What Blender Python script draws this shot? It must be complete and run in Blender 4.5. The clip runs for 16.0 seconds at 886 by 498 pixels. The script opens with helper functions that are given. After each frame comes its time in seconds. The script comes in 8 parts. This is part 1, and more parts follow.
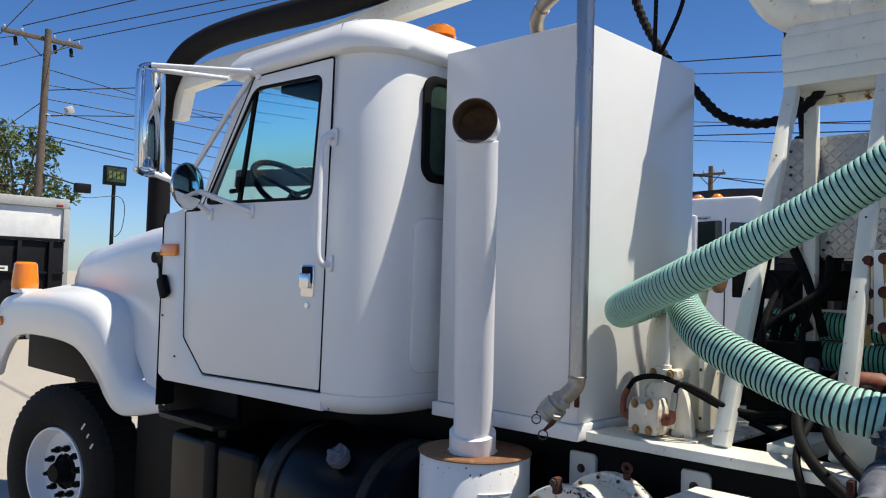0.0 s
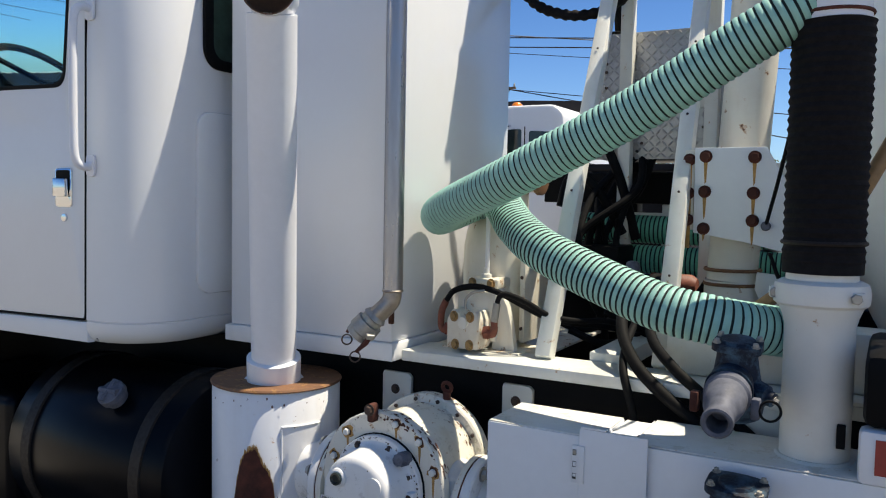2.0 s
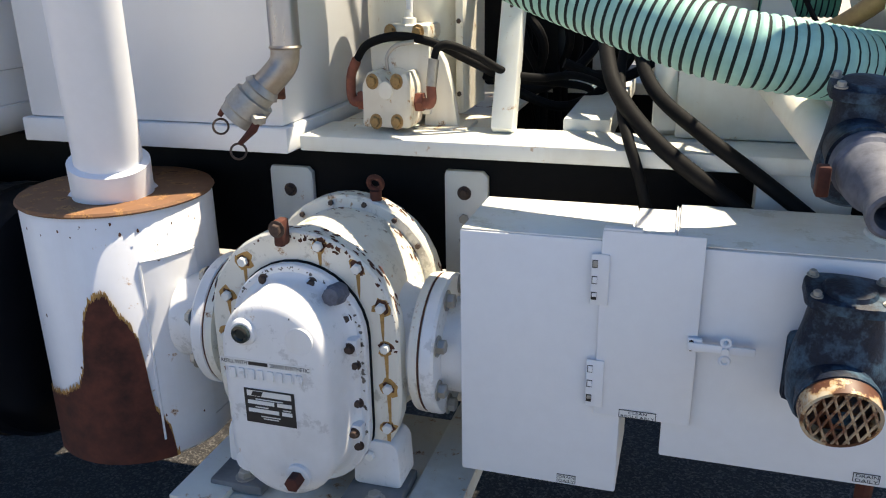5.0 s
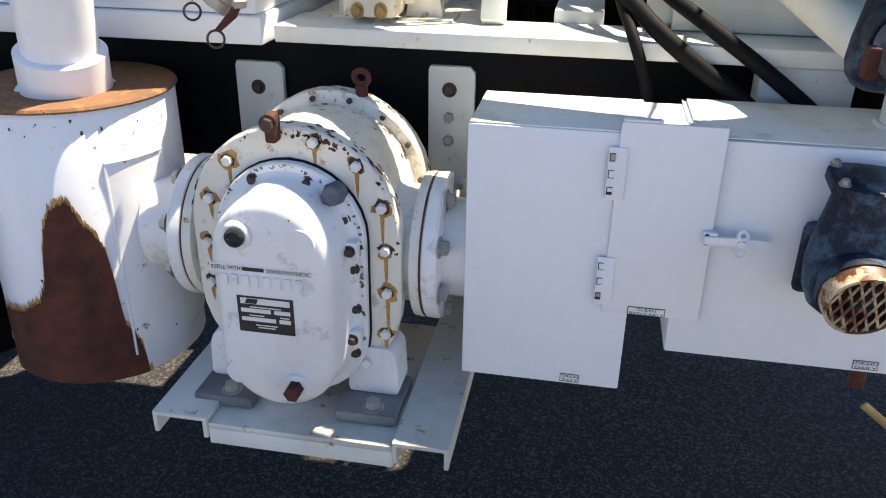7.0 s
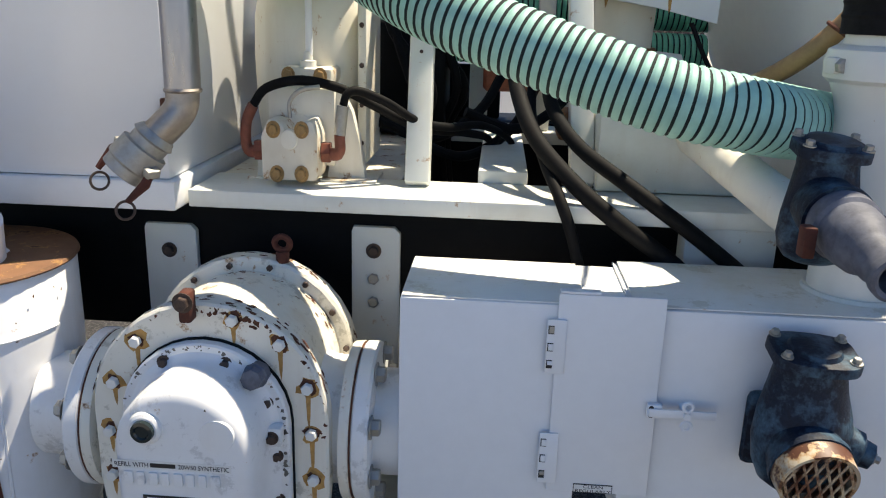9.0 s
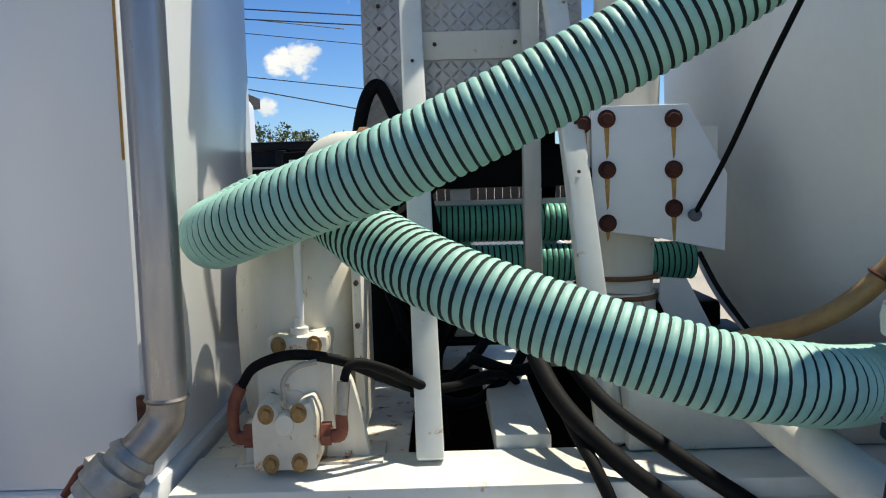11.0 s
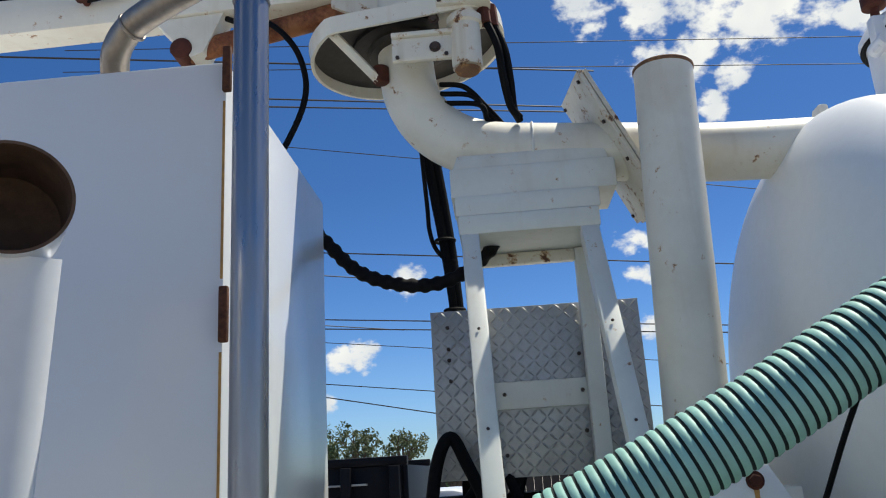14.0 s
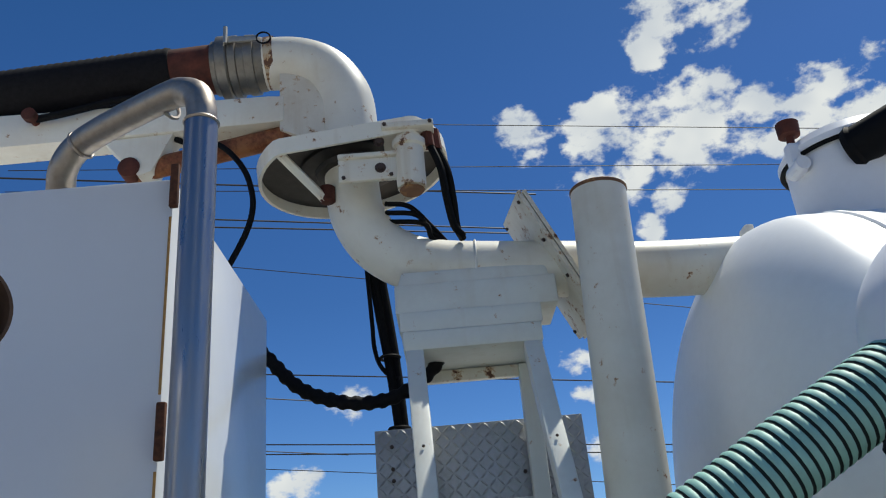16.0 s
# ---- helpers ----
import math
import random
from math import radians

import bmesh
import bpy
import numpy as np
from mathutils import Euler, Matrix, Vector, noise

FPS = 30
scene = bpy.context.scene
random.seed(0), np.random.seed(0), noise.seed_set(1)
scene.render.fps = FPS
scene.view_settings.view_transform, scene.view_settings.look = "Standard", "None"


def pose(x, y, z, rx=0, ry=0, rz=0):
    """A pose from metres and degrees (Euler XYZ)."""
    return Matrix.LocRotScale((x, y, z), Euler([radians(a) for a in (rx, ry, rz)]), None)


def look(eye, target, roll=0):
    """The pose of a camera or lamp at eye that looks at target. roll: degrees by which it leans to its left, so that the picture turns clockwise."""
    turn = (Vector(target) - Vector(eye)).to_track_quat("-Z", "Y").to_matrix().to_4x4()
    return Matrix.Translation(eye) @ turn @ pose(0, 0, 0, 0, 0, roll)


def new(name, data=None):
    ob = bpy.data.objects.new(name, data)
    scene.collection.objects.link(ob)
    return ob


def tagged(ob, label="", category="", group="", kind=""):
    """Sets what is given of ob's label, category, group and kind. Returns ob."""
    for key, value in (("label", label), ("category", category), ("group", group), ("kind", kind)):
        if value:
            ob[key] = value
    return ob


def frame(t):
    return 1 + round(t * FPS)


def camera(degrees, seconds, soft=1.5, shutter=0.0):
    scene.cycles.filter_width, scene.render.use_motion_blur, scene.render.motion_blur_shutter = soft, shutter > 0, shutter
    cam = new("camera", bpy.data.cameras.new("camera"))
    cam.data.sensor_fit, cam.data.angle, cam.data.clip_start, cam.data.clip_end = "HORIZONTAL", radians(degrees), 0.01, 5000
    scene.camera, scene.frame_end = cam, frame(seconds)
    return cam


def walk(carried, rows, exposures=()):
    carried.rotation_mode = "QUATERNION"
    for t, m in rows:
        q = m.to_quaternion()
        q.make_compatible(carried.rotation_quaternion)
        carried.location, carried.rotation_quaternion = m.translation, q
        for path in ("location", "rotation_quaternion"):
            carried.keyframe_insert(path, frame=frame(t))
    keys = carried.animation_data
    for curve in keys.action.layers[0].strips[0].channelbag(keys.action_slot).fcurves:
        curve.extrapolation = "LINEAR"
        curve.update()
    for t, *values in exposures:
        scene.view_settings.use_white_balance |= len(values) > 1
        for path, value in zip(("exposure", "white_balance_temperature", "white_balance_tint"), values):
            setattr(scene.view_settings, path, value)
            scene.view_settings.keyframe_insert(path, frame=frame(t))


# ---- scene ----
cam = camera(57.85, 16.0, soft=1.1)
PATH = [
    (0, (1.4409, -1.8706, 1.7691, 92.293, -1.703, 43.717)),
    (0.5, (1.4166, -1.8494, 1.7749, 91.192, -0.900, 40.200)),
    (1, (1.3676, -1.8229, 1.7611, 89.490, -0.472, 35.587)),
    (1.5, (1.3104, -1.7498, 1.7484, 88.003, -0.982, 32.198)),
    (2, (1.2092, -1.6166, 1.7365, 86.487, -1.047, 29.310)),
    (2.5, (1.1087, -1.5182, 1.7138, 83.425, -0.734, 26.994)),
    (3, (0.9627, -1.4330, 1.6966, 80.269, 0.650, 23.597)),
    (3.5, (0.8575, -1.3375, 1.6726, 78.007, 1.032, 19.673)),
    (4, (0.7878, -1.2130, 1.6358, 75.766, 0.207, 18.036)),
    (4.2, (0.7822, -1.1737, 1.6331, 74.499, 0.281, 18.191)),
    (6.3, (0.5647, -1.0737, 1.5744, 66.823, 0.105, 12.335)),
    (6.5, (0.5588, -1.0774, 1.5695, 66.315, -0.310, 11.819)),
    (7, (0.5428, -1.0868, 1.5601, 64.623, -0.756, 10.606)),
    (7.5, (0.5375, -1.0942, 1.5596, 65.221, -0.647, 8.720)),
    (8, (0.5225, -1.0766, 1.5758, 67.330, -1.083, 5.822)),
    (8.5, (0.5077, -1.0481, 1.5968, 69.917, -2.019, 4.421)),
    (9, (0.4921, -0.9947, 1.6117, 73.436, -1.613, 4.016)),
    (9.2, (0.4863, -0.9614, 1.6281, 74.888, -1.077, 3.713)),
    (11.3, (0.3735, -0.8048, 1.7930, 86.834, 2.047, -0.328)),
    (11.5, (0.3740, -0.8093, 1.8090, 88.266, 2.277, -0.344)),
    (12, (0.3638, -0.8327, 1.8398, 92.236, 2.655, 0.019)),
    (12.5, (0.3602, -0.8494, 1.8661, 95.962, 2.736, 0.475)),
    (13, (0.3585, -0.8608, 1.8921, 99.109, 2.997, 1.752)),
    (13.5, (0.3456, -0.8818, 1.9266, 102.010, 3.503, 3.009)),
    (14, (0.3516, -0.8814, 1.9239, 105.745, 3.388, 4.273)),
    (14.5, (0.3540, -0.8864, 1.9180, 109.510, 3.347, 5.013)),
    (15, (0.3540, -0.8853, 1.9161, 112.735, 3.614, 5.451)),
    (15.5, (0.3564, -0.8936, 1.9082, 114.682, 3.854, 4.449)),
    (16, (0.3570, -0.8981, 1.9051, 114.082, 4.826, 0.747)),
]
walk(cam, [(t, pose(*p)) for t, p in PATH], exposures=[(0.0, 0.28, 7050, 8), (1.5, 0.37, 7250, 8), (2.5, 0.48, 7400, 8), (4.0, 0.78, 7550, 8), (6.5, 1.34, 8150, 10), (7.5, 1.38, 8150, 10), (9.0, 0.85, 7650, 8), (11.5, 0.31, 6950, 5), (12.5, 0.31, 6800, 5), (13.0, 0.28, 6750, 5), (14.0, 0.12, 6750, 5), (15.5, 0.04, 6550, 4), (16.0, -0.14, 6500, 4)])

# ---- light ----
SUN = Vector((1.0, 0.66, 2.58)).normalized()
world = bpy.data.worlds.new("world")
world.use_nodes = True
scene.world = world
wn = world.node_tree.nodes
sky = wn.new("ShaderNodeTexSky")
sky.sky_type = "NISHITA"
sky.sun_disc = False
sky.sun_elevation = math.asin(SUN.z)
sky.sun_rotation = math.atan2(SUN.x, SUN.y)
sky.air_density, sky.dust_density, sky.ozone_density = 1.0, 0.2, 1.0
wn["Background"].inputs["Strength"].default_value = 0.068
world.node_tree.links.new(sky.outputs[0], wn["Background"].inputs["Color"])

sun_data = bpy.data.lights.new("sun", "SUN")
sun_data.energy, sun_data.angle, sun_data.color = 5.0, radians(0.53), (1.0, 0.95, 0.87)
sun = new("sun", sun_data)
sun.matrix_world = look(SUN * 30, (0, 0, 0))


# ---- materials ----
def nodes_of(name, rough=0.5, metal=0.0):
    m = bpy.data.materials.new(name)
    m.use_nodes = True
    nt = m.node_tree
    b = nt.nodes["Principled BSDF"]
    b.inputs["Roughness"].default_value, b.inputs["Metallic"].default_value = rough, metal
    return m, nt, b


def noise_tex(nt, scale, detail=4.0, rough=0.55, stretch=(1, 1, 1)):
    tc = nt.nodes.new("ShaderNodeTexCoord")
    mp = nt.nodes.new("ShaderNodeMapping")
    mp.inputs["Scale"].default_value = stretch
    n = nt.nodes.new("ShaderNodeTexNoise")
    n.inputs["Scale"].default_value, n.inputs["Detail"].default_value, n.inputs["Roughness"].default_value = scale, detail, rough
    nt.links.new(tc.outputs["Object"], mp.inputs[0])
    nt.links.new(mp.outputs[0], n.inputs["Vector"])
    return n


def ramp(nt, source, stops):
    r = nt.nodes.new("ShaderNodeValToRGB")
    while len(r.color_ramp.elements) < len(stops):
        r.color_ramp.elements.new(0.5)
    for e, (p, c) in zip(r.color_ramp.elements, stops):
        e.position = p
        e.color = (*c, 1) if isinstance(c, tuple) else (c, c, c, 1)
    nt.links.new(source, r.inputs[0])
    return r.outputs[0]


def mix(nt, fac, a, b):
    n = nt.nodes.new("ShaderNodeMix")
    n.data_type = "RGBA"
    if isinstance(fac, (int, float)):
        n.inputs[0].default_value = fac
    else:
        nt.links.new(fac, n.inputs[0])
    for s, v in ((6, a), (7, b)):
        if isinstance(v, tuple):
            n.inputs[s].default_value = (*v, 1)
        else:
            nt.links.new(v, n.inputs[s])
    return n.outputs[2]


def bump(nt, b, height, strength=0.2, dist=0.002):
    n = nt.nodes.new("ShaderNodeBump")
    n.inputs["Strength"].default_value, n.inputs["Distance"].default_value = strength, dist
    nt.links.new(height, n.inputs["Height"])
    nt.links.new(n.outputs[0], b.inputs["Normal"])


def paint(name, col, rough=0.4, dirt=(0.5, 0.47, 0.4), dirt_amount=0.25, rust=0.0, streak=0.0, orange=0.1, mottle=1.0, scuff=0.0):
    """Sprayed paint: faint mottling, grime, optional vertical streaks and rust spots."""
    m, nt, b = nodes_of(name, rough)
    big = noise_tex(nt, 2.3, 6, 0.62)
    fine = noise_tex(nt, 38, 5, 0.6)
    c = mix(nt, ramp(nt, fine.outputs[0], ((0.35, 0.0), (0.8, 0.35 * mottle))), col, tuple(v * 0.9 for v in col))
    grime = ramp(nt, big.outputs[0], ((0.48, 0.0), (0.78, dirt_amount)))
    c = mix(nt, grime, c, dirt)
    if scuff:
        k = noise_tex(nt, 15, 8, 0.75)
        c = mix(nt, ramp(nt, k.outputs[0], ((0.56, 0.0), (0.61, scuff))), c, tuple(v * 0.62 for v in dirt))
    if streak:
        s = noise_tex(nt, 16, 4, 0.6, (1, 1, 0.07))
        c = mix(nt, ramp(nt, s.outputs[0], ((0.55, 0.0), (0.8, streak))), c, (0.45, 0.33, 0.18))
    if rust:
        r = noise_tex(nt, 23, 7, 0.7)
        edge = 0.74 - 0.16 * rust
        c = mix(nt, ramp(nt, r.outputs[0], ((edge - 0.05, 0.0), (edge, 0.75))), c, (0.42, 0.22, 0.07))
        c = mix(nt, ramp(nt, r.outputs[0], ((edge, 0.0), (edge + 0.03, 1.0))), c, (0.10, 0.035, 0.015))
    nt.links.new(c, b.inputs["Base Color"])
    rr = ramp(nt, fine.outputs[0], ((0.2, max(0.02, rough - 0.07 * mottle)), (0.9, min(1.0, rough + 0.12 * mottle))))
    nt.links.new(rr, b.inputs["Roughness"])
    bump(nt, b, fine.outputs[0], orange, 0.001)
    return m


def metal(name, col, rough=0.3, metallic=1.0, spot=(0.12, 0.07, 0.04), spots=0.3, grain=(1, 1, 1)):
    m, nt, b = nodes_of(name, rough, metallic)
    n = noise_tex(nt, 14, 6, 0.65, grain)
    c = mix(nt, ramp(nt, n.outputs[0], ((0.58, 0.0), (0.78, spots))), col, spot)
    f = noise_tex(nt, 70, 4, 0.6, grain)
    c = mix(nt, ramp(nt, f.outputs[0], ((0.3, 0.0), (0.8, 0.3))), c, tuple(v * 0.7 for v in col))
    nt.links.new(c, b.inputs["Base Color"])
    nt.links.new(ramp(nt, f.outputs[0], ((0.2, rough * 0.7), (0.85, min(1, rough * 1.6)))), b.inputs["Roughness"])
    bump(nt, b, f.outputs[0], 0.12, 0.001)
    return m


def plain(name, col, rough=0.6, var=0.25, scale=20, metallic=0.0, bumps=0.15, shine=0.5):
    m, nt, b = nodes_of(name, rough, metallic)
    b.inputs["Specular IOR Level"].default_value = shine
    n = noise_tex(nt, scale, 6, 0.65)
    big = noise_tex(nt, scale * 0.12, 4, 0.6)
    c = mix(nt, ramp(nt, n.outputs[0], ((0.3, 0.0), (0.75, 1.0))), tuple(v * (1 - var) for v in col), tuple(min(1, v * (1 + var)) for v in col))
    c = mix(nt, ramp(nt, big.outputs[0], ((0.4, 0.0), (0.75, 0.4))), c, tuple(v * 0.65 for v in col))
    nt.links.new(c, b.inputs["Base Color"])
    bump(nt, b, n.outputs[0], bumps, 0.002)
    return m


def glass(name, tint=(0.8, 0.95, 0.95)):
    m, nt, b = nodes_of(name, 0.02)
    b.inputs["Base Color"].default_value = (*tint, 1)
    b.inputs["Transmission Weight"].default_value = 1.0
    b.inputs["IOR"].default_value = 1.2
    return m


def lens_plastic(name, col):
    m, nt, b = nodes_of(name, 0.15)
    b.inputs["Base Color"].default_value = (*col, 1)
    b.inputs["Coat Weight"].default_value = 0.6
    w = noise_tex(nt, 60, 2)
    bump(nt, b, w.outputs[0], 0.2, 0.002)
    return m


WHITE = paint("white_enamel", (0.80, 0.81, 0.81), 0.2, dirt_amount=0.08, orange=0.003, mottle=0.3)
WHITE_SATIN = paint("white_satin", (0.78, 0.79, 0.80), 0.45, dirt_amount=0.16, orange=0.15)
TANK_WHITE = paint("tank_white", (0.87, 0.88, 0.87), 0.4, dirt_amount=0.08, orange=0.1)
WHITE_GLOSS = paint("white_gloss", (0.78, 0.79, 0.80), 0.2, dirt_amount=0.10, orange=0.006, mottle=0.2)
DRUM_WHITE = paint("drum_white", (0.80, 0.81, 0.83), 0.4, dirt=(0.5, 0.44, 0.34), dirt_amount=0.2, rust=0.22, streak=0.12)
WHITE_PIPE = paint("white_pipe", (0.80, 0.81, 0.84), 0.4, dirt_amount=0.12, orange=0.12)
CREAM = paint("cream_enamel", (0.76, 0.73, 0.64), 0.4, dirt=(0.42, 0.32, 0.18), dirt_amount=0.5, rust=0.45, streak=0.3)
RUSTY_CREAM = paint("rust_stained_cream", (0.72, 0.68, 0.58), 0.45, dirt=(0.36, 0.25, 0.13), dirt_amount=0.6, rust=0.8, streak=0.5)
STAINED = paint("stained_white", (0.77, 0.77, 0.74), 0.45, dirt=(0.52, 0.40, 0.17), dirt_amount=0.6, rust=0.3, scuff=0.3)
WORN = paint("worn_white", (0.74, 0.73, 0.68), 0.42, dirt=(0.45, 0.38, 0.27), dirt_amount=0.35, rust=0.3)
BLOWER = paint("blower_white", (0.76, 0.76, 0.75), 0.38, dirt=(0.40, 0.38, 0.35), dirt_amount=0.45, rust=0.16, streak=0.14, scuff=0.32)
BLOWER_OLD = paint("blower_weathered", (0.75, 0.72, 0.63), 0.4, dirt=(0.45, 0.40, 0.28), dirt_amount=0.5, rust=0.5, streak=0.35, scuff=0.5)
FRAME_WORN = paint("frame_weathered", (0.66, 0.65, 0.58), 0.5, dirt=(0.20, 0.15, 0.09), dirt_amount=0.75, rust=0.6, streak=0.3)
FRAME_WHITE = paint("frame_white", (0.72, 0.73, 0.68), 0.45, dirt=(0.35, 0.30, 0.22), dirt_amount=0.5, rust=0.34, streak=0.2)
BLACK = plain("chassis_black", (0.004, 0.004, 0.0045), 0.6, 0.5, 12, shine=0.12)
TANK_BLACK = plain("fuel_tank_black", (0.003, 0.0033, 0.005), 0.28, 0.5, 9, shine=0.13)
RUBBER = plain("black_rubber", (0.005, 0.005, 0.0055), 0.7, 0.4, 60, shine=0.14)
TYRE = plain("tyre_rubber", (0.012, 0.0115, 0.011), 0.8, 0.4, 40, shine=0.2)
RUST = plain("rust", (0.085, 0.021, 0.011), 0.85, 0.75, 16, bumps=0.5)
RUST_DARK = plain("rust_under_paint", (0.105, 0.038, 0.018), 0.9, 0.6, 70, bumps=0.4)
STRAP = metal("worn_strap", (0.03, 0.024, 0.02), 0.5, 0.6, spots=0.6)
# near-black with brown patches, for the pan underside and slew ring
DARK_UNDERSIDE = paint("dark_underside", (0.011, 0.010, 0.009), 0.5, dirt=(0.10, 0.06, 0.035), dirt_amount=0.7)
SCUFF = plain("grey_scuff", (0.16, 0.14, 0.12), 0.8, 0.5, 70)
RUST_LIGHT = plain("rust_streak", (0.46, 0.25, 0.075), 0.8, 0.4, 60)
RUST_TOP = paint("rusty_lid", (0.20, 0.095, 0.045), 0.7, dirt=(0.05, 0.025, 0.018), dirt_amount=1.0, rust=0.8)
DARK_BOLT = plain("rusty_bolt", (0.07, 0.045, 0.035), 0.6, 0.5, 90, 0.3)
STEEL = metal("pipe_steel", (0.36, 0.355, 0.37), 0.3, 1.0, grain=(1, 1, 0.15))
WELDED = metal("bare_aluminium", (0.40, 0.35, 0.30), 0.45, spot=(0.17, 0.10, 0.06), spots=0.95)
CHROME = metal("chrome", (0.75, 0.76, 0.78), 0.08, spots=0.05)
CAST_GREY = plain("grey_cast", (0.115, 0.122, 0.15), 0.6, 0.45, 38, bumps=0.4, shine=0.3)
CLAMP_GREY = metal("clamp_steel", (0.24, 0.22, 0.19), 0.45, 0.85, spots=0.7)
CAST_ALU = metal("cast_aluminium", (0.42, 0.40, 0.36), 0.5, 0.8, spots=0.5)
def worn_casting(name, col, worn, scale=22, lo=0.5, hi=0.66, rough=0.5, shine=0.25):
    """Thin paint over a rough casting: sooty base with rubbed, paler patches of two sizes."""
    m, nt, b = nodes_of(name, rough)
    b.inputs["Specular IOR Level"].default_value = shine
    n = noise_tex(nt, scale, 8, 0.72)
    fine = noise_tex(nt, scale * 9, 5, 0.7)
    c = mix(nt, ramp(nt, fine.outputs[0], ((0.35, 0.0), (0.7, 1.0))), tuple(v * 0.6 for v in col), tuple(v * 1.5 for v in col))
    c = mix(nt, ramp(nt, n.outputs[0], ((lo, 0.0), (hi, 0.85))), c, worn)
    nt.links.new(c, b.inputs["Base Color"])
    bump(nt, b, fine.outputs[0], 0.5, 0.002)
    return m


BLUE_CAST = worn_casting("navy_casting", (0.006, 0.011, 0.024), (0.055, 0.115, 0.165), 20, 0.47, 0.63)
ORANGE = lens_plastic("amber_lens", (0.85, 0.22, 0.01))
PRIMER = worn_casting("oxide_primer", (0.17, 0.055, 0.024), (0.36, 0.15, 0.06), 9, 0.45, 0.6)
RED_FIT = plain("red_oxide", (0.20, 0.055, 0.03), 0.6, 0.4, 50)
SLEEVE = plain("black_sleeve", (0.008, 0.007, 0.008), 0.8, 0.5, 70, bumps=0.4, shine=0.2)
MINT = plain("mint_rib", (0.30, 0.56, 0.48), 0.55, 0.16, 30)
HOSE_DARK = plain("dark_groove", (0.004, 0.014, 0.013), 0.85, 0.3, 40)
GREEN = plain("green_rib", (0.12, 0.46, 0.33), 0.45, 0.2, 40)
DIAMOND = metal("aluminium_tread", (0.50, 0.50, 0.50), 0.46, 0.85, spot=(0.26, 0.24, 0.21), spots=0.7)
GLASS = glass("window_glass", (0.52, 0.83, 0.93))
DARK_GLASS = plain("dark_glass", (0.02, 0.03, 0.03), 0.08, 0.2, 6, bumps=0.0)
# green base colour stands in for trees reflected in the dusty pane
TREE_TINT_GLASS = plain("tree_tint_glass", (0.035, 0.07, 0.055), 0.3, 0.5, 14, bumps=0.1)
BROWN_INSIDE = plain("sooty_brown", (0.11, 0.06, 0.035), 0.85, 0.4, 30)
LABEL_WHITE = plain("label_white", (0.75, 0.74, 0.70), 0.5, 0.06, 30)
LABEL_BLACK = plain("label_black", (0.02, 0.02, 0.022), 0.4, 0.2, 40)


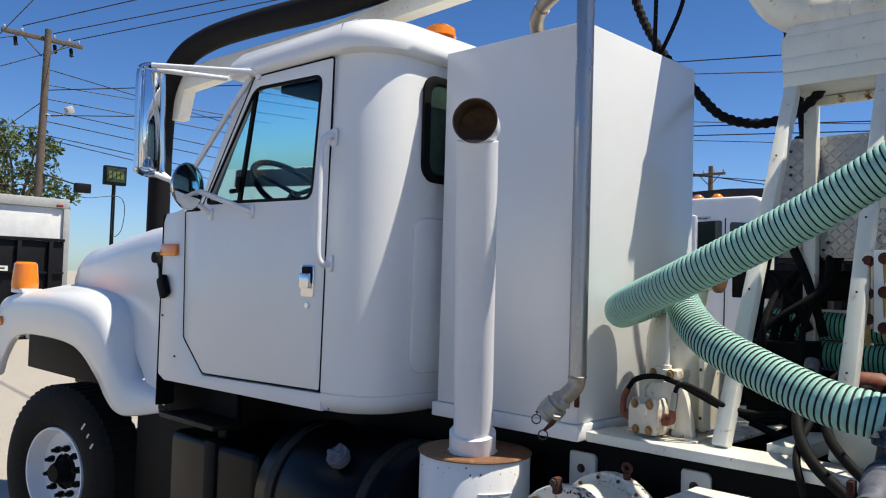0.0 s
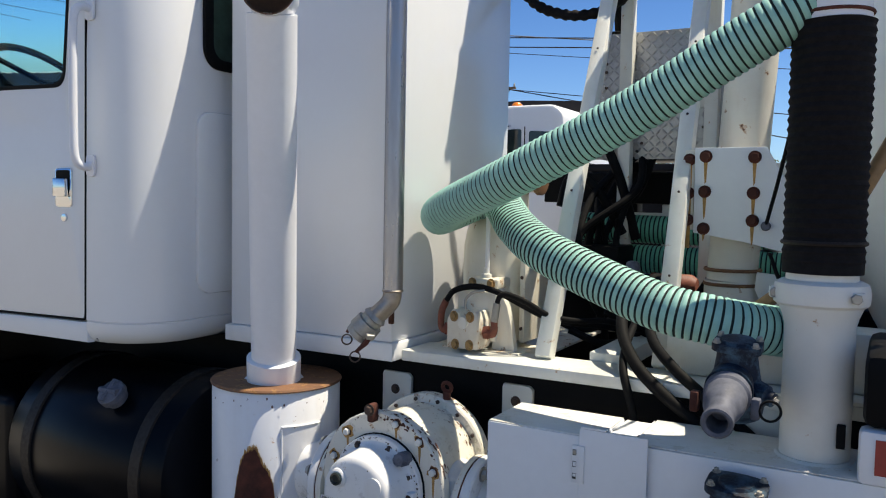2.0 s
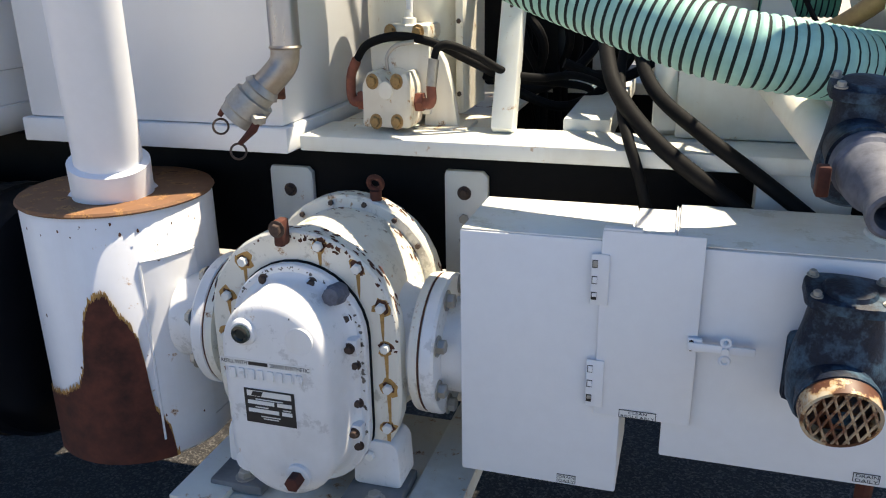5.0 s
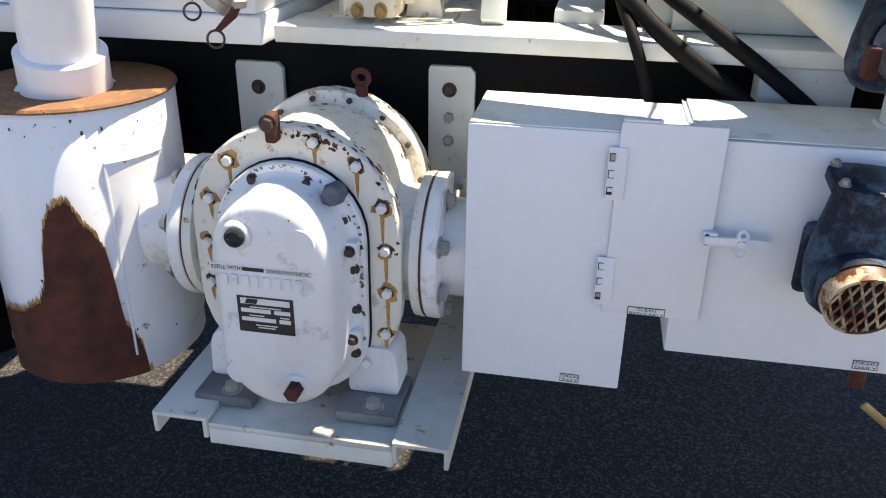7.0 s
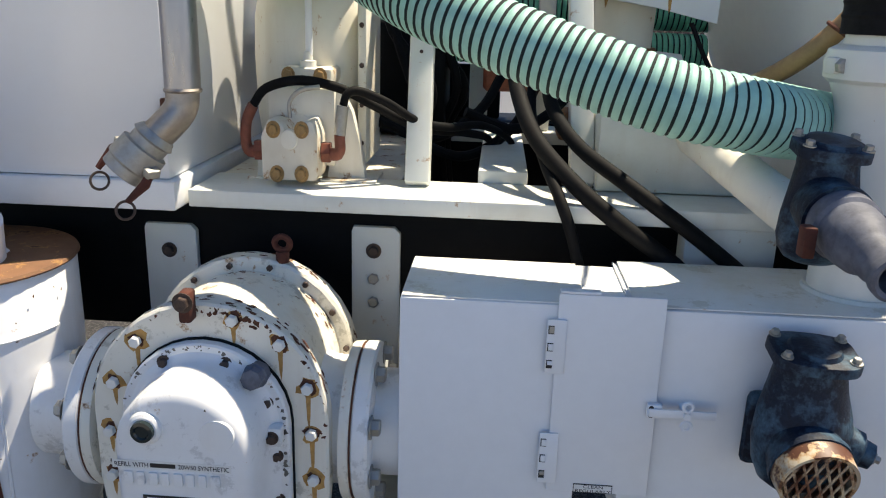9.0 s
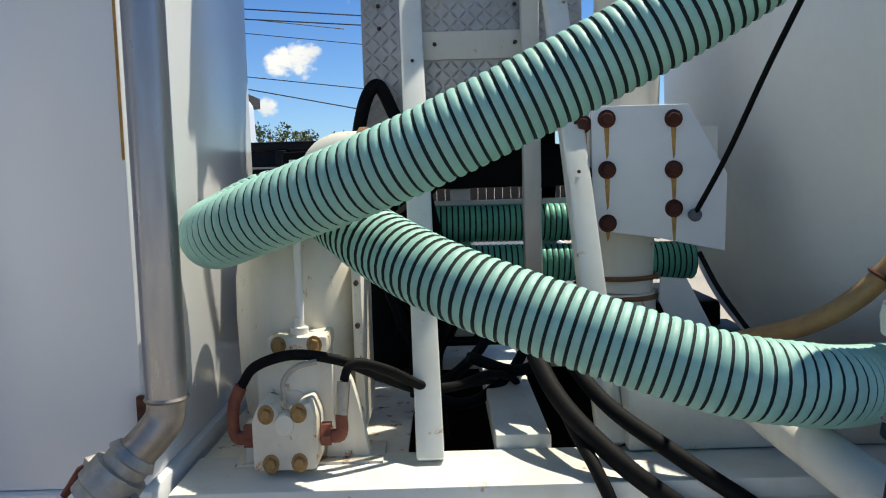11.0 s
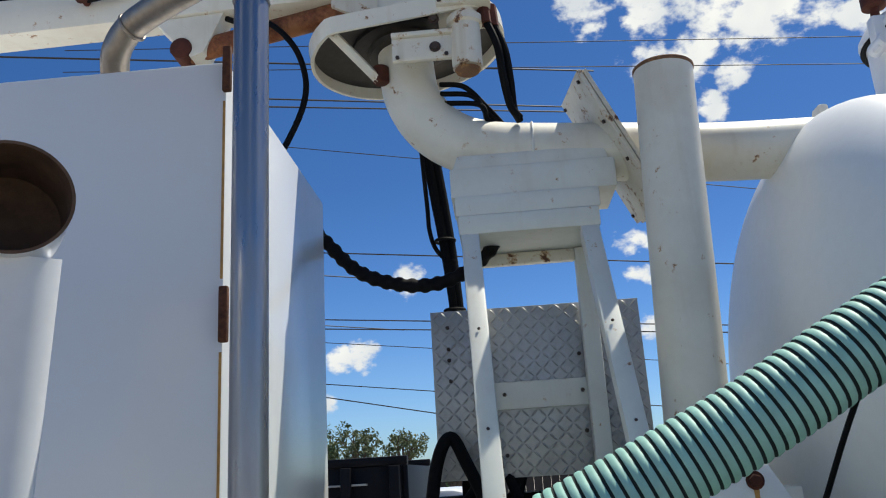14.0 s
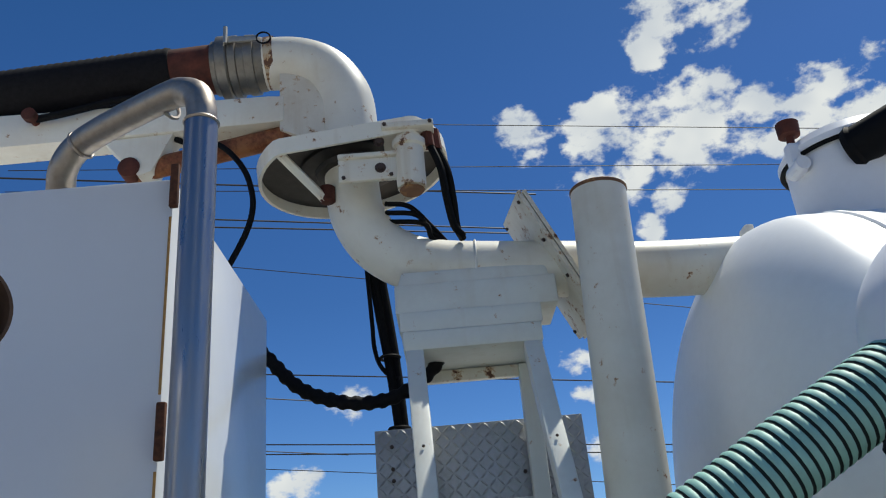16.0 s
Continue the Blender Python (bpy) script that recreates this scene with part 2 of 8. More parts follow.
# ---- clouds in the sky ----
def clouds():
    nt = world.node_tree
    tc = nt.nodes.new("ShaderNodeTexCoord")
    mp = nt.nodes.new("ShaderNodeMapping")
    mp.inputs["Scale"].default_value = (1.0, 1.0, 1.5)
    n = nt.nodes.new("ShaderNodeTexNoise")
    n.inputs["Scale"].default_value, n.inputs["Detail"].default_value, n.inputs["Roughness"].default_value = 20.0, 12.0, 0.58
    nt.links.new(tc.outputs["Generated"], mp.inputs[0])
    nt.links.new(mp.outputs[0], n.inputs["Vector"])
    total = None
    for az, el, size in CLOUDS:
        d = (math.sin(radians(az)) * math.cos(radians(el)), math.cos(radians(az)) * math.cos(radians(el)), math.sin(radians(el)))
        dot = nt.nodes.new("ShaderNodeVectorMath")
        dot.operation = "DOT_PRODUCT"
        nt.links.new(tc.outputs["Generated"], dot.inputs[0])
        dot.inputs[1].default_value = Vector(d).normalized()
        mr = nt.nodes.new("ShaderNodeMapRange")
        mr.inputs["From Min"].default_value, mr.inputs["From Max"].default_value = math.cos(radians(size * 1.1)), 1.0
        nt.links.new(dot.outputs["Value"], mr.inputs["Value"])
        if total is None:
            total = mr.outputs[0]
        else:
            mx = nt.nodes.new("ShaderNodeMath")
            mx.operation = "MAXIMUM"
            nt.links.new(total, mx.inputs[0])
            nt.links.new(mr.outputs[0], mx.inputs[1])
            total = mx.outputs[0]
    ad = nt.nodes.new("ShaderNodeMath")
    ad.operation = "MULTIPLY_ADD"
    nt.links.new(total, ad.inputs[0])
    ad.inputs[1].default_value = 0.62
    wide = nt.nodes.new("ShaderNodeMath")
    wide.operation = "MULTIPLY_ADD"
    nt.links.new(n.outputs[0], wide.inputs[0])
    wide.inputs[1].default_value, wide.inputs[2].default_value = 2.4, -0.7
    nt.links.new(wide.outputs[0], ad.inputs[2])
    fac = nt.nodes.new("ShaderNodeMapRange")
    fac.interpolation_type = "SMOOTHSTEP"
    fac.inputs["From Min"].default_value, fac.inputs["From Max"].default_value = 0.74, 1.1
    nt.links.new(ad.outputs[0], fac.inputs["Value"])
    gate = nt.nodes.new("ShaderNodeMath")
    gate.operation = "MULTIPLY"
    up = nt.nodes.new("ShaderNodeMapRange")
    up.inputs["From Min"].default_value, up.inputs["From Max"].default_value = 0.0, 0.12
    nt.links.new(total, up.inputs["Value"])
    nt.links.new(fac.outputs[0], gate.inputs[0])
    nt.links.new(up.outputs[0], gate.inputs[1])
    shade = nt.nodes.new("ShaderNodeTexNoise")
    shade.inputs["Scale"].default_value = 14.0
    nt.links.new(tc.outputs["Generated"], shade.inputs["Vector"])
    tone = ramp(nt, shade.outputs[0], ((0.3, (0.72, 0.76, 0.84)), (0.65, (1.0, 1.0, 1.0))))
    mul = nt.nodes.new("ShaderNodeVectorMath")
    mul.operation = "SCALE"
    nt.links.new(tone, mul.inputs[0])
    mul.inputs["Scale"].default_value = CLOUD
    deep = nt.nodes.new("ShaderNodeHueSaturation")
    deep.inputs["Saturation"].default_value = 1.35
    nt.links.new(sky.outputs[0], deep.inputs["Color"])
    # clear dry air: the haze band at the horizon stays blue
    sep = nt.nodes.new("ShaderNodeSeparateXYZ")
    nt.links.new(tc.outputs["Generated"], sep.inputs[0])
    tint = ramp(nt, sep.outputs[2], ((0.0, (0.76, 1.12, 1.95)), (0.12, (0.90, 1.14, 1.70)), (0.35, (0.98, 1.03, 1.37)), (0.55, (1.14, 1.07, 1.36)), (0.8, (1.0, 1.0, 1.12))))
    clear = nt.nodes.new("ShaderNodeVectorMath")
    clear.operation = "MULTIPLY"
    nt.links.new(deep.outputs[0], clear.inputs[0])
    nt.links.new(tint, clear.inputs[1])
    nt.links.new(mix(nt, gate.outputs[0], clear.outputs[0], mul.outputs[0]), wn["Background"].inputs["Color"])


CLOUD = 13.0
# azimuth, elevation and size of the cumulus heaps, in degrees
# the last four are unseen, added for glossy surfaces to reflect
CLOUDS = ((15.0, 30.7, 3.2), (18.9, 30.3, 3.5), (23.1, 29.7, 3.8), (25.8, 28.7, 3.0), (21.0, 28.2, 3.0), (31.5, 27.9, 4.5), (33.7, 26.8, 5.0), (28.5, 27.2, 2.6), (22.1, 36.9, 3.2), (24.7, 36.5, 3.0), (20.2, 35.1, 1.6), (8.7, 32.1, 1.9), (9.2, 30.8, 1.8), (13.3, 27.2, 2.2), (16.3, 26.6, 2.6), (18.9, 25.1, 1.6), (17.3, 23.3, 1.3), (-6.5, 13.7, 1.8), (10.5, 15.0, 1.6), (10.6, 12.5, 1.4), (-9.4, 8.4, 1.4), (-11.0, 8.1, 1.2), (10.9, 8.8, 1.2), (-11.9, 5.1, 0.9), (55.0, 30.0, 8.0), (-125.0, 35.0, 9.0), (166.0, 33.0, 9.0), (110.0, 30.0, 8.0))
clouds()


# ---- mesh helpers ----
def place_of(ob):
    v = Vector((0, 0, 0))
    while ob:
        v += ob.location
        ob = ob.parent
    return v


def thing(name, at, label, category, group="", kind=""):
    ob = new(name)
    ob.empty_display_size = 0.05
    ob.location = at
    return tagged(ob, label, category, group, kind)


def mesh_of(name, bm, *mats, sharp=35):
    me = bpy.data.meshes.new(name)
    bmesh.ops.recalc_face_normals(bm, faces=bm.faces)
    for f in bm.faces:
        f.smooth = True
    bm.to_mesh(me)
    bm.free()
    for m in mats:
        me.materials.append(m)
    me.set_sharp_from_angle(angle=radians(sharp))
    return me


def part(name, bm, material, parent=None, label="", sharp=35):
    """One mesh, given in world metres, as a part of parent."""
    mats = material if isinstance(material, (list, tuple)) else (material,)
    off = place_of(parent)
    bmesh.ops.translate(bm, verts=bm.verts, vec=-off)
    ob = new(name, mesh_of(name, bm, *mats, sharp=sharp))
    ob.parent = parent
    return tagged(ob, label)


def solo(name, bm, material, at, label, category, group="", kind="", sharp=35):
    """A thing made of one mesh, with its origin at its base."""
    mats = material if isinstance(material, (list, tuple)) else (material,)
    bmesh.ops.translate(bm, verts=bm.verts, vec=-Vector(at))
    ob = new(name, mesh_of(name, bm, *mats, sharp=sharp))
    ob.location = at
    return tagged(ob, label, category, group, kind)


def piece(name, me, m, parent, label=""):
    """One of many alike parts on a shared mesh, at the world matrix m."""
    ob = new(name, me)
    ob.parent = parent
    ob.matrix_local = Matrix.Translation(-place_of(parent)) @ m
    return tagged(ob, label)


def box(bm, x0, x1, y0, y1, z0, z1, bevel=0.0, m=None, seg=2):
    r = bmesh.ops.create_cube(bm, size=1.0)
    vs = r["verts"]
    bmesh.ops.scale(bm, verts=vs, vec=(abs(x1 - x0), abs(y1 - y0), abs(z1 - z0)))
    bmesh.ops.translate(bm, verts=vs, vec=((x0 + x1) / 2, (y0 + y1) / 2, (z0 + z1) / 2))
    if m is not None:
        bmesh.ops.transform(bm, matrix=m, verts=vs)
    if bevel:
        es = list({e for v in vs for e in v.link_edges})
        bmesh.ops.bevel(bm, geom=es, offset=bevel, segments=seg, profile=0.5, affect="EDGES")
    return bm


def axes(d):
    d = Vector(d).normalized()
    a = d.orthogonal().normalized()
    if abs(d.z) < 0.9:
        a = Vector((0, 0, 1)).cross(d).normalized()
    return d, a, d.cross(a)


def lathe(bm, p0, d, profile, segs=32, close=True, mats=None):
    """Revolves (height, radius) rows round the line from p0 along d."""
    d, a, b = axes(d)
    p0 = Vector(p0)
    rings = []
    for h, r in profile:
        if r < 1e-6:
            rings.append([bm.verts.new(p0 + d * h)])
        else:
            rings.append([bm.verts.new(p0 + d * h + (a * math.cos(2 * math.pi * k / segs) + b * math.sin(2 * math.pi * k / segs)) * r) for k in range(segs)])
    for i in range(len(rings) - 1):
        q, s = rings[i], rings[i + 1]
        for k in range(segs):
            k2 = (k + 1) % segs
            if len(q) == 1 and len(s) == 1:
                continue
            if len(q) == 1:
                f = bm.faces.new((q[0], s[k], s[k2]))
            elif len(s) == 1:
                f = bm.faces.new((q[k], s[0], q[k2]))
            else:
                f = bm.faces.new((q[k], s[k], s[k2], q[k2]))
            if mats:
                f.material_index = mats[i]
    if close:
        for q in (rings[0], rings[-1]):
            if len(q) > 2:
                bm.faces.new(q)
    return bm


def rod(bm, p0, p1, r0, r1=None, segs=24, rim=0.0):
    p0, p1 = Vector(p0), Vector(p1)
    h = (p1 - p0).length
    r1 = r0 if r1 is None else r1
    if rim:
        prof = [(0, r0 - rim), (rim, r0), (h - rim, r1), (h, r1 - rim)]
    else:
        prof = [(0, r0), (h, r1)]
    return lathe(bm, p0, p1 - p0, prof, segs)


def spline(pts, n=10):
    P = [Vector(p) for p in pts]
    Q = [2 * P[0] - P[1], *P, 2 * P[-1] - P[-2]]
    out = []
    for i in range(1, len(Q) - 2):
        a, b, c, d = Q[i - 1:i + 3]
        for k in range(n):
            u = k / n
            out.append(0.5 * (2 * b + (c - a) * u + (2 * a - 5 * b + 4 * c - d) * u * u + (3 * b - a - 3 * c + d) * u ** 3))
    out.append(P[-1])
    return out


def along(pts, step):
    """Points at even steps on a polyline."""
    out, rest = [pts[0].copy()], step
    for a, b in zip(pts, pts[1:]):
        seg = (b - a).length
        pos = 0.0
        while seg - pos >= rest:
            pos += rest
            out.append(a.lerp(b, pos / seg))
            rest = step
        rest -= seg - pos
    return out


def tube(bm, pts, radius, segs=16, close=True, mats=None, flat=1.0):
    """A tube along points; radius is a number or one for each point."""
    pts = [Vector(p) for p in pts]
    n = len(pts)
    rad = radius if isinstance(radius, (list, tuple)) else [radius] * n
    if callable(radius):
        rad = [radius(i / (n - 1)) for i in range(n)]
    t = [(pts[min(i + 1, n - 1)] - pts[max(i - 1, 0)]).normalized() for i in range(n)]
    a = axes(t[0])[1]
    rings = []
    for i in range(n):
        a = (a - t[i] * a.dot(t[i])).normalized()
        b = t[i].cross(a)
        rings.append([bm.verts.new(pts[i] + (a * math.cos(2 * math.pi * k / segs) + b * math.sin(2 * math.pi * k / segs) * flat) * rad[i]) for k in range(segs)])
    for i in range(n - 1):
        for k in range(segs):
            k2 = (k + 1) % segs
            f = bm.faces.new((rings[i][k], rings[i][k2], rings[i + 1][k2], rings[i + 1][k]))
            if mats:
                f.material_index = mats[i]
    if close:
        bm.faces.new(rings[0])
        bm.faces.new(rings[-1])
    return bm


def ring(bm, c, d, R, r, segs=32, sub=8):
    """A torus round the line c, d."""
    d, a, b = axes(d)
    c = Vector(c)
    pts = [[bm.verts.new(c + (a * math.cos(u) + b * math.sin(u)) * (R + r * math.cos(v)) + d * r * math.sin(v)) for v in (2 * math.pi * j / sub for j in range(sub))] for u in (2 * math.pi * k / segs for k in range(segs))]
    for k in range(segs):
        for j in range(sub):
            bm.faces.new((pts[k][j], pts[(k + 1) % segs][j], pts[(k + 1) % segs][(j + 1) % sub], pts[k][(j + 1) % sub]))
    return bm


def prism(bm, outline, to3, depth, bevel=0.0, holes=()):
    """A plate: outline in 2D, to3(u, v, w) maps it to the world, w from 0 to depth."""
    loops, edges = [], []
    for loop in (outline, *holes):
        vs = [bm.verts.new(to3(u, v, 0.0)) for u, v in loop]
        edges += [bm.edges.new((vs[i], vs[(i + 1) % len(vs)])) for i in range(len(vs))]
        loops.append(vs)
    if holes:
        bmesh.ops.triangle_fill(bm, use_beauty=True, use_dissolve=False, edges=edges)
        flat = list({f for l in loops for v in l for f in v.link_faces})
    else:
        flat = [bm.faces.new(loops[0])]
    lift = Vector(to3(0, 0, depth)) - Vector(to3(0, 0, 0))
    r = bmesh.ops.extrude_face_region(bm, geom=flat, use_keep_orig=True)
    top = [g for g in r["geom"] if isinstance(g, bmesh.types.BMVert)]
    bmesh.ops.translate(bm, verts=top, vec=lift)
    if bevel:
        es = [e for e in bm.edges if e.verts[0] in top and e.verts[1] in top and len({f for f in e.link_faces}) == 2 and e.calc_face_angle(0) > 0.5]
        bmesh.ops.bevel(bm, geom=es, offset=bevel, segments=2, profile=0.5, affect="EDGES")
    return bm


def xz(y):
    """Plates that lie in a plane of constant y, growing towards -y."""
    return lambda u, v, w: (u, y - w, v)


def rounded(u0, u1, v0, v1, r, n=6):
    out = []
    for cu, cv, s in ((u1 - r, v1 - r, 0), (u0 + r, v1 - r, 90), (u0 + r, v0 + r, 180), (u1 - r, v0 + r, 270)):
        out += [(cu + r * math.cos(radians(s + 90 * k / n)), cv + r * math.sin(radians(s + 90 * k / n))) for k in range(n + 1)]
    return out


def bm_new():
    return bmesh.new()


def hex_bolt(r=0.011, h=0.009, washer=True):
    """A bolt head on its washer, pointing up its own z."""
    bm = bmesh.new()
    if washer:
        lathe(bm, (0, 0, 0), (0, 0, 1), [(0, r * 1.45), (0.002, r * 1.45)], 14)
    lathe(bm, (0, 0, 0.002), (0, 0, 1), [(0, r), (h * 0.85, r), (h, r * 0.82)], 6)
    return bm


def turned(p, d):
    """The matrix of a thing at p whose z points along d."""
    return Matrix.Translation(p) @ Vector(d).to_track_quat("Z", "Y").to_matrix().to_4x4()


def skin(bm, rows, closed=False):
    """Quads between rows of points."""
    vs = [[bm.verts.new(p) for p in r] for r in rows]
    n = len(vs[0])
    for a, b in zip(vs, vs[1:]):
        for k in range(n if closed else n - 1):
            k2 = (k + 1) % n
            bm.faces.new((a[k], a[k2], b[k2], b[k]))
    return vs


def smooth_loop(pts, r=0.04, n=5):
    """A 2D polygon with rounded corners."""
    out = []
    m = len(pts)
    for i in range(m):
        p0, p, p1 = Vector(pts[i - 1]), Vector(pts[i]), Vector(pts[(i + 1) % m])
        a, b = (p0 - p), (p1 - p)
        d = min(r, a.length * 0.45, b.length * 0.45)
        s, e = p + a.normalized() * d, p + b.normalized() * d
        for k in range(n + 1):
            u = k / n
            q = s * (1 - u) ** 2 + p * 2 * u * (1 - u) + e * u * u
            out.append((q.x, q.y))
    return out


# ---- ground ----
def gritty(name, dark, pale, dust, dusty):
    """Ground with loose aggregate: dark binder, pale chips, dust drifts."""
    m, nt, b = nodes_of(name, 0.9)
    fine = noise_tex(nt, 160, 3, 0.7)
    v = nt.nodes.new("ShaderNodeTexVoronoi")
    v.inputs["Scale"].default_value = 150
    tc = nt.nodes.new("ShaderNodeTexCoord")
    nt.links.new(tc.outputs["Object"], v.inputs["Vector"])
    big = noise_tex(nt, 0.7, 6, 0.62)
    sep = nt.nodes.new("ShaderNodeSeparateColor")
    nt.links.new(v.outputs["Color"], sep.inputs[0])
    c = mix(nt, ramp(nt, sep.outputs[0], ((0.55, 0.0), (0.97, 1.0))), dark, pale)
    c = mix(nt, ramp(nt, big.outputs[0], ((0.45, 0.0), (0.75, dusty))), c, dust)
    nt.links.new(c, b.inputs["Base Color"])
    bump(nt, b, fine.outputs[0], 0.6, 0.006)
    return m


bm = bm_new()
bmesh.ops.create_grid(bm, x_segments=40, y_segments=40, size=3000)
solo("ground", bm, gritty("pale_concrete", (0.34, 0.31, 0.265), (0.47, 0.435, 0.38), (0.40, 0.36, 0.305), 0.7), (0, 0, 0), "pale dusty concrete yard", "ground", kind="structure")
rng = random.Random(3)
edge = []
for k in range(64):
    a = 2 * math.pi * k / 64
    ex, ey = math.cos(a), math.sin(a)
    s = 1.0 / max(abs(ex) / 3.2, abs(ey) / 2.9)
    edge.append((0.2 + ex * s * (1 + rng.uniform(-0.04, 0.04)), -0.05 + ey * s * (1 + rng.uniform(-0.03, 0.03))))
# asphalt colour also carries the truck's shade; unseen edges set to tune bounce light
bm = bm_new()
prism(bm, edge, lambda u, v, w: (u, v, 0.001 + w), 0.004)
solo("road", bm, gritty("shade_dark_asphalt", (0.0145, 0.0135, 0.0135), (0.095, 0.088, 0.083), (0.05, 0.045, 0.041), 0.3), (0, 0, 0.001), "asphalt pad with pale stone chips, darkened for the truck's shade", "asphalt pad", kind="structure")

# ---- chassis: rails, skid, brackets ----
chassis = thing("chassis_frame", (0.0, 1.1, 0.95), "black steel truck frame rails under the white skid", "truck frame")
for y in (0.56, 1.56):
    part("frame_rail", box(bm_new(), -4.6, 4.5, y, y + 0.08, 0.95, 1.225, 0.006), BLACK, chassis)
for x in (-3.0, -1.6, -0.3, 1.0, 2.3):
    part("cross_member", box(bm_new(), x, x + 0.1, 0.64, 1.56, 1.0, 1.18, 0.006), BLACK, chassis)

skid = thing("equipment_skid", (0.5, 0.8, 1.23), "white painted steel skid frame with rust stains", "skid frame")
part("front_beam", box(bm_new(), -0.075, 1.32, 0.428, 0.60, 1.247, 1.28, 0.004), FRAME_WHITE, skid)
part("beam_lip", box(bm_new(), 0.98, 1.32, 0.43, 0.442, 1.2805, 1.29, 0.002), FRAME_WHITE, skid)
part("rear_beam", box(bm_new(), -0.075, 1.32, 1.35, 1.50, 1.245, 1.28, 0.004), FRAME_WHITE, skid)
part("deck_plate", box(bm_new(), -0.075, 0.30, 0.601, 1.349, 1.262, 1.272, 0.002), RUSTY_CREAM, skid)
part("cross_beam", box(bm_new(), 0.46, 0.56, 0.601, 1.349, 1.255, 1.305, 0.004), FRAME_WHITE, skid)
part("cross_beam", box(bm_new(), 0.85, 0.97, 0.601, 1.349, 1.24, 1.28, 0.004), FRAME_WHITE, skid)
part("side_channel", box(bm_new(), 0.69, 1.30, 0.56, 0.70, 1.281, 1.43, 0.006), FRAME_WHITE, skid)
part("gusset", box(bm_new(), 0.845, 1.01, 0.44, 0.50, 1.11, 1.246, 0.004), FRAME_WHITE, skid)


def rail_bracket(x0, x1, z0, z1, holes):
    b = thing("rail_bracket", ((x0 + x1) / 2, 0.53, z0), "white bent steel bracket bolted to the frame rail", "bracket", "blower brackets")
    bm = bm_new()
    prism(bm, [(x0, z0), (x1, z0), (x1, z1 - 0.012), (x1 - 0.012, z1), (x0 + 0.004, z1), (x0, z1 - 0.01)], xz(0.557), 0.014, 0.002)
    part("plate", bm, FRAME_WHITE, b)
    for z in holes:
        piece("bolt", BOLT if z == holes[0] else BOLT_GREY, turned(((x0 + x1) / 2 - 0.004, 0.543, z), (0, -1, 0)), b)
    return b


BOLT = mesh_of("bolt", hex_bolt(0.011, 0.009), DARK_BOLT)
PIN = mesh_of("pin", lathe(bmesh.new(), (0, 0, 0), (0, 0, 1), [(0, 0.004), (0.002, 0.0035), (0.003, 0.0)], 8), DARK_BOLT)
BOLT_GREY = mesh_of("bolt_grey", hex_bolt(0.0115, 0.009, False), CAST_ALU)
BOLT_BIG = mesh_of("bolt_big", hex_bolt(0.014, 0.014), CAST_ALU)
BOLT_SMALL = mesh_of("bolt_small", hex_bolt(0.006, 0.006, False), DARK_BOLT)
rail_bracket(-0.216, -0.108, 0.64, 1.18, (1.125,))
rail_bracket(0.212, 0.31, 0.62, 1.192, (1.143, 1.085, 1.035))


# ---- tall box cabinet behind the cab ----
def cabinet():
    t = thing("steel_cabinet", (-0.42, 0.81, 1.25), "tall white sheet-steel cabinet behind the cab", "cabinet")
    part("body", box(bm_new(), -0.75, -0.097, 0.407, 1.213, 1.301, 2.675, 0.006), WHITE_GLOSS, t)
    part("base_skirt", box(bm_new(), -0.765, -0.085, 0.393, 1.22, 1.246, 1.30, 0.004), WHITE_SATIN, t)
    for z0, z1 in ((1.36, 1.45), (2.155, 2.25), (2.61, 2.70)):
        part("hinge", box(bm_new(), -0.102, -0.086, 0.394, 0.4065, z0, z1, 0.003), RUST_DARK, t, "rusted hinge")
    for z in (2.15, 2.605):
        part("rust_streak", box(bm_new(), -0.103, -0.0985, 0.4058, 0.4066, z - 0.34, z - 0.01, 0), RUST_LIGHT, t)
    return t


cabinet()


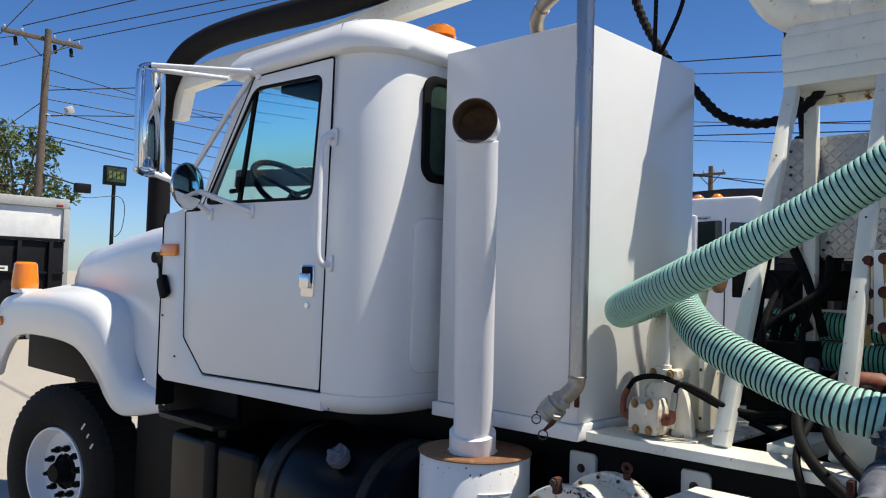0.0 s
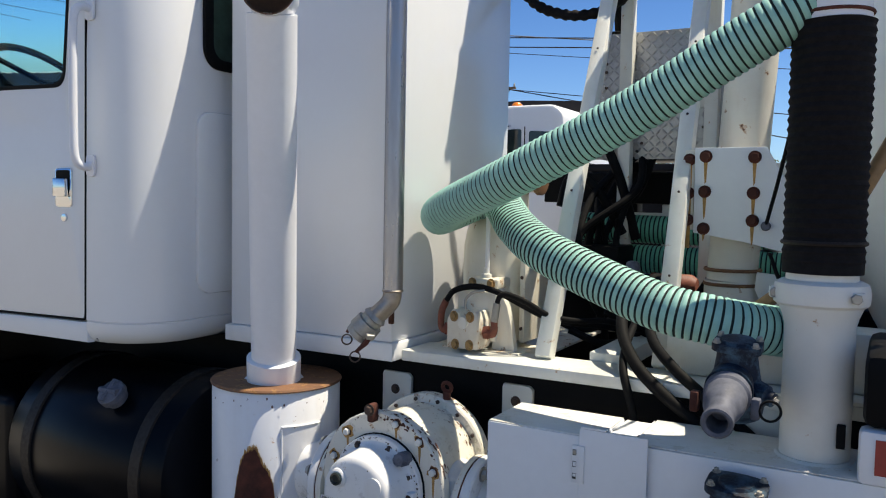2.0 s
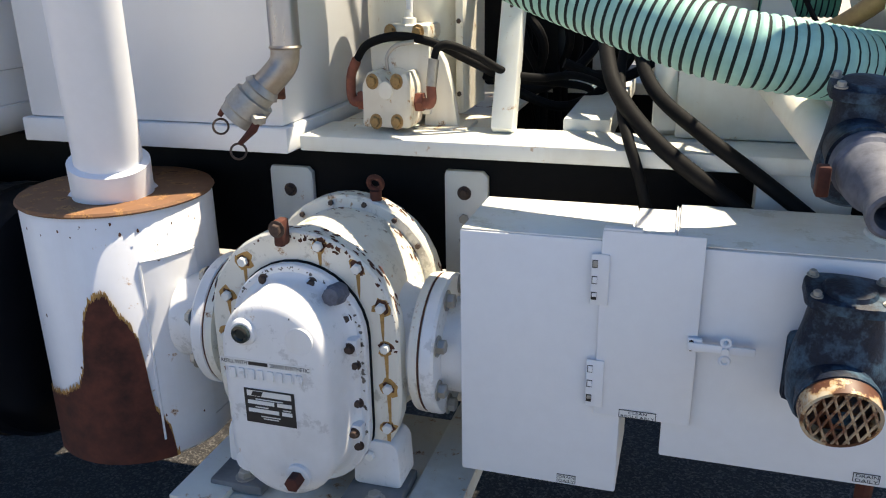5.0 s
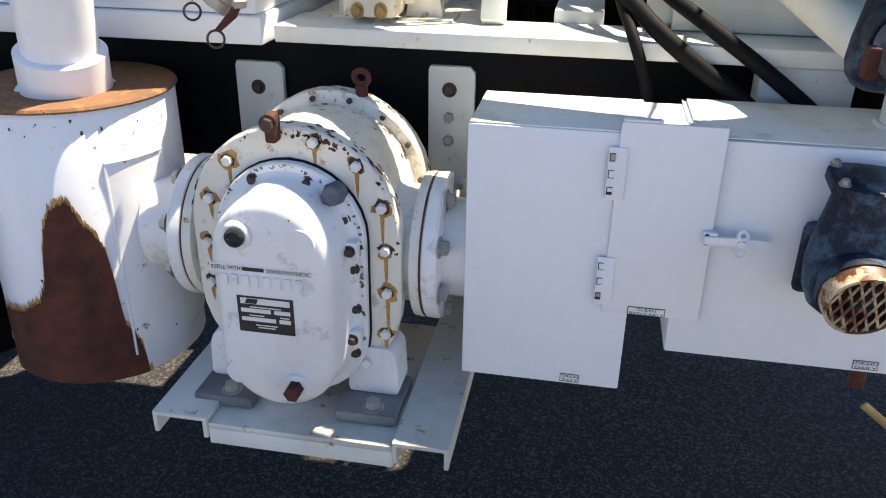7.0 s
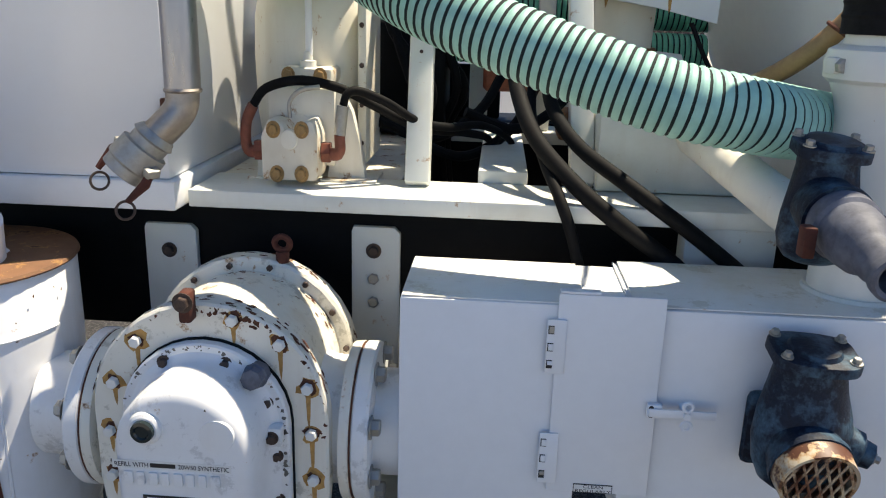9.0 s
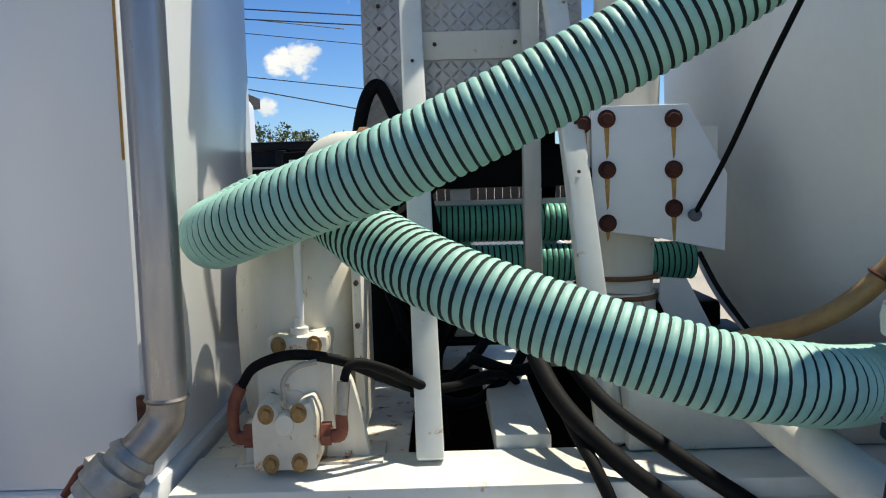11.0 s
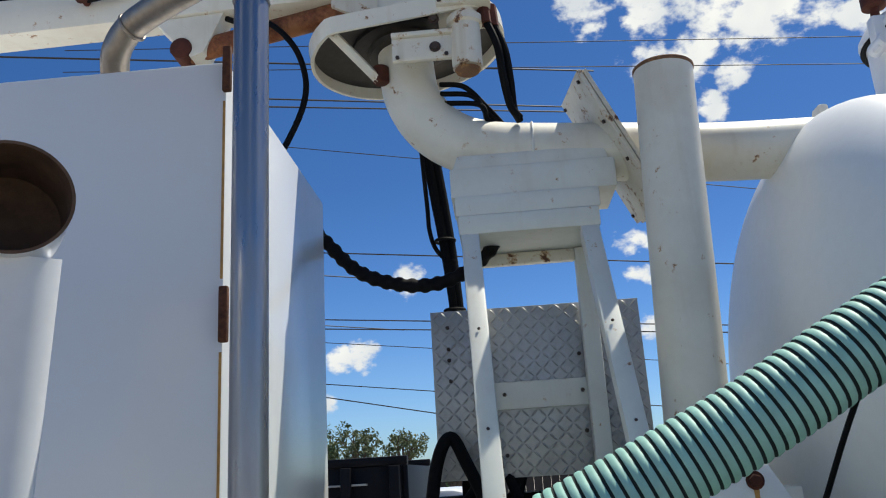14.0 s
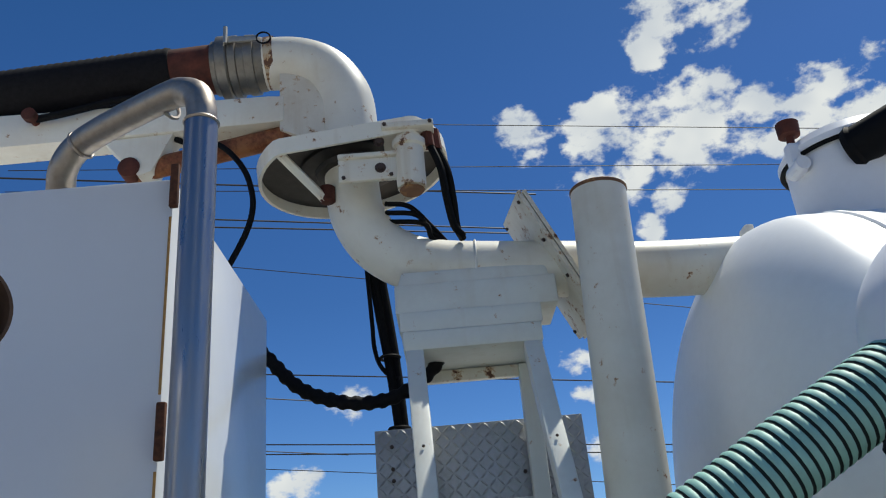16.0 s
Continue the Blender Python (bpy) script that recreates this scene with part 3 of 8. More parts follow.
def steel_pipe():
    x, y = -0.012, 0.279
    t = thing("steel_drop_pipe", (x, y, 1.30), "bare steel drop pipe beside the cabinet corner", "pipe")
    part("upright", rod(bm_new(), (x, y, 1.475), (x, y, 2.71), 0.0285, segs=28), STEEL, t)
    top = [(x, y, 2.70), (x - 0.001, y + 0.001, 2.735), (x - 0.012, y + 0.006, 2.768), (x - 0.04, y + 0.018, 2.787), (x - 0.075, y + 0.03, 2.787), (-0.215, 0.36, 2.765), (-0.277, 0.39, 2.748), (-0.306, 0.405, 2.715), (-0.32, 0.432, 2.685), (-0.323, 0.45, 2.64)]
    part("top_bend", tube(bm_new(), spline(top, 8), 0.0262, 24), WELDED, t, "dull welded bend")
    for c, d, r in (((x, y, 2.705), (0, 0, 1), 0.0275), ((x - 0.078, y + 0.052, 2.785), (-1, 0.5, -0.2), 0.0262), ((-0.27, 0.387, 2.75), (-0.8, 0.4, -0.3), 0.0262), ((x, y, 1.478), (0, 0, 1), 0.027)):
        part("weld_bead", ring(bm_new(), c, d, r, 0.004, 28, 6), WELDED, t)
    part("bottom_bend", tube(bm_new(), spline([(x, y, 1.48), (x - 0.004, y - 0.003, 1.45), (x - 0.022, y - 0.012, 1.425), (x - 0.045, y - 0.022, 1.402)], 6), 0.0268, 22), WELDED, t)
    d = Vector((-0.062, -0.022, -0.072)).normalized()
    p = Vector((x - 0.038, y - 0.019, 1.41))
    part("coupler", lathe(bm_new(), p, d, [(0, 0.029), (0.012, 0.036), (0.016, 0.032), (0.03, 0.032), (0.032, 0.040), (0.066, 0.042), (0.07, 0.038), (0.086, 0.038), (0.088, 0.033)], 30), CAST_ALU, t, "cast aluminium cam coupler")
    for s in (-1, 1):
        side = (Vector((0.75, -0.55, -0.45)) * s).normalized()
        q = p + d * 0.052 + side * 0.042
        arm = part("cam_arm", tube(bm_new(), [q - d * 0.006, q + d * 0.02 + side * 0.01, q + d * 0.06 + side * 0.006], [0.006, 0.0085, 0.005], 8), RUST, t, "rusted cam arm")
        part("pull_ring", ring(bm_new(), q + d * 0.062 + Vector((0, 0, -0.016)), (0.6, -0.75, 0.1), 0.0145, 0.0022, 22, 6), DARK_BOLT, arm)
        part("ear", box(bm_new(), -0.012, 0.012, -0.008, 0.008, -0.01, 0.012, 0.003, turned(q, side)), CAST_ALU, t)
    return t


steel_pipe()


# ---- silencer and its stack ----
def silencer():
    cx, cy = -0.452, 0.30
    t = thing("blower_silencer", (cx, cy, 0.60), "white steel silencer drum with a large rust patch", "silencer")
    part("drum", lathe(bm_new(), (cx, cy, 0.605), (0, 0, 1), [(0, 0.185), (0.012, 0.196), (0.55, 0.196), (0.56, 0.19)], 56), DRUM_WHITE, t)
    part("lid", lathe(bm_new(), (cx, cy, 1.166), (0, 0, 1), [(0, 0.199), (0.004, 0.202), (0.009, 0.199), (0.011, 0.10)], 56), RUST_TOP, t, "rusted lid")
    # the rust patch is a thin scab on the drum
    rng = random.Random(5)
    shape = ((-126, 0.755), (-105, 0.768), (-91.5, 0.797), (-86.4, 0.835), (-83.6, 0.9), (-81, 0.945), (-76.7, 0.984), (-71.7, 1.0), (-66, 1.006), (-63.3, 0.98), (-60.4, 0.956), (-54.8, 0.93), (-51.5, 0.892), (-50, 0.843), (-49.2, 0.782), (-48, 0.737), (-44.4, 0.712), (-41, 0.681), (-40, 0.652), (-39.5, 0.62))
    for name, mat, lift, grow, ragged in (("rust_stain", RUST_LIGHT, 0.2008, 0.010, 0.008), ("rust_patch", RUST, 0.2014, 0.0, 0.006)):
        bm = bm_new()
        prev = None
        for k in range(241):
            deg = -126 + (86.5 + grow * 200) * k / 240
            top = shape[-1][1]
            for (d0, h0), (d1, h1) in zip(shape, shape[1:]):
                if d0 <= deg <= d1:
                    top = h0 + (h1 - h0) * (deg - d0) / (d1 - d0)
            top += grow + rng.uniform(-ragged, ragged)
            a = radians(deg)
            colm = [bm.verts.new((cx + lift * math.cos(a), cy + lift * math.sin(a), 0.612 + (top - 0.612) * j / 6)) for j in range(7)]
            if prev:
                for j in range(6):
                    bm.faces.new((prev[j], colm[j], colm[j + 1], prev[j + 1]))
            prev = colm
        part(name, bm, mat, t, "flaking rust patch" if mat is RUST else "pale rust stain")
    bm = bm_new()
    prev = None
    for k in range(13):
        a = radians(-45 + 36 * k / 12)
        colm = [bm.verts.new((cx + rr * math.cos(a), cy + rr * math.sin(a), z)) for rr, z in ((0.194, 0.62), (0.2, 0.62), (0.2, 1.068), (0.194, 1.068))]
        if prev:
            for j in range(3):
                bm.faces.new((prev[j], colm[j], colm[j + 1], prev[j + 1]))
        prev = colm
    part("wrap_plate", bm, DRUM_WHITE, t)
    seam = [(cx + 0.2 * math.cos(radians(-45)), cy + 0.2 * math.sin(radians(-45)), z / 100) for z in range(66, 107, 2)]
    part("weld_seam", tube(bm_new(), seam, 0.0032, 6), DRUM_WHITE, t)
    seam = [(cx + 0.2 * math.cos(radians(a)), cy + 0.2 * math.sin(radians(a)), 1.068) for a in range(-45, -9, 3)]
    part("weld_seam", tube(bm_new(), seam, 0.0032, 6), DRUM_WHITE, t)
    part("bottom_seam", ring(bm_new(), (cx, cy, 0.665), (0, 0, 1), 0.1965, 0.0022, 56, 6), DRUM_WHITE, t)
    specks = random.Random(31)
    bm = bm_new()
    for k in range(26):
        a0, z0, r0 = radians(specks.uniform(-115, 10)), specks.choice((specks.uniform(0.63, 1.15), specks.uniform(1.12, 1.155))), specks.uniform(0.0008, 0.0026)
        pts = []
        for j in range(7):
            b0 = 2 * math.pi * j / 7
            rr = r0 * (1 + specks.uniform(-0.4, 0.4))
            aa = a0 + rr * math.cos(b0) / 0.2
            pts.append(bm.verts.new((cx + 0.2014 * math.cos(aa), cy + 0.2014 * math.sin(aa), z0 + rr * math.sin(b0) * 1.6)))
        bm.faces.new(pts)
    tagged(part("rust_specks", bm, RUST_DARK, t), "small rust specks", kind="stuff")
    base, tip = Vector((-0.425, 0.255, 1.172)), Vector((-0.24, 0.026, 2.268))
    up = (tip - base).normalized()
    part("stack_collar", lathe(bm_new(), base, up, [(0, 0.092), (0.004, 0.081), (0.082, 0.081), (0.086, 0.071)], 40), WHITE_PIPE, t)
    part("exhaust_tube", lathe(bm_new(), base + up * 0.07, up, [(0, 0.067), ((tip - base).length - 0.12, 0.067)], 40), WHITE_PIPE, t)
    out = Vector((0.55, -0.83, 0.02)).normalized()
    part("outlet", lathe(bm_new(), tip - out * 0.068, out, [(-0.006, 0.02), (0.0, 0.05), (0.02, 0.067), (0.135, 0.071), (0.135, 0.067), (0.03, 0.063), (0.01, 0.03), (0.01, 0.0)], 44, close=False, mats=[0, 0, 0, 1, 1, 1, 1]), (WHITE_PIPE, BROWN_INSIDE), t, "open outlet, brown with soot inside")
    return t


silencer()


# ---- blower ----
def oval(hw, zc0, zc1, n=16):
    out = [(0.06 + hw * math.cos(radians(180 * k / n)), zc1 + hw * math.sin(radians(180 * k / n))) for k in range(n + 1)]
    out += [(0.06 - hw * math.cos(radians(180 * k / n)), zc0 - hw * math.sin(radians(180 * k / n))) for k in range(n + 1)]
    return out


def stadium(bm, rows):
    """Lofts ovals: rows of y, half width, lower and upper centre."""
    rings = [[bm.verts.new((u, y, v)) for u, v in oval(hw, z0, z1)] for y, hw, z0, z1 in rows]
    for a, b in zip(rings, rings[1:]):
        n = len(a)
        for k in range(n):
            bm.faces.new((a[k], a[(k + 1) % n], b[(k + 1) % n], b[k]))
    bm.faces.new(rings[0])
    bm.faces.new(rings[-1])
    return bm


PAD_GREY = paint("grimy_pad", (0.10, 0.10, 0.10), 0.6, dirt=(0.5, 0.5, 0.48), dirt_amount=0.6)


def chip(bm, x, z, r, y, rng, n=8, rough=0.45):
    """A ragged flake lying on a face that looks along -y."""
    f = rng.uniform(0.5, 1.0)
    tilt = rng.uniform(0, 3.1)
    pts = []
    for k in range(n):
        a = 2 * math.pi * k / n
        rr = r * (1 + rng.uniform(-rough, rough))
        u, v = rr * math.cos(a), rr * math.sin(a) * f
        pts.append(bm.verts.new((x + u * math.cos(tilt) - v * math.sin(tilt), y, z + u * math.sin(tilt) + v * math.cos(tilt))))
    face = bm.faces.new(pts)
    if face.normal.y > 0 or (face.normal_update() or face.normal.y > 0):
        face.normal_flip()


def curved_chip(bm, a, y, r, radius, rng):
    """A ragged flake on the round top of the blower housing."""
    pts = []
    for k in range(8):
        b = 2 * math.pi * k / 8
        rr = r * (1 + rng.uniform(-0.5, 0.5))
        aa = a + rr * 1.6 * math.cos(b) / radius
        pts.append(bm.verts.new((0.06 + radius * math.cos(aa), y + rr * math.sin(b) * 0.7, 0.985 + radius * math.sin(aa))))
    bm.faces.new(pts)


def blower():
    rng = random.Random(21)
    t = thing("rotary_blower", (0.06, 0.25, 0.64), "white rotary lobe blower with chipped paint and rusty bolts", "blower")
    part("gear_cover", stadium(bm_new(), [(0.0, 0.082, 0.80, 0.985), (0.003, 0.092, 0.80, 0.985), (0.009, 0.099, 0.80, 0.985), (0.018, 0.103, 0.80, 0.985), (0.06, 0.105, 0.80, 0.985), (0.088, 0.108, 0.80, 0.985), (0.096, 0.113, 0.80, 0.985), (0.10, 0.12, 0.80, 0.985)]), BLOWER, t, sharp=50)
    part("cover_flange", stadium(bm_new(), [(0.10, 0.130, 0.80, 0.985), (0.103, 0.133, 0.80, 0.985), (0.117, 0.133, 0.80, 0.985)]), BLOWER, t)
    part("gasket", stadium(bm_new(), [(0.117, 0.1355, 0.80, 0.985), (0.123, 0.1355, 0.80, 0.985)]), RUBBER, t)
    part("end_plate", stadium(bm_new(), [(0.123, 0.186, 0.86, 0.985), (0.127, 0.19, 0.86, 0.985), (0.155, 0.19, 0.86, 0.985), (0.159, 0.186, 0.86, 0.985)]), BLOWER_OLD, t)
    part("housing", stadium(bm_new(), [(0.159, 0.165, 0.86, 0.985), (0.36, 0.165, 0.86, 0.985)]), BLOWER_OLD, t)
    part("rear_plate", stadium(bm_new(), [(0.36, 0.185, 0.86, 0.985), (0.365, 0.19, 0.86, 0.985), (0.40, 0.19, 0.86, 0.985), (0.45, 0.15, 0.86, 0.985)]), BLOWER_OLD, t)
    for s in (-1, 1):
        x0 = 0.06 + s * 0.15
        part("port", lathe(bm_new(), (x0, 0.26, 0.92), (s, 0, 0), [(0, 0.12), (0.02, 0.112), (0.055, 0.11)], 44), BLOWER, t)
        part("port_face", lathe(bm_new(), (x0 + s * 0.050, 0.26, 0.92), (s, 0, 0), [(0, 0.118), (0.003, 0.136), (0.018, 0.138), (0.020, 0.136)], 44), BLOWER_OLD, t)
        part("flange_gasket", lathe(bm_new(), (x0 + s * 0.070, 0.26, 0.92), (s, 0, 0), [(0, 0.1365), (0.003, 0.1365)], 44), RUST_DARK, t)
        fl = part("pipe_flange", lathe(bm_new(), (x0 + s * 0.073, 0.26, 0.92), (s, 0, 0), [(0, 0.134), (0.003, 0.138), (0.023, 0.138), (0.028, 0.134), (0.030, 0.12)], 44), BLOWER, t)
        part("pipe_stub", rod(bm_new(), (x0 + s * 0.10, 0.26, 0.92), (x0 + s * (0.16 if s > 0 else 0.18), 0.26, 0.92), 0.092, segs=40), BLOWER, t)
        for k in range(8):
            a = radians(22.5 + 45 * k)
            piece("flange_bolt", BOLT_BIG, turned((x0 + s * 0.103, 0.26 + 0.118 * math.cos(a), 0.92 + 0.118 * math.sin(a)), (s, 0, 0)), fl)
    # bolts round the end plate, each in a rust ring with a run below it
    for x, z, n in ((-0.091, 1.036, 0.03), (-0.049, 1.108, 0.045), (0.105, 1.151, 0.035), (0.177, 1.115, 0.05), (0.219, 1.044, 0.065), (0.224, 0.965, 0.07), (0.226, 0.883, 0.085), (0.222, 0.799, 0.05), (-0.104, 0.95, 0.03), (-0.106, 0.87, 0.03)):
        bm = bm_new()
        chip(bm, x, z, 0.0145, 0.1226, rng, 12, 0.22)
        part("rust_ring", bm, RUST_DARK, t)
        bm = bm_new()
        chip(bm, x, z - 0.001, 0.018, 0.12285, rng, 12, 0.3)
        part("rust_halo", bm, RUST_LIGHT, t)
        piece("plate_bolt", BOLT_PLATE, turned((x, 0.1222, z), (0, -1, 0)), t)
        bm = bm_new()
        prism(bm, [(x - 0.0042, z - 0.012), (x + 0.0042, z - 0.012), (x + 0.003, z - 0.012 - n * 0.6), (x + 0.001, z - 0.012 - n), (x - 0.002, z - 0.012 - n * 0.7)], xz(0.1229), 0.0005)
        part("rust_streak", bm, RUST_LIGHT, t)
    for a in (8, 32, 55, 78, 102, 126, 150):
        piece("rear_bolt", BOLT_SMALL, turned((0.06 + 0.177 * math.cos(radians(a)), 0.3595, 0.985 + 0.177 * math.sin(radians(a))), (0, -1, 0)), t)
    for x, z in ((0.002, 1.085), (0.098, 1.088), (0.160, 1.026), (0.173, 0.935), (0.174, 0.857), (0.170, 0.765), (-0.052, 0.935), (-0.053, 0.857), (-0.05, 0.765)):
        piece("cover_bolt", BOLT_COVER, turned((x, 0.1, z), (0, -1, 0)), t)
    for x, z in ((0.172, 0.978), (0.172, 0.805)):
        part("cover_lug", box(bm_new(), x - 0.012, x + 0.014, 0.078, 0.0995, z - 0.016, z + 0.016, 0.003), BLOWER, t)
        piece("cover_bolt", BOLT_COVER, turned((x, 0.078, z), (0, -1, 0)), t)
    part("plug", lathe(bm_new(), (0.146, 0.098, 1.073), (0, -1, 0.15), [(-0.01, 0.02), (0.01, 0.02), (0.012, 0.017), (0.03, 0.016), (0.032, 0.012)], 8), CAST_GREY, t, "square grey oil plug")
    # flaked paint: a ragged rim on the end plate, specks on the faces
    bm = bm_new()
    for k in range(34):
        a = radians(rng.choice((rng.uniform(25, 62), rng.uniform(66, 96), rng.uniform(100, 150), rng.uniform(-10, 25))))
        rr = 0.186 - abs(rng.gauss(0, 0.006))
        chip(bm, 0.06 + rr * math.cos(a), 0.985 + rr * math.sin(a), rng.uniform(0.0012, 0.0038), 0.1227, rng)
    for k in range(16):
        a = radians(rng.uniform(62, 88))
        rr = 0.181 - abs(rng.gauss(0, 0.004))
        chip(bm, 0.06 + rr * math.cos(a), 0.985 + rr * math.sin(a), rng.uniform(0.003, 0.0062), 0.1225, rng)
    tagged(part("end_plate_chips", bm, RUST_DARK, t), "flaked paint over rust", kind="stuff")
    bm = bm_new()
    for k in range(50):
        a = radians(rng.uniform(15, 165))
        y0 = rng.choice((rng.uniform(0.165, 0.19), rng.uniform(0.165, 0.35), rng.uniform(0.33, 0.358)))
        curved_chip(bm, a, y0, rng.uniform(0.0015, 0.005), 0.1653, rng)
    for k in range(70):
        curved_chip(bm, radians(rng.uniform(10, 170)), rng.uniform(0.124, 0.158), rng.uniform(0.002, 0.006), 0.1903, rng)
    for k in range(40):
        curved_chip(bm, radians(rng.uniform(10, 170)), rng.uniform(0.366, 0.40), rng.uniform(0.002, 0.005), 0.1903, rng)
    tagged(part("flaked_paint", bm, RUST_DARK, t), "flaked paint over rust", kind="stuff")
    bm = bm_new()
    for k in range(40):
        a = radians(rng.uniform(-5, 190))
        rr = 0.129 - abs(rng.gauss(0, 0.004))
        chip(bm, 0.06 + rr * math.cos(a), 0.985 + rr * math.sin(a), rng.uniform(0.0012, 0.0035), 0.0998, rng)
    for k in range(26):
        chip(bm, 0.06 + rng.choice((-1, 1)) * (0.128 - abs(rng.gauss(0, 0.003))), rng.uniform(0.79, 0.98), rng.uniform(0.002, 0.005), 0.0998, rng)
    for x, z in ((-0.03, 0.966), (-0.046, 0.968), (0.148, 0.965), (0.147, 0.99), (0.05, 0.835), (0.055, 0.83), (0.06, 0.76), (0.045, 0.77), (0.03, 0.78), (0.02, 0.752), (0.12, 1.035), (0.128, 1.03), (0.135, 1.018), (0.09, 0.79), (-0.02, 0.91), (-0.025, 0.86), (0.10, 1.06), (0.07, 1.065), (0.0, 1.045)):
        chip(bm, x, z, rng.uniform(0.0018, 0.004), 0.0006 if abs(x - 0.06) < 0.075 else 0.006, rng)
    tagged(part("cover_chips", bm, SCUFF, t), "grey scuffs in the paint", kind="stuff")
    eye = part("eyebolt", rod(bm_new(), (0.116, 0.375, 1.165), (0.116, 0.375, 1.185), 0.012, segs=12), RUST, t)
    part("eye", ring(bm_new(), (0.116, 0.375, 1.2), (0, 1, 0.2), 0.014, 0.006, 20, 8), RUST, eye)
    clip = part("breather", box(bm_new(), 0.03, 0.05, 0.095, 0.125, 1.15, 1.20, 0.006), RUST, t)
    piece("bolt", BOLT, turned((0.04, 0.094, 1.185), (0, -1, 0)), clip)
    # sight glass, blind boss, drain
    sg = part("sight_boss", lathe(bm_new(), (0.012, 0.004, 1.028), (0, -1, 0), [(0, 0.026), (0.01, 0.024), (0.013, 0.02)], 28), BLOWER, t)
    part("sight_glass", lathe(bm_new(), (0.012, -0.0092, 1.028), (0, -1, 0), [(0, 0.017), (0.006, 0.016), (0.007, 0.011), (0.004, 0.009), (0.004, 0.0)], 24), DARK_GLASS, sg, "dark oil sight glass")
    part("blind_boss", lathe(bm_new(), (0.115, 0.004, 1.02), (0, -1, 0), [(0, 0.027), (0.005, 0.025), (0.006, 0.0)], 28), BLOWER, t)
    part("lower_boss", lathe(bm_new(), (-0.012, 0.006, 0.762), (0, -1, 0), [(0, 0.024), (0.005, 0.022), (0.006, 0.0)], 24), BLOWER, t)
    dr = part("drain_boss", lathe(bm_new(), (0.095, 0.01, 0.752), (0, -1, 0), [(0, 0.026), (0.018, 0.023), (0.02, 0.018)], 24), BLOWER, t)
    part("drain_plug", lathe(bm_new(), (0.095, -0.01, 0.752), (0, -1, 0), [(0, 0.015), (0.022, 0.015), (0.024, 0.012)], 6), RUST, dr)
    # name plate: black with white fields
    bm = bm_new()
    prism(bm, [(0.0, 0.85), (0.098, 0.85), (0.098, 0.918), (0.0, 0.918)], xz(-0.0002), 0.0012)
    npl = part("name_plate", bm, LABEL_BLACK, t, "black and white data plate")
    for x0, x1, z0, z1 in ((0.006, 0.092, 0.904, 0.915), (0.006, 0.058, 0.888, 0.8955), (0.064, 0.092, 0.888, 0.8955), (0.006, 0.066, 0.8715, 0.879), (0.072, 0.092, 0.8715, 0.879), (0.03, 0.068, 0.8635, 0.8655), (0.034, 0.064, 0.859, 0.861), (0.022, 0.076, 0.8975, 0.8995), (0.02, 0.046, 0.8815, 0.8835), (0.074, 0.09, 0.8815, 0.8835)):
        bm = bm_new()
        prism(bm, [(x0, z0), (x1, z0), (x1, z1), (x0, z1)], xz(-0.0015), 0.0005)
        part("plate_field", bm, LABEL_WHITE, npl)
    bm = bm_new()
    prism(bm, [(0.014, 0.905), (0.034, 0.905), (0.038, 0.914), (0.018, 0.914)], xz(-0.0021), 0.0003)
    part("plate_mark", bm, LABEL_BLACK, npl)
    for k, w in enumerate((0.009, 0.008, 0.009, 0.007, 0.009, 0.008, 0.007, 0.009)):
        bm = bm_new()
        x = -0.026 + 0.0185 * k
        prism(bm, rounded(x, x + w + 0.005, 0.936, 0.957, 0.003, 3), xz(-0.0001), 0.0035, 0.001)
        part("raised_mark", bm, BLOWER, t)
    strip = bm_new()
    prism(strip, [(-0.042, 0.9615), (0.134, 0.9615), (0.134, 0.9745), (-0.042, 0.9745)], xz(-0.0002), 0.0006)
    st = part("label_strip", strip, LABEL_WHITE, t, "thin printed label strip")
    words("REFILL WITH", (-0.039, -0.0012, 0.9645), 0.0105, LABEL_BLACK, st, 0.050)
    part("print_bar", box(bm_new(), 0.0145, 0.052, -0.0013, -0.0008, 0.9648, 0.9715), LABEL_BLACK, st)
    words("20W50 SYNTHETIC", (0.056, -0.0012, 0.9645), 0.0105, LABEL_BLACK, st, 0.075)
    # foot and base channel
    for x0, x1 in ((0.152, 0.242), (-0.122, -0.032)):
        bm = bm_new()
        prism(bm, smooth_loop([(x0 - 0.004, 0.668), (x1 + 0.004, 0.668), (x1, 0.752), (x1 - 0.012, 0.768), (x0 + 0.012, 0.768), (x0, 0.745)], 0.012, 3), xz(0.19), 0.075, 0.004)
        foot = part("foot", bm, BLOWER, t)
        bm = bm_new()
        box(bm, x0 - 0.012, x1 + 0.012, 0.05, 0.19, 0.645, 0.667, 0.005)
        part("foot_pad", bm, PAD_GREY, t, "grimy grey foot pad")
        piece("bolt", BOLT_BIG, turned(((x0 + x1) / 2 + 0.01, 0.075, 0.667), (0, 0, 1)), foot)
        piece("bolt", BOLT_PLATE, turned(((x0 + x1) / 2 - 0.010, 0.1148, 0.738), (0, -1, 0)), foot)
    return t


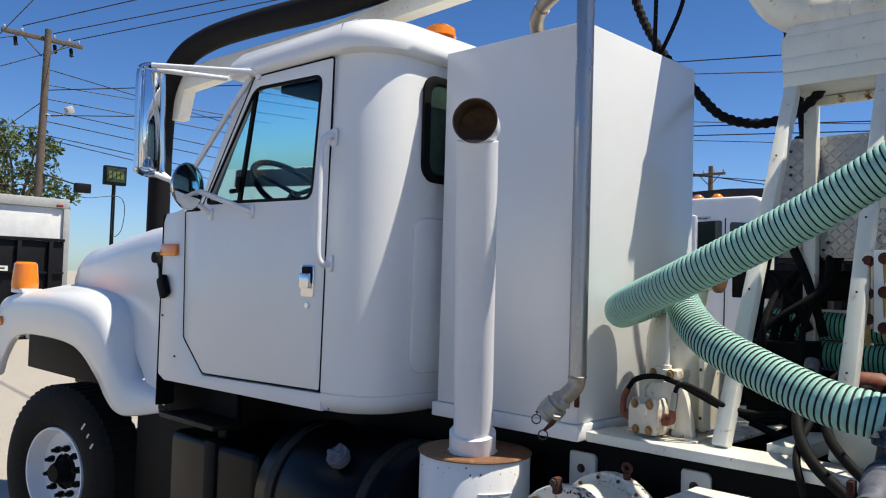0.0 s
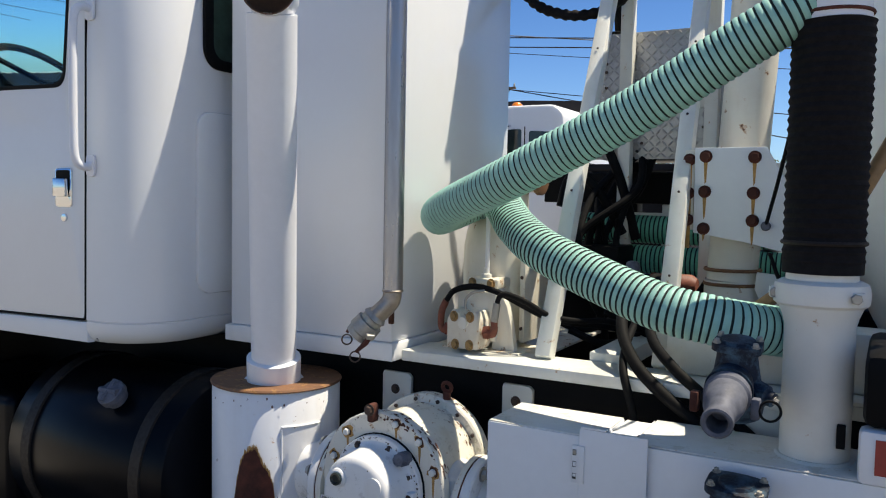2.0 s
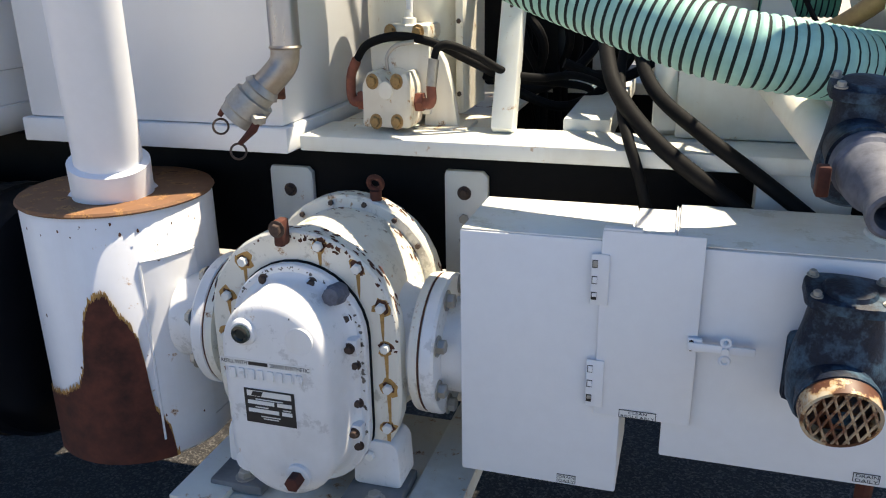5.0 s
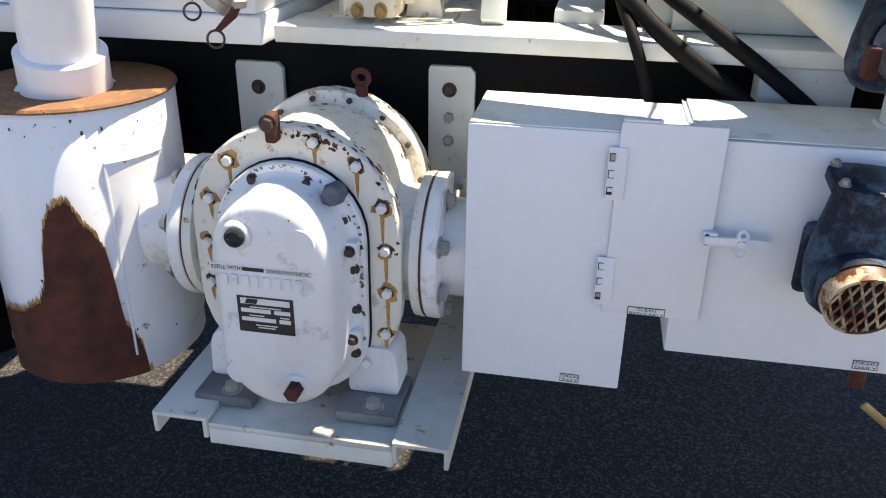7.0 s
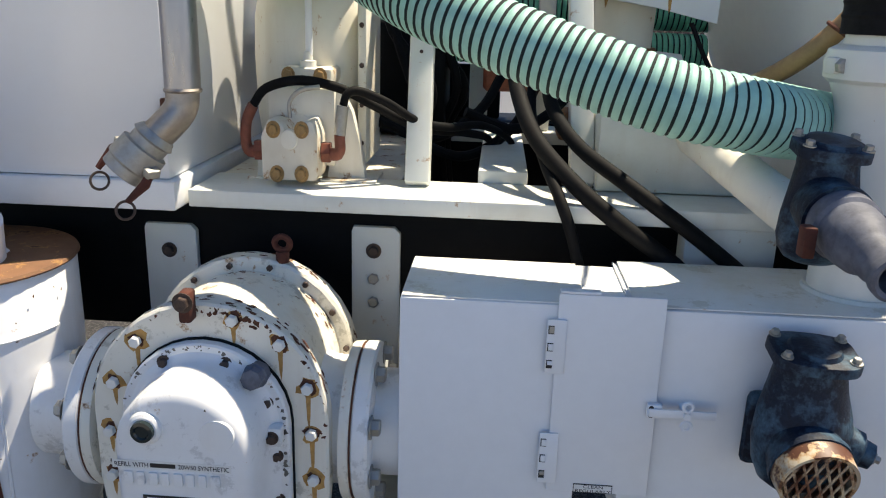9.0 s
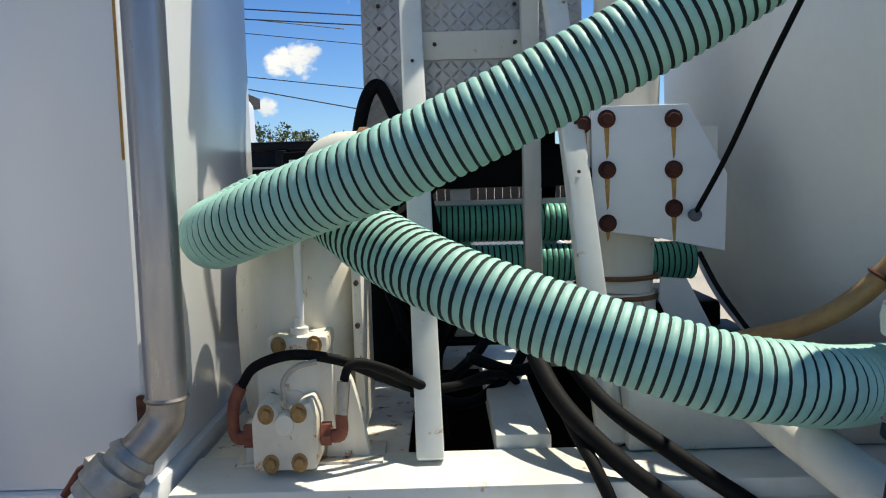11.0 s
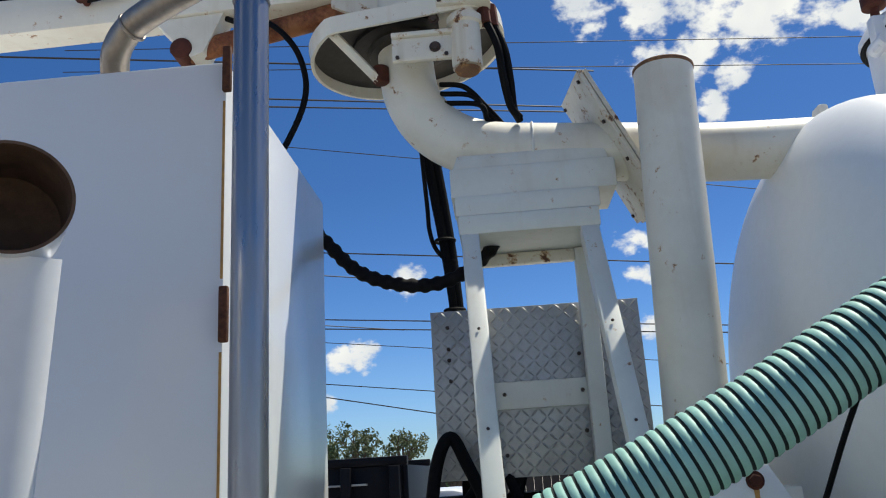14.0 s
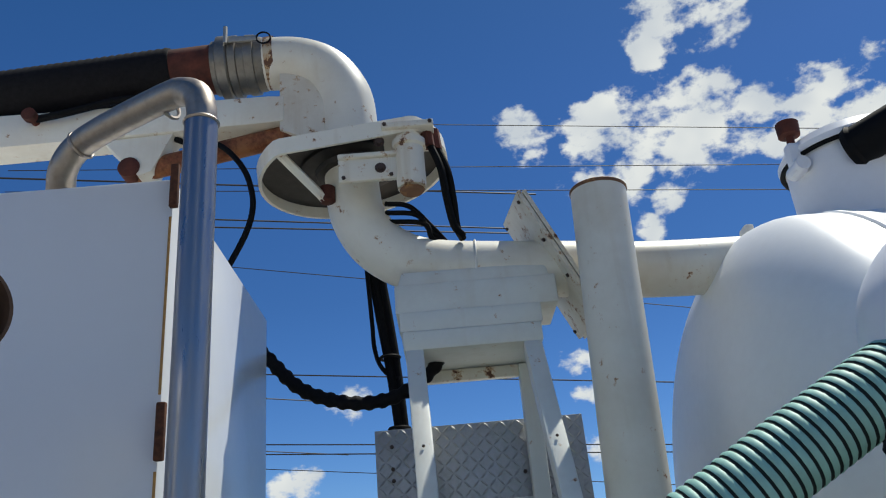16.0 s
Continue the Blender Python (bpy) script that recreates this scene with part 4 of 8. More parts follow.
def words(text, at, size, material, parent, width=None):
    """Raised lettering that faces -y, turned into a mesh part."""
    c = bpy.data.curves.new("lettering", "FONT")
    c.body, c.size, c.extrude = text, size, 0.0002
    tmp = new("lettering", c)
    me = bpy.data.meshes.new_from_object(tmp.evaluated_get(bpy.context.evaluated_depsgraph_get()))
    bpy.data.objects.remove(tmp)
    bpy.data.curves.remove(c)
    span = max(v.co.x for v in me.vertices) - min(v.co.x for v in me.vertices)
    sx = width / span if width else 1.0
    me.materials.append(material)
    me.transform(Matrix.Diagonal((sx, 1, 1, 1)))
    me.transform(Euler((radians(90), 0, 0)).to_matrix().to_4x4())
    ob = new("lettering", me)
    ob.parent = parent
    ob.location = Vector(at) - place_of(parent)
    return ob


BOLT_PLATE = mesh_of("plate_bolt", hex_bolt(0.0095, 0.01, False), WORN)
BOLT_COVER = mesh_of("cover_bolt", hex_bolt(0.0075, 0.008), DARK_BOLT)
blower()


def blower_mount():
    t = thing("steel_mounting_frame", (0.08, 0.25, 0.60), "white steel channel frame with rust on its flanges", "mounting frame")
    for x0, x1 in ((-0.19, -0.085), (0.262, 0.362)):
        bm = bm_new()
        prism(bm, [(x0, 0.656), (x0, 0.612), (x0 + 0.008, 0.612), (x0 + 0.008, 0.648), (x1 - 0.008, 0.648), (x1 - 0.008, 0.612), (x1, 0.612), (x1, 0.656)], xz(0.56), 0.565, 0.001)
        part("channel", bm, FRAME_WORN, t)
    part("cross_plate", box(bm_new(), -0.084, 0.261, 0.0, 0.42, 0.632, 0.643, 0.001), FRAME_WORN, t)
    part("front_lip", box(bm_new(), -0.084, 0.261, 0.0, 0.009, 0.598, 0.6315, 0.001), FRAME_WHITE, t)
    part("hanger", box(bm_new(), -0.20, -0.191, 0.30, 0.542, 0.60, 1.0, 0.002), FRAME_WHITE, t)
    part("hanger", box(bm_new(), 0.3635, 0.3725, 0.36, 0.53, 0.60, 1.1, 0.002), FRAME_WHITE, t)
    return t


blower_mount()


# ---- filter box with its valves ----
def sticker(parent, x0, x1, z0, z1, lines, y):
    bm = bm_new()
    prism(bm, [(x0, z0), (x1, z0), (x1, z1), (x0, z1)], xz(y), 0.0008)
    s = part("sticker", bm, LABEL_BLACK, parent, "small printed sticker")
    bm = bm_new()
    prism(bm, [(x0 + 0.0012, z0 + 0.0012), (x1 - 0.0012, z0 + 0.0012), (x1 - 0.0012, z1 - 0.0012), (x0 + 0.0012, z1 - 0.0012)], xz(y - 0.0009), 0.0004)
    part("sticker_face", bm, LABEL_WHITE, s)
    h = (z1 - z0) / len(lines)
    for k, text in enumerate(lines):
        n = len(text) / max(len(l) for l in lines)
        w = (x1 - x0 - 0.006) * n
        words(text, ((x0 + x1) / 2 - w / 2, y - 0.0016, z1 - h * (k + 0.86)), h * 0.95, LABEL_BLACK, s, w)


def duct():
    t = thing("filter_duct_box", (0.75, 0.27, 0.72), "white sheet-steel filter box with a hinged clean-out door", "filter box")
    left = part("left_section", box(bm_new(), 0.358, 0.642, 0.146, 0.352, 0.719, 1.193, 0.003), WHITE_SATIN, t)
    main = part("main_section", box(bm_new(), 0.712, 1.42, 0.152, 0.387, 0.806, 1.190, 0.003), WHITE_SATIN, t)
    part("neck", box(bm_new(), 0.6425, 0.7115, 0.156, 0.37, 0.885, 1.187, 0.002), WHITE_SATIN, t)
    part("top_seam", box(bm_new(), 0.7085, 0.7115, 0.15, 0.386, 1.1875, 1.1915, 0.001), WHITE_SATIN, t)
    part("top_sheet", box(bm_new(), 0.36, 0.64, 0.149, 0.35, 1.1935, 1.196, 0.001), STAINED, left)
    part("top_sheet", box(bm_new(), 0.716, 1.41, 0.155, 0.385, 1.1922, 1.1945, 0.001), STAINED, main)
    door = part("clean_out_door", box(bm_new(), 0.598, 0.757, 0.1385, 0.144, 0.879, 1.213, 0.0015), WHITE_SATIN, t)
    part("door_bulge", box(bm_new(), 0.600, 0.66, 0.1395, 0.155, 1.2135, 1.2175, 0.001), WHITE_SATIN, t)
    for z0 in (1.085, 0.895):
        h = part("hinge", box(bm_new(), 0.583, 0.612, 0.1345, 0.138, z0, z0 + 0.088, 0.001), WHITE_SATIN, t)
        for k in range(3):
            z = z0 + 0.009 + k * 0.028
            part("slot", box(bm_new(), 0.5845, 0.5935, 0.1335, 0.1344, z, z + 0.0135, 0.0002), LABEL_BLACK, h)
            part("knuckle", box(bm_new(), 0.586, 0.5935, 0.1315, 0.1334, z + (0.002 if k else 0.006), z + 0.0125, 0.0006), WHITE_SATIN if (k + (z0 > 1)) % 3 else CAST_ALU, h)
    lt = part("latch_strap", box(bm_new(), 0.744, 0.845, 0.122, 0.127, 1.027, 1.041, 0.002), WHITE_SATIN, t)
    part("latch_foot", box(bm_new(), 0.742, 0.765, 0.1275, 0.138, 1.022, 1.046, 0.003), WHITE_SATIN, lt)
    part("latch_stem", rod(bm_new(), (0.80, 0.152, 1.034), (0.80, 0.115, 1.034), 0.006, segs=10), WHITE_SATIN, lt)
    for z in (1.05, 1.018):
        part("wing", ring(bm_new(), (0.80, 0.117, z), (0, 1, 0), 0.007, 0.003, 16, 6), WHITE_SATIN, lt)
    for x, z in ((0.748, 1.04), (0.748, 1.028)):
        piece("rivet", PIN, turned((x, 0.1275, z), (0, -1, 0)), lt)
    sticker(door, 0.641, 0.703, 0.880, 0.895, ("CLEAN", "REGULARLY"), 0.1378)
    sticker(left, 0.538, 0.572, 0.724, 0.7405, ("DRAIN", "DAILY"), 0.1455)
    sticker(main, 1.018, 1.058, 0.812, 0.829, ("DRAIN", "DAILY"), 0.1515)
    v = part("drain_valve", rod(bm_new(), (1.05, 0.20, 0.805), (1.05, 0.20, 0.75), 0.014, segs=10), RUST, t, "small brass drain valve")
    part("drain_lever", box(bm_new(), 1.065, 1.135, 0.17, 0.176, 0.72, 0.735, 0.002, Matrix.Translation((1.065, 0.17, 0.735)) @ Euler((0, radians(38), 0)).to_matrix().to_4x4() @ Matrix.Translation((-1.065, -0.17, -0.735))), TAN_METAL, v)
    return t


TAN_METAL = metal("dull_brass", (0.42, 0.32, 0.16), 0.45, 0.8)
duct()


def relief_valve(name, c, label, lift=0.0, dip=-0.28, g=1.0):
    """A cast swing valve: bowed body, bolted lid, side boss, round mouth facing down and out."""
    t = thing(name, (c[0], c[1] + 0.06, c[2] - 0.12), label, "valve")
    x, y, z = c
    rows = []
    for zz, rx, ry, dy in ((0.10, 0.054, 0.044, 0.0), (0.085, 0.054, 0.045, 0.0), (0.055, 0.060, 0.050, 0.0), (0.02, 0.070, 0.056, -0.004), (-0.02, 0.076, 0.058, -0.01), (-0.06, 0.072, 0.055, -0.014), (-0.09, 0.058, 0.045, -0.01), (-0.11, 0.036, 0.03, 0.0)):
        rows.append([(x + g * rx * math.cos(2 * math.pi * k / 28), y + dy + g * ry * math.sin(2 * math.pi * k / 28), z + (zz if zz > 0 else zz * g * (0.6 if lift > 0.03 else 1.0))) for k in range(28)])
    bm = bm_new()
    vs = skin(bm, rows, closed=True)
    bm.faces.new(vs[0])
    bm.faces.new(vs[-1])
    body = part("body", bm, BLUE_CAST, t, sharp=60)
    bm = bm_new()
    m = Matrix.Translation((x, y, z + 0.10)) @ Euler((radians(9), radians(3), 0)).to_matrix().to_4x4()
    prism(bm, smooth_loop([(-0.064, -0.03), (-0.05, -0.046), (-0.02, -0.052), (0.02, -0.052), (0.05, -0.046), (0.064, -0.03), (0.064, 0.03), (0.05, 0.046), (0.02, 0.052), (-0.02, 0.052), (-0.05, 0.046), (-0.064, 0.03)], 0.012, 3), lambda u, v, w: m @ Vector((u * g, v * g, w)), 0.016, 0.003)
    lid = part("lid", bm, BLUE_CAST, t)
    part("lid_crown", lathe(bm_new(), m @ Vector((0, 0, 0.016)), m.to_3x3() @ Vector((0, 0, 1)), [(0, 0.038), (0.006, 0.034), (0.009, 0.0)], 26), BLUE_CAST, lid)
    for u in (-0.05, 0.05):
        for v in (-0.03, 0.034):
            piece("lid_bolt", BOLT_LID, m @ turned((u * g, v * g, 0.016), (0, 0, 1)), lid)
    d = Vector((0.05, -1.0, dip)).normalized()
    p = Vector((x - 0.006, y - 0.02, z - 0.035 + lift))
    part("neck", lathe(bm_new(), p, d, [(0, 0.057 * g), (0.03, 0.058 * g), (0.04, 0.062 * g), (0.05, 0.062 * g)], 36), BLUE_CAST, t)
    if lift < 0.03:
        part("back_flange", box(bm_new(), x - 0.072 * g, x + 0.06 * g, y + 0.03 * g, y + 0.05, z - 0.10 * g, z + 0.03 * g, 0.012), BLUE_CAST, t)
    bm = bm_new()
    lathe(bm, (x + 0.05 * g, y - 0.01, z - 0.03 + lift * 0.7), (0.9, -0.35, -0.25), [(0, 0.034 * g), (0.035 * g, 0.03 * g), (0.04 * g, 0.022 * g), (0.055 * g, 0.02 * g), (0.058 * g, 0.012 * g)], 20)
    part("side_boss", bm, BLUE_CAST, t)
    piece("boss_bolt", BOLT_LID, turned(Vector((x + 0.05 * g, y - 0.01, z - 0.03 + lift * 0.7)) + Vector((0.9, -0.35, -0.25)).normalized() * 0.058 * g, (0.9, -0.35, -0.25)), t)
    return t, p, d


BOLT_LID = mesh_of("lid_bolt", hex_bolt(0.006, 0.007), CAST_ALU)


def inlet():
    t, p, d = relief_valve("air_inlet_valve", (0.955, 0.088, 1.052), "dark blue cast valve with a rusty grated mouth", 0.012, -0.28, 0.94)
    part("mouth_ring", lathe(bm_new(), p + d * 0.048, d, [(0, 0.050), (0.0, 0.056), (0.03, 0.054), (0.03, 0.049), (0.0, 0.048)], 40, close=False), GRATE_RING, t, "rust-stained white mouth ring")
    part("throat", lathe(bm_new(), p + d * 0.05, d, [(0, 0.0), (0, 0.0475)], 32, close=False), PRIMER, t, "rusted throat")
    _, a, b = axes(d)
    bm = bm_new()
    c = p + d * 0.076
    for s in (-1, 1):
        for k in range(-7, 8):
            off = k * 0.0145
            u = (a * 0.37 + b * s * 0.93).normalized()
            n = (a * 0.93 - b * s * 0.37).normalized()
            h = math.sqrt(max(0.0, 0.0505 ** 2 - off ** 2))
            if h > 0.01:
                pts = [c + n * off + u * (-h + 2 * h * j / 4) for j in range(5)]
                tube(bm, pts, 0.0021, 5)
    g = part("grate", bm, GRATE, t, "rusty expanded-metal grate")
    tagged(g, kind="stuff")


GRATE = worn_casting("grate_rusty", (0.16, 0.06, 0.03), (0.62, 0.48, 0.31), 18, 0.45, 0.58, 0.6, 0.4)
GRATE_RING = paint("ring_white", (0.55, 0.47, 0.34), 0.5, dirt=(0.16, 0.07, 0.03), dirt_amount=1.0, rust=1.6)
inlet()


def hose_valve():
    t, p, d = relief_valve("hose_check_valve", (0.942, 0.112, 1.34), "dark blue cast check valve with a grey stub nozzle", 0.07, -0.18, 0.76)
    part("cam_cap", lathe(bm_new(), p + d * 0.035, d, [(0, 0.0396), (0.00384, 0.0423), (0.0192, 0.0423), (0.02304, 0.045), (0.0432, 0.045), (0.048, 0.0405), (0.072, 0.0405), (0.096, 0.0369), (0.1104, 0.0306), (0.1152, 0.0279), (0.1344, 0.0279), (0.1373, 0.0261), (0.1584, 0.0261), (0.1632, 0.02925), (0.1747, 0.02925), (0.1766, 0.0252), (0.1728, 0.0198), (0.1152, 0.0189), (0.1133, 0)], 40, close=False), CAST_GREY, t, "grey stub nozzle")
    for s in (-1, 1):
        q = p + d * 0.10 + Vector((s * 0.057, 0, -0.008))
        arm = part("cam_arm", box(bm_new(), -0.008, 0.008, -0.012, 0.012, -0.02, 0.02, 0.003, Matrix.Translation(q)), RUST if s < 0 else CAST_GREY, t)
        if s > 0:
            part("pull_ring", ring(bm_new(), q + Vector((0.026, -0.006, 0.0)), (0.2, -1, 0.1), 0.019, 0.0025, 24, 6), RUBBER, arm)
    part("branch_pipe", rod(bm_new(), (0.87, 0.57, 1.395), (0.94, 0.15, 1.335), 0.036, segs=28), CREAM, t)


hose_valve()


def bumper_tape():
    t = thing("marker_bar", (1.35, 0.3, 1.2), "black box with a red and white reflective strip", "bumper bar")
    part("bar", box(bm_new(), 1.17, 1.9, 0.14, 0.20, 1.19, 1.30, 0.012), WHITE_PIPE, t)
    part("black_top", box(bm_new(), 1.175, 1.9, 0.145, 0.5, 1.3025, 1.45, 0.02), BLACK, t)
    part("red_tape", box(bm_new(), 1.20, 1.45, 0.1365, 0.1385, 1.215, 1.285, 0.0), RED_TAPE, t)
    part("leg", box(bm_new(), 1.20, 1.23, 0.20, 0.23, 1.191, 1.2, 0.002), FRAME_WHITE, t)


RED_TAPE = plain("red_tape", (0.30, 0.02, 0.02), 0.35, 0.15, 60)
bumper_tape()


# ---- hydraulic pump on the skid ----
def pump():
    t = thing("hydraulic_motor_pump", (0.1, 0.75, 1.27), "cream hydraulic motor driving a vertical pump, with rusty bolts", "pump")
    y0 = 0.628
    bm = bm_new()
    prism(bm, smooth_loop([(-0.018, 1.283), (0.108, 1.283), (0.113, 1.30), (0.113, 1.37), (0.10, 1.40), (0.072, 1.392), (0.058, 1.375), (0.042, 1.375), (0.03, 1.392), (0.0, 1.40), (-0.018, 1.37)], 0.008, 3), xz(0.72), 0.09, 0.006)
    blk = part("motor_block", bm, RUSTY_CREAM, t)
    for x, z in ((0.012, 1.38), (0.077, 1.381), (0.018, 1.296), (0.075, 1.297)):
        piece("cap_bolt", BOLT_GOLD, turned((x, y0 + 0.002, z), (0, -1, 0)), blk)
    part("port_boss", lathe(bm_new(), (0.048, 0.632, 1.362), (0, -1, 0), [(0, 0.02), (0.008, 0.018), (0.01, 0.0)], 20), CREAM, blk)
    part("motor_neck", lathe(bm_new(), (0.048, 0.72, 1.35), (0, 1, 0), [(0, 0.05), (0.02, 0.056), (0.06, 0.056), (0.065, 0.07), (0.10, 0.072)], 32), CREAM, t)
    part("bell_housing", box(bm_new(), -0.01, 0.115, 0.785, 0.90, 1.30, 1.46, 0.012), CREAM, t)
    bm = bm_new()
    prism(bm, [(0.112, 1.273), (0.205, 1.273), (0.202, 1.295), (0.188, 1.36), (0.172, 1.41), (0.15, 1.444), (0.118, 1.455), (0.105, 1.44), (0.118, 1.425), (0.128, 1.38)], xz(0.765), 0.03, 0.003)
    part("mount_rib", bm, CREAM, t)
    bm = bm_new()
    prism(bm, [(-0.055, 1.273), (-0.012, 1.273), (-0.014, 1.345), (-0.05, 1.345)], xz(0.755), 0.04, 0.003)
    part("mount_rib", bm, CREAM, t)
    for x0, x1 in ((-0.075, 0.0), (0.10, 0.235)):
        part("foot_plate", box(bm_new(), x0, x1, 0.70, 0.83, 1.2685, 1.276, 0.002), RUSTY_CREAM, t)
    part("flange_cover", box(bm_new(), -0.01, 0.12, 0.765, 0.88, 1.455, 1.487, 0.008), RUSTY_CREAM, t)
    part("adapter_plate", box(bm_new(), -0.025, 0.135, 0.722, 0.76, 1.30, 1.452, 0.006), CREAM, t)
    part("top_flange", lathe(bm_new(), (0.055, 0.80, 1.487), (0, 0, 1), [(0, 0.02), (0.012, 0.02), (0.014, 0.012), (0.03, 0.01), (0.032, 0.0075)], 14), WORN, t)
    part("tall_rod", rod(bm_new(), (0.058, 0.80, 1.51), (0.058, 0.80, 1.80), 0.0085, segs=12), WHITE_PIPE, t)
    for x in (0.015, 0.092):
        piece("cap_bolt", BOLT_GOLD, turned((x, 0.764, 1.472), (0, -1, 0)), t)
    part("pump_case", lathe(bm_new(), (0.025, 0.99, 1.281), (0, 0, 1), [(0, 0.11), (0.03, 0.135), (0.10, 0.146), (0.22, 0.150), (0.30, 0.147), (0.35, 0.136), (0.39, 0.115), (0.42, 0.08), (0.43, 0.075)], 48), CREAM, t)
    part("case_flange", box(bm_new(), 0.165, 0.187, 0.86, 1.10, 1.285, 1.62, 0.004), CREAM, t)
    for z in (1.33, 1.41, 1.49, 1.57):
        piece("flange_bolt", BOLT_SMALL, turned((0.176, 0.8596, z), (0, -1, 0)), t)
    part("outlet_elbow", tube(bm_new(), spline([(0.085, 0.99, 1.70), (0.085, 0.99, 1.755), (0.10, 0.98, 1.79), (0.14, 0.97, 1.805), (0.19, 0.96, 1.805)], 8), 0.05, 26), CREAM, t)
    part("outlet_rim", lathe(bm_new(), (0.185, 0.961, 1.805), (1, -0.1, 0), [(0, 0.054), (0.004, 0.058), (0.02, 0.058), (0.024, 0.052)], 30), RUST_TOP, t, "rusted outlet rim")
    # red fittings and hoses
    for pts in ([(-0.02, 0.67, 1.335), (-0.06, 0.67, 1.335), (-0.062, 0.67, 1.385), (-0.045, 0.672, 1.42)], [(0.113, 0.67, 1.335), (0.155, 0.66, 1.335), (0.158, 0.66, 1.37)]):
        part("red_elbow", tube(bm_new(), spline(pts, 6), 0.0125, 12), RED_FIT, t)
    part("red_nut", lathe(bm_new(), (0.115, 0.67, 1.335), (1, 0, 0), [(0, 0.021), (0.02, 0.021)], 6), RED_FIT, t)
    part("red_nut", lathe(bm_new(), (-0.022, 0.67, 1.335), (-1, 0, 0), [(0, 0.021), (0.02, 0.021)], 6), RED_FIT, t)
    part("hose_ferrule", rod(bm_new(), (0.158, 0.66, 1.37), (0.165, 0.665, 1.425), 0.0135, segs=12), CAST_ALU, t)
    part("supply_hose", tube(bm_new(), spline([(-0.045, 0.672, 1.42), (-0.015, 0.68, 1.452), (0.06, 0.69, 1.468), (0.15, 0.70, 1.455), (0.23, 0.73, 1.42), (0.30, 0.78, 1.385), (0.36, 0.88, 1.36), (0.44, 1.02, 1.34), (0.50, 1.2, 1.30), (0.52, 1.35, 1.2)], 8), 0.0095, 12), RUBBER, t)
    part("return_hose", tube(bm_new(), spline([(0.165, 0.665, 1.425), (0.175, 0.668, 1.447), (0.20, 0.68, 1.452), (0.26, 0.71, 1.43), (0.33, 0.76, 1.39), (0.40, 0.86, 1.37), (0.48, 1.0, 1.36), (0.56, 1.2, 1.30), (0.58, 1.35, 1.2)], 8), 0.009, 12), RUBBER, t)
    part("drain_line", tube(bm_new(), spline([(0.045, 0.655, 1.40), (0.045, 0.655, 1.43), (0.07, 0.66, 1.452), (0.11, 0.675, 1.458)], 6), 0.005, 8), CAST_ALU, t)
    t.location, t.scale = (0.148, 0.585, 1.279), (0.83, 0.83, 1.0)
    return t


BOLT_GOLD = mesh_of("cap_bolt", hex_bolt(0.0115, 0.010), plain("rusty_gold", (0.33, 0.20, 0.08), 0.5, 0.4, 80, 0.4))
pump()


# ---- green hose ----
def ribbed_hose(bm, pts, r, pitch, segs=22):
    """Raised ribs with a dark groove between them, along a path."""
    step = pitch / 7
    line = along(pts, step)
    rad = [r * (0.952, 0.958, 0.986, 0.998, 1.0, 0.998, 0.986)[i % 7] for i in range(len(line))]
    mats = [(1, 1, 0, 0, 0, 0, 0)[(i + 1) % 7] for i in range(len(line) - 1)]
    return tube(bm, line, rad, segs, True, mats)


HOSE = [(1.082, 0.275, 2.185), (0.985, 0.256, 2.135), (0.85, 0.262, 2.06), (0.654, 0.28, 1.95), (0.34, 0.315, 1.805), (0.10, 0.42, 1.72), (-0.002, 0.52, 1.687), (-0.005, 0.62, 1.70), (0.06, 0.682, 1.735), (0.155, 0.62, 1.73), (0.28, 0.47, 1.662), (0.43, 0.352, 1.598), (0.715, 0.262, 1.504), (0.86, 0.262, 1.475), (0.95, 0.31, 1.458), (1.05, 0.40, 1.44)]
hose = thing("suction_hose", (0.0, 0.5, 1.6), "mint green ribbed suction hose with dark spiral grooves", "hose")
part("hose_body", ribbed_hose(bm_new(), spline(HOSE, 24), 0.058, 0.0166), (MINT, HOSE_DARK), hose)
part("end_cuff", rod(bm_new(), (1.05, 0.40, 1.44), (1.06, 0.411, 1.438), 0.0575, segs=36, rim=0.003), HOSE_DARK, hose, "dark end cuff")


# ---- truck cab, hood and wheel ----
WINDOW = smooth_loop([(-2.02, 2.105), (-1.19, 2.09), (-1.145, 2.585), (-1.63, 2.60)], 0.05)
DOOR = smooth_loop([(-1.092, 1.322), (-1.985, 1.302), (-2.175, 1.46), (-2.205, 2.075), (-2.06, 2.075), (-1.635, 2.655), (-1.072, 2.648)], 0.015, 3)


def back_plan(off, y0=0.095, y1=2.105, r=0.2, n=9, xr=-0.835, x0=-1.088):
    """Half the outline of the cab in plan, from the door post round the rear."""
    y0, y1, xr = y0 + off, y1 - off, xr - off
    pts = [(x0, y0), (x0 + 0.03, y0)]
    for k in range(n + 1):
        a = radians(-90 + 90 * k / n)
        pts.append((xr - r + r * math.cos(a), y0 + r + r * math.sin(a)))
    for k in range(n + 1):
        a = radians(90 * k / n)
        pts.append((xr - r + r * math.cos(a), y1 - r + r * math.sin(a)))
    pts += [(x0 + 0.03, y1), (x0, y1)]
    return pts


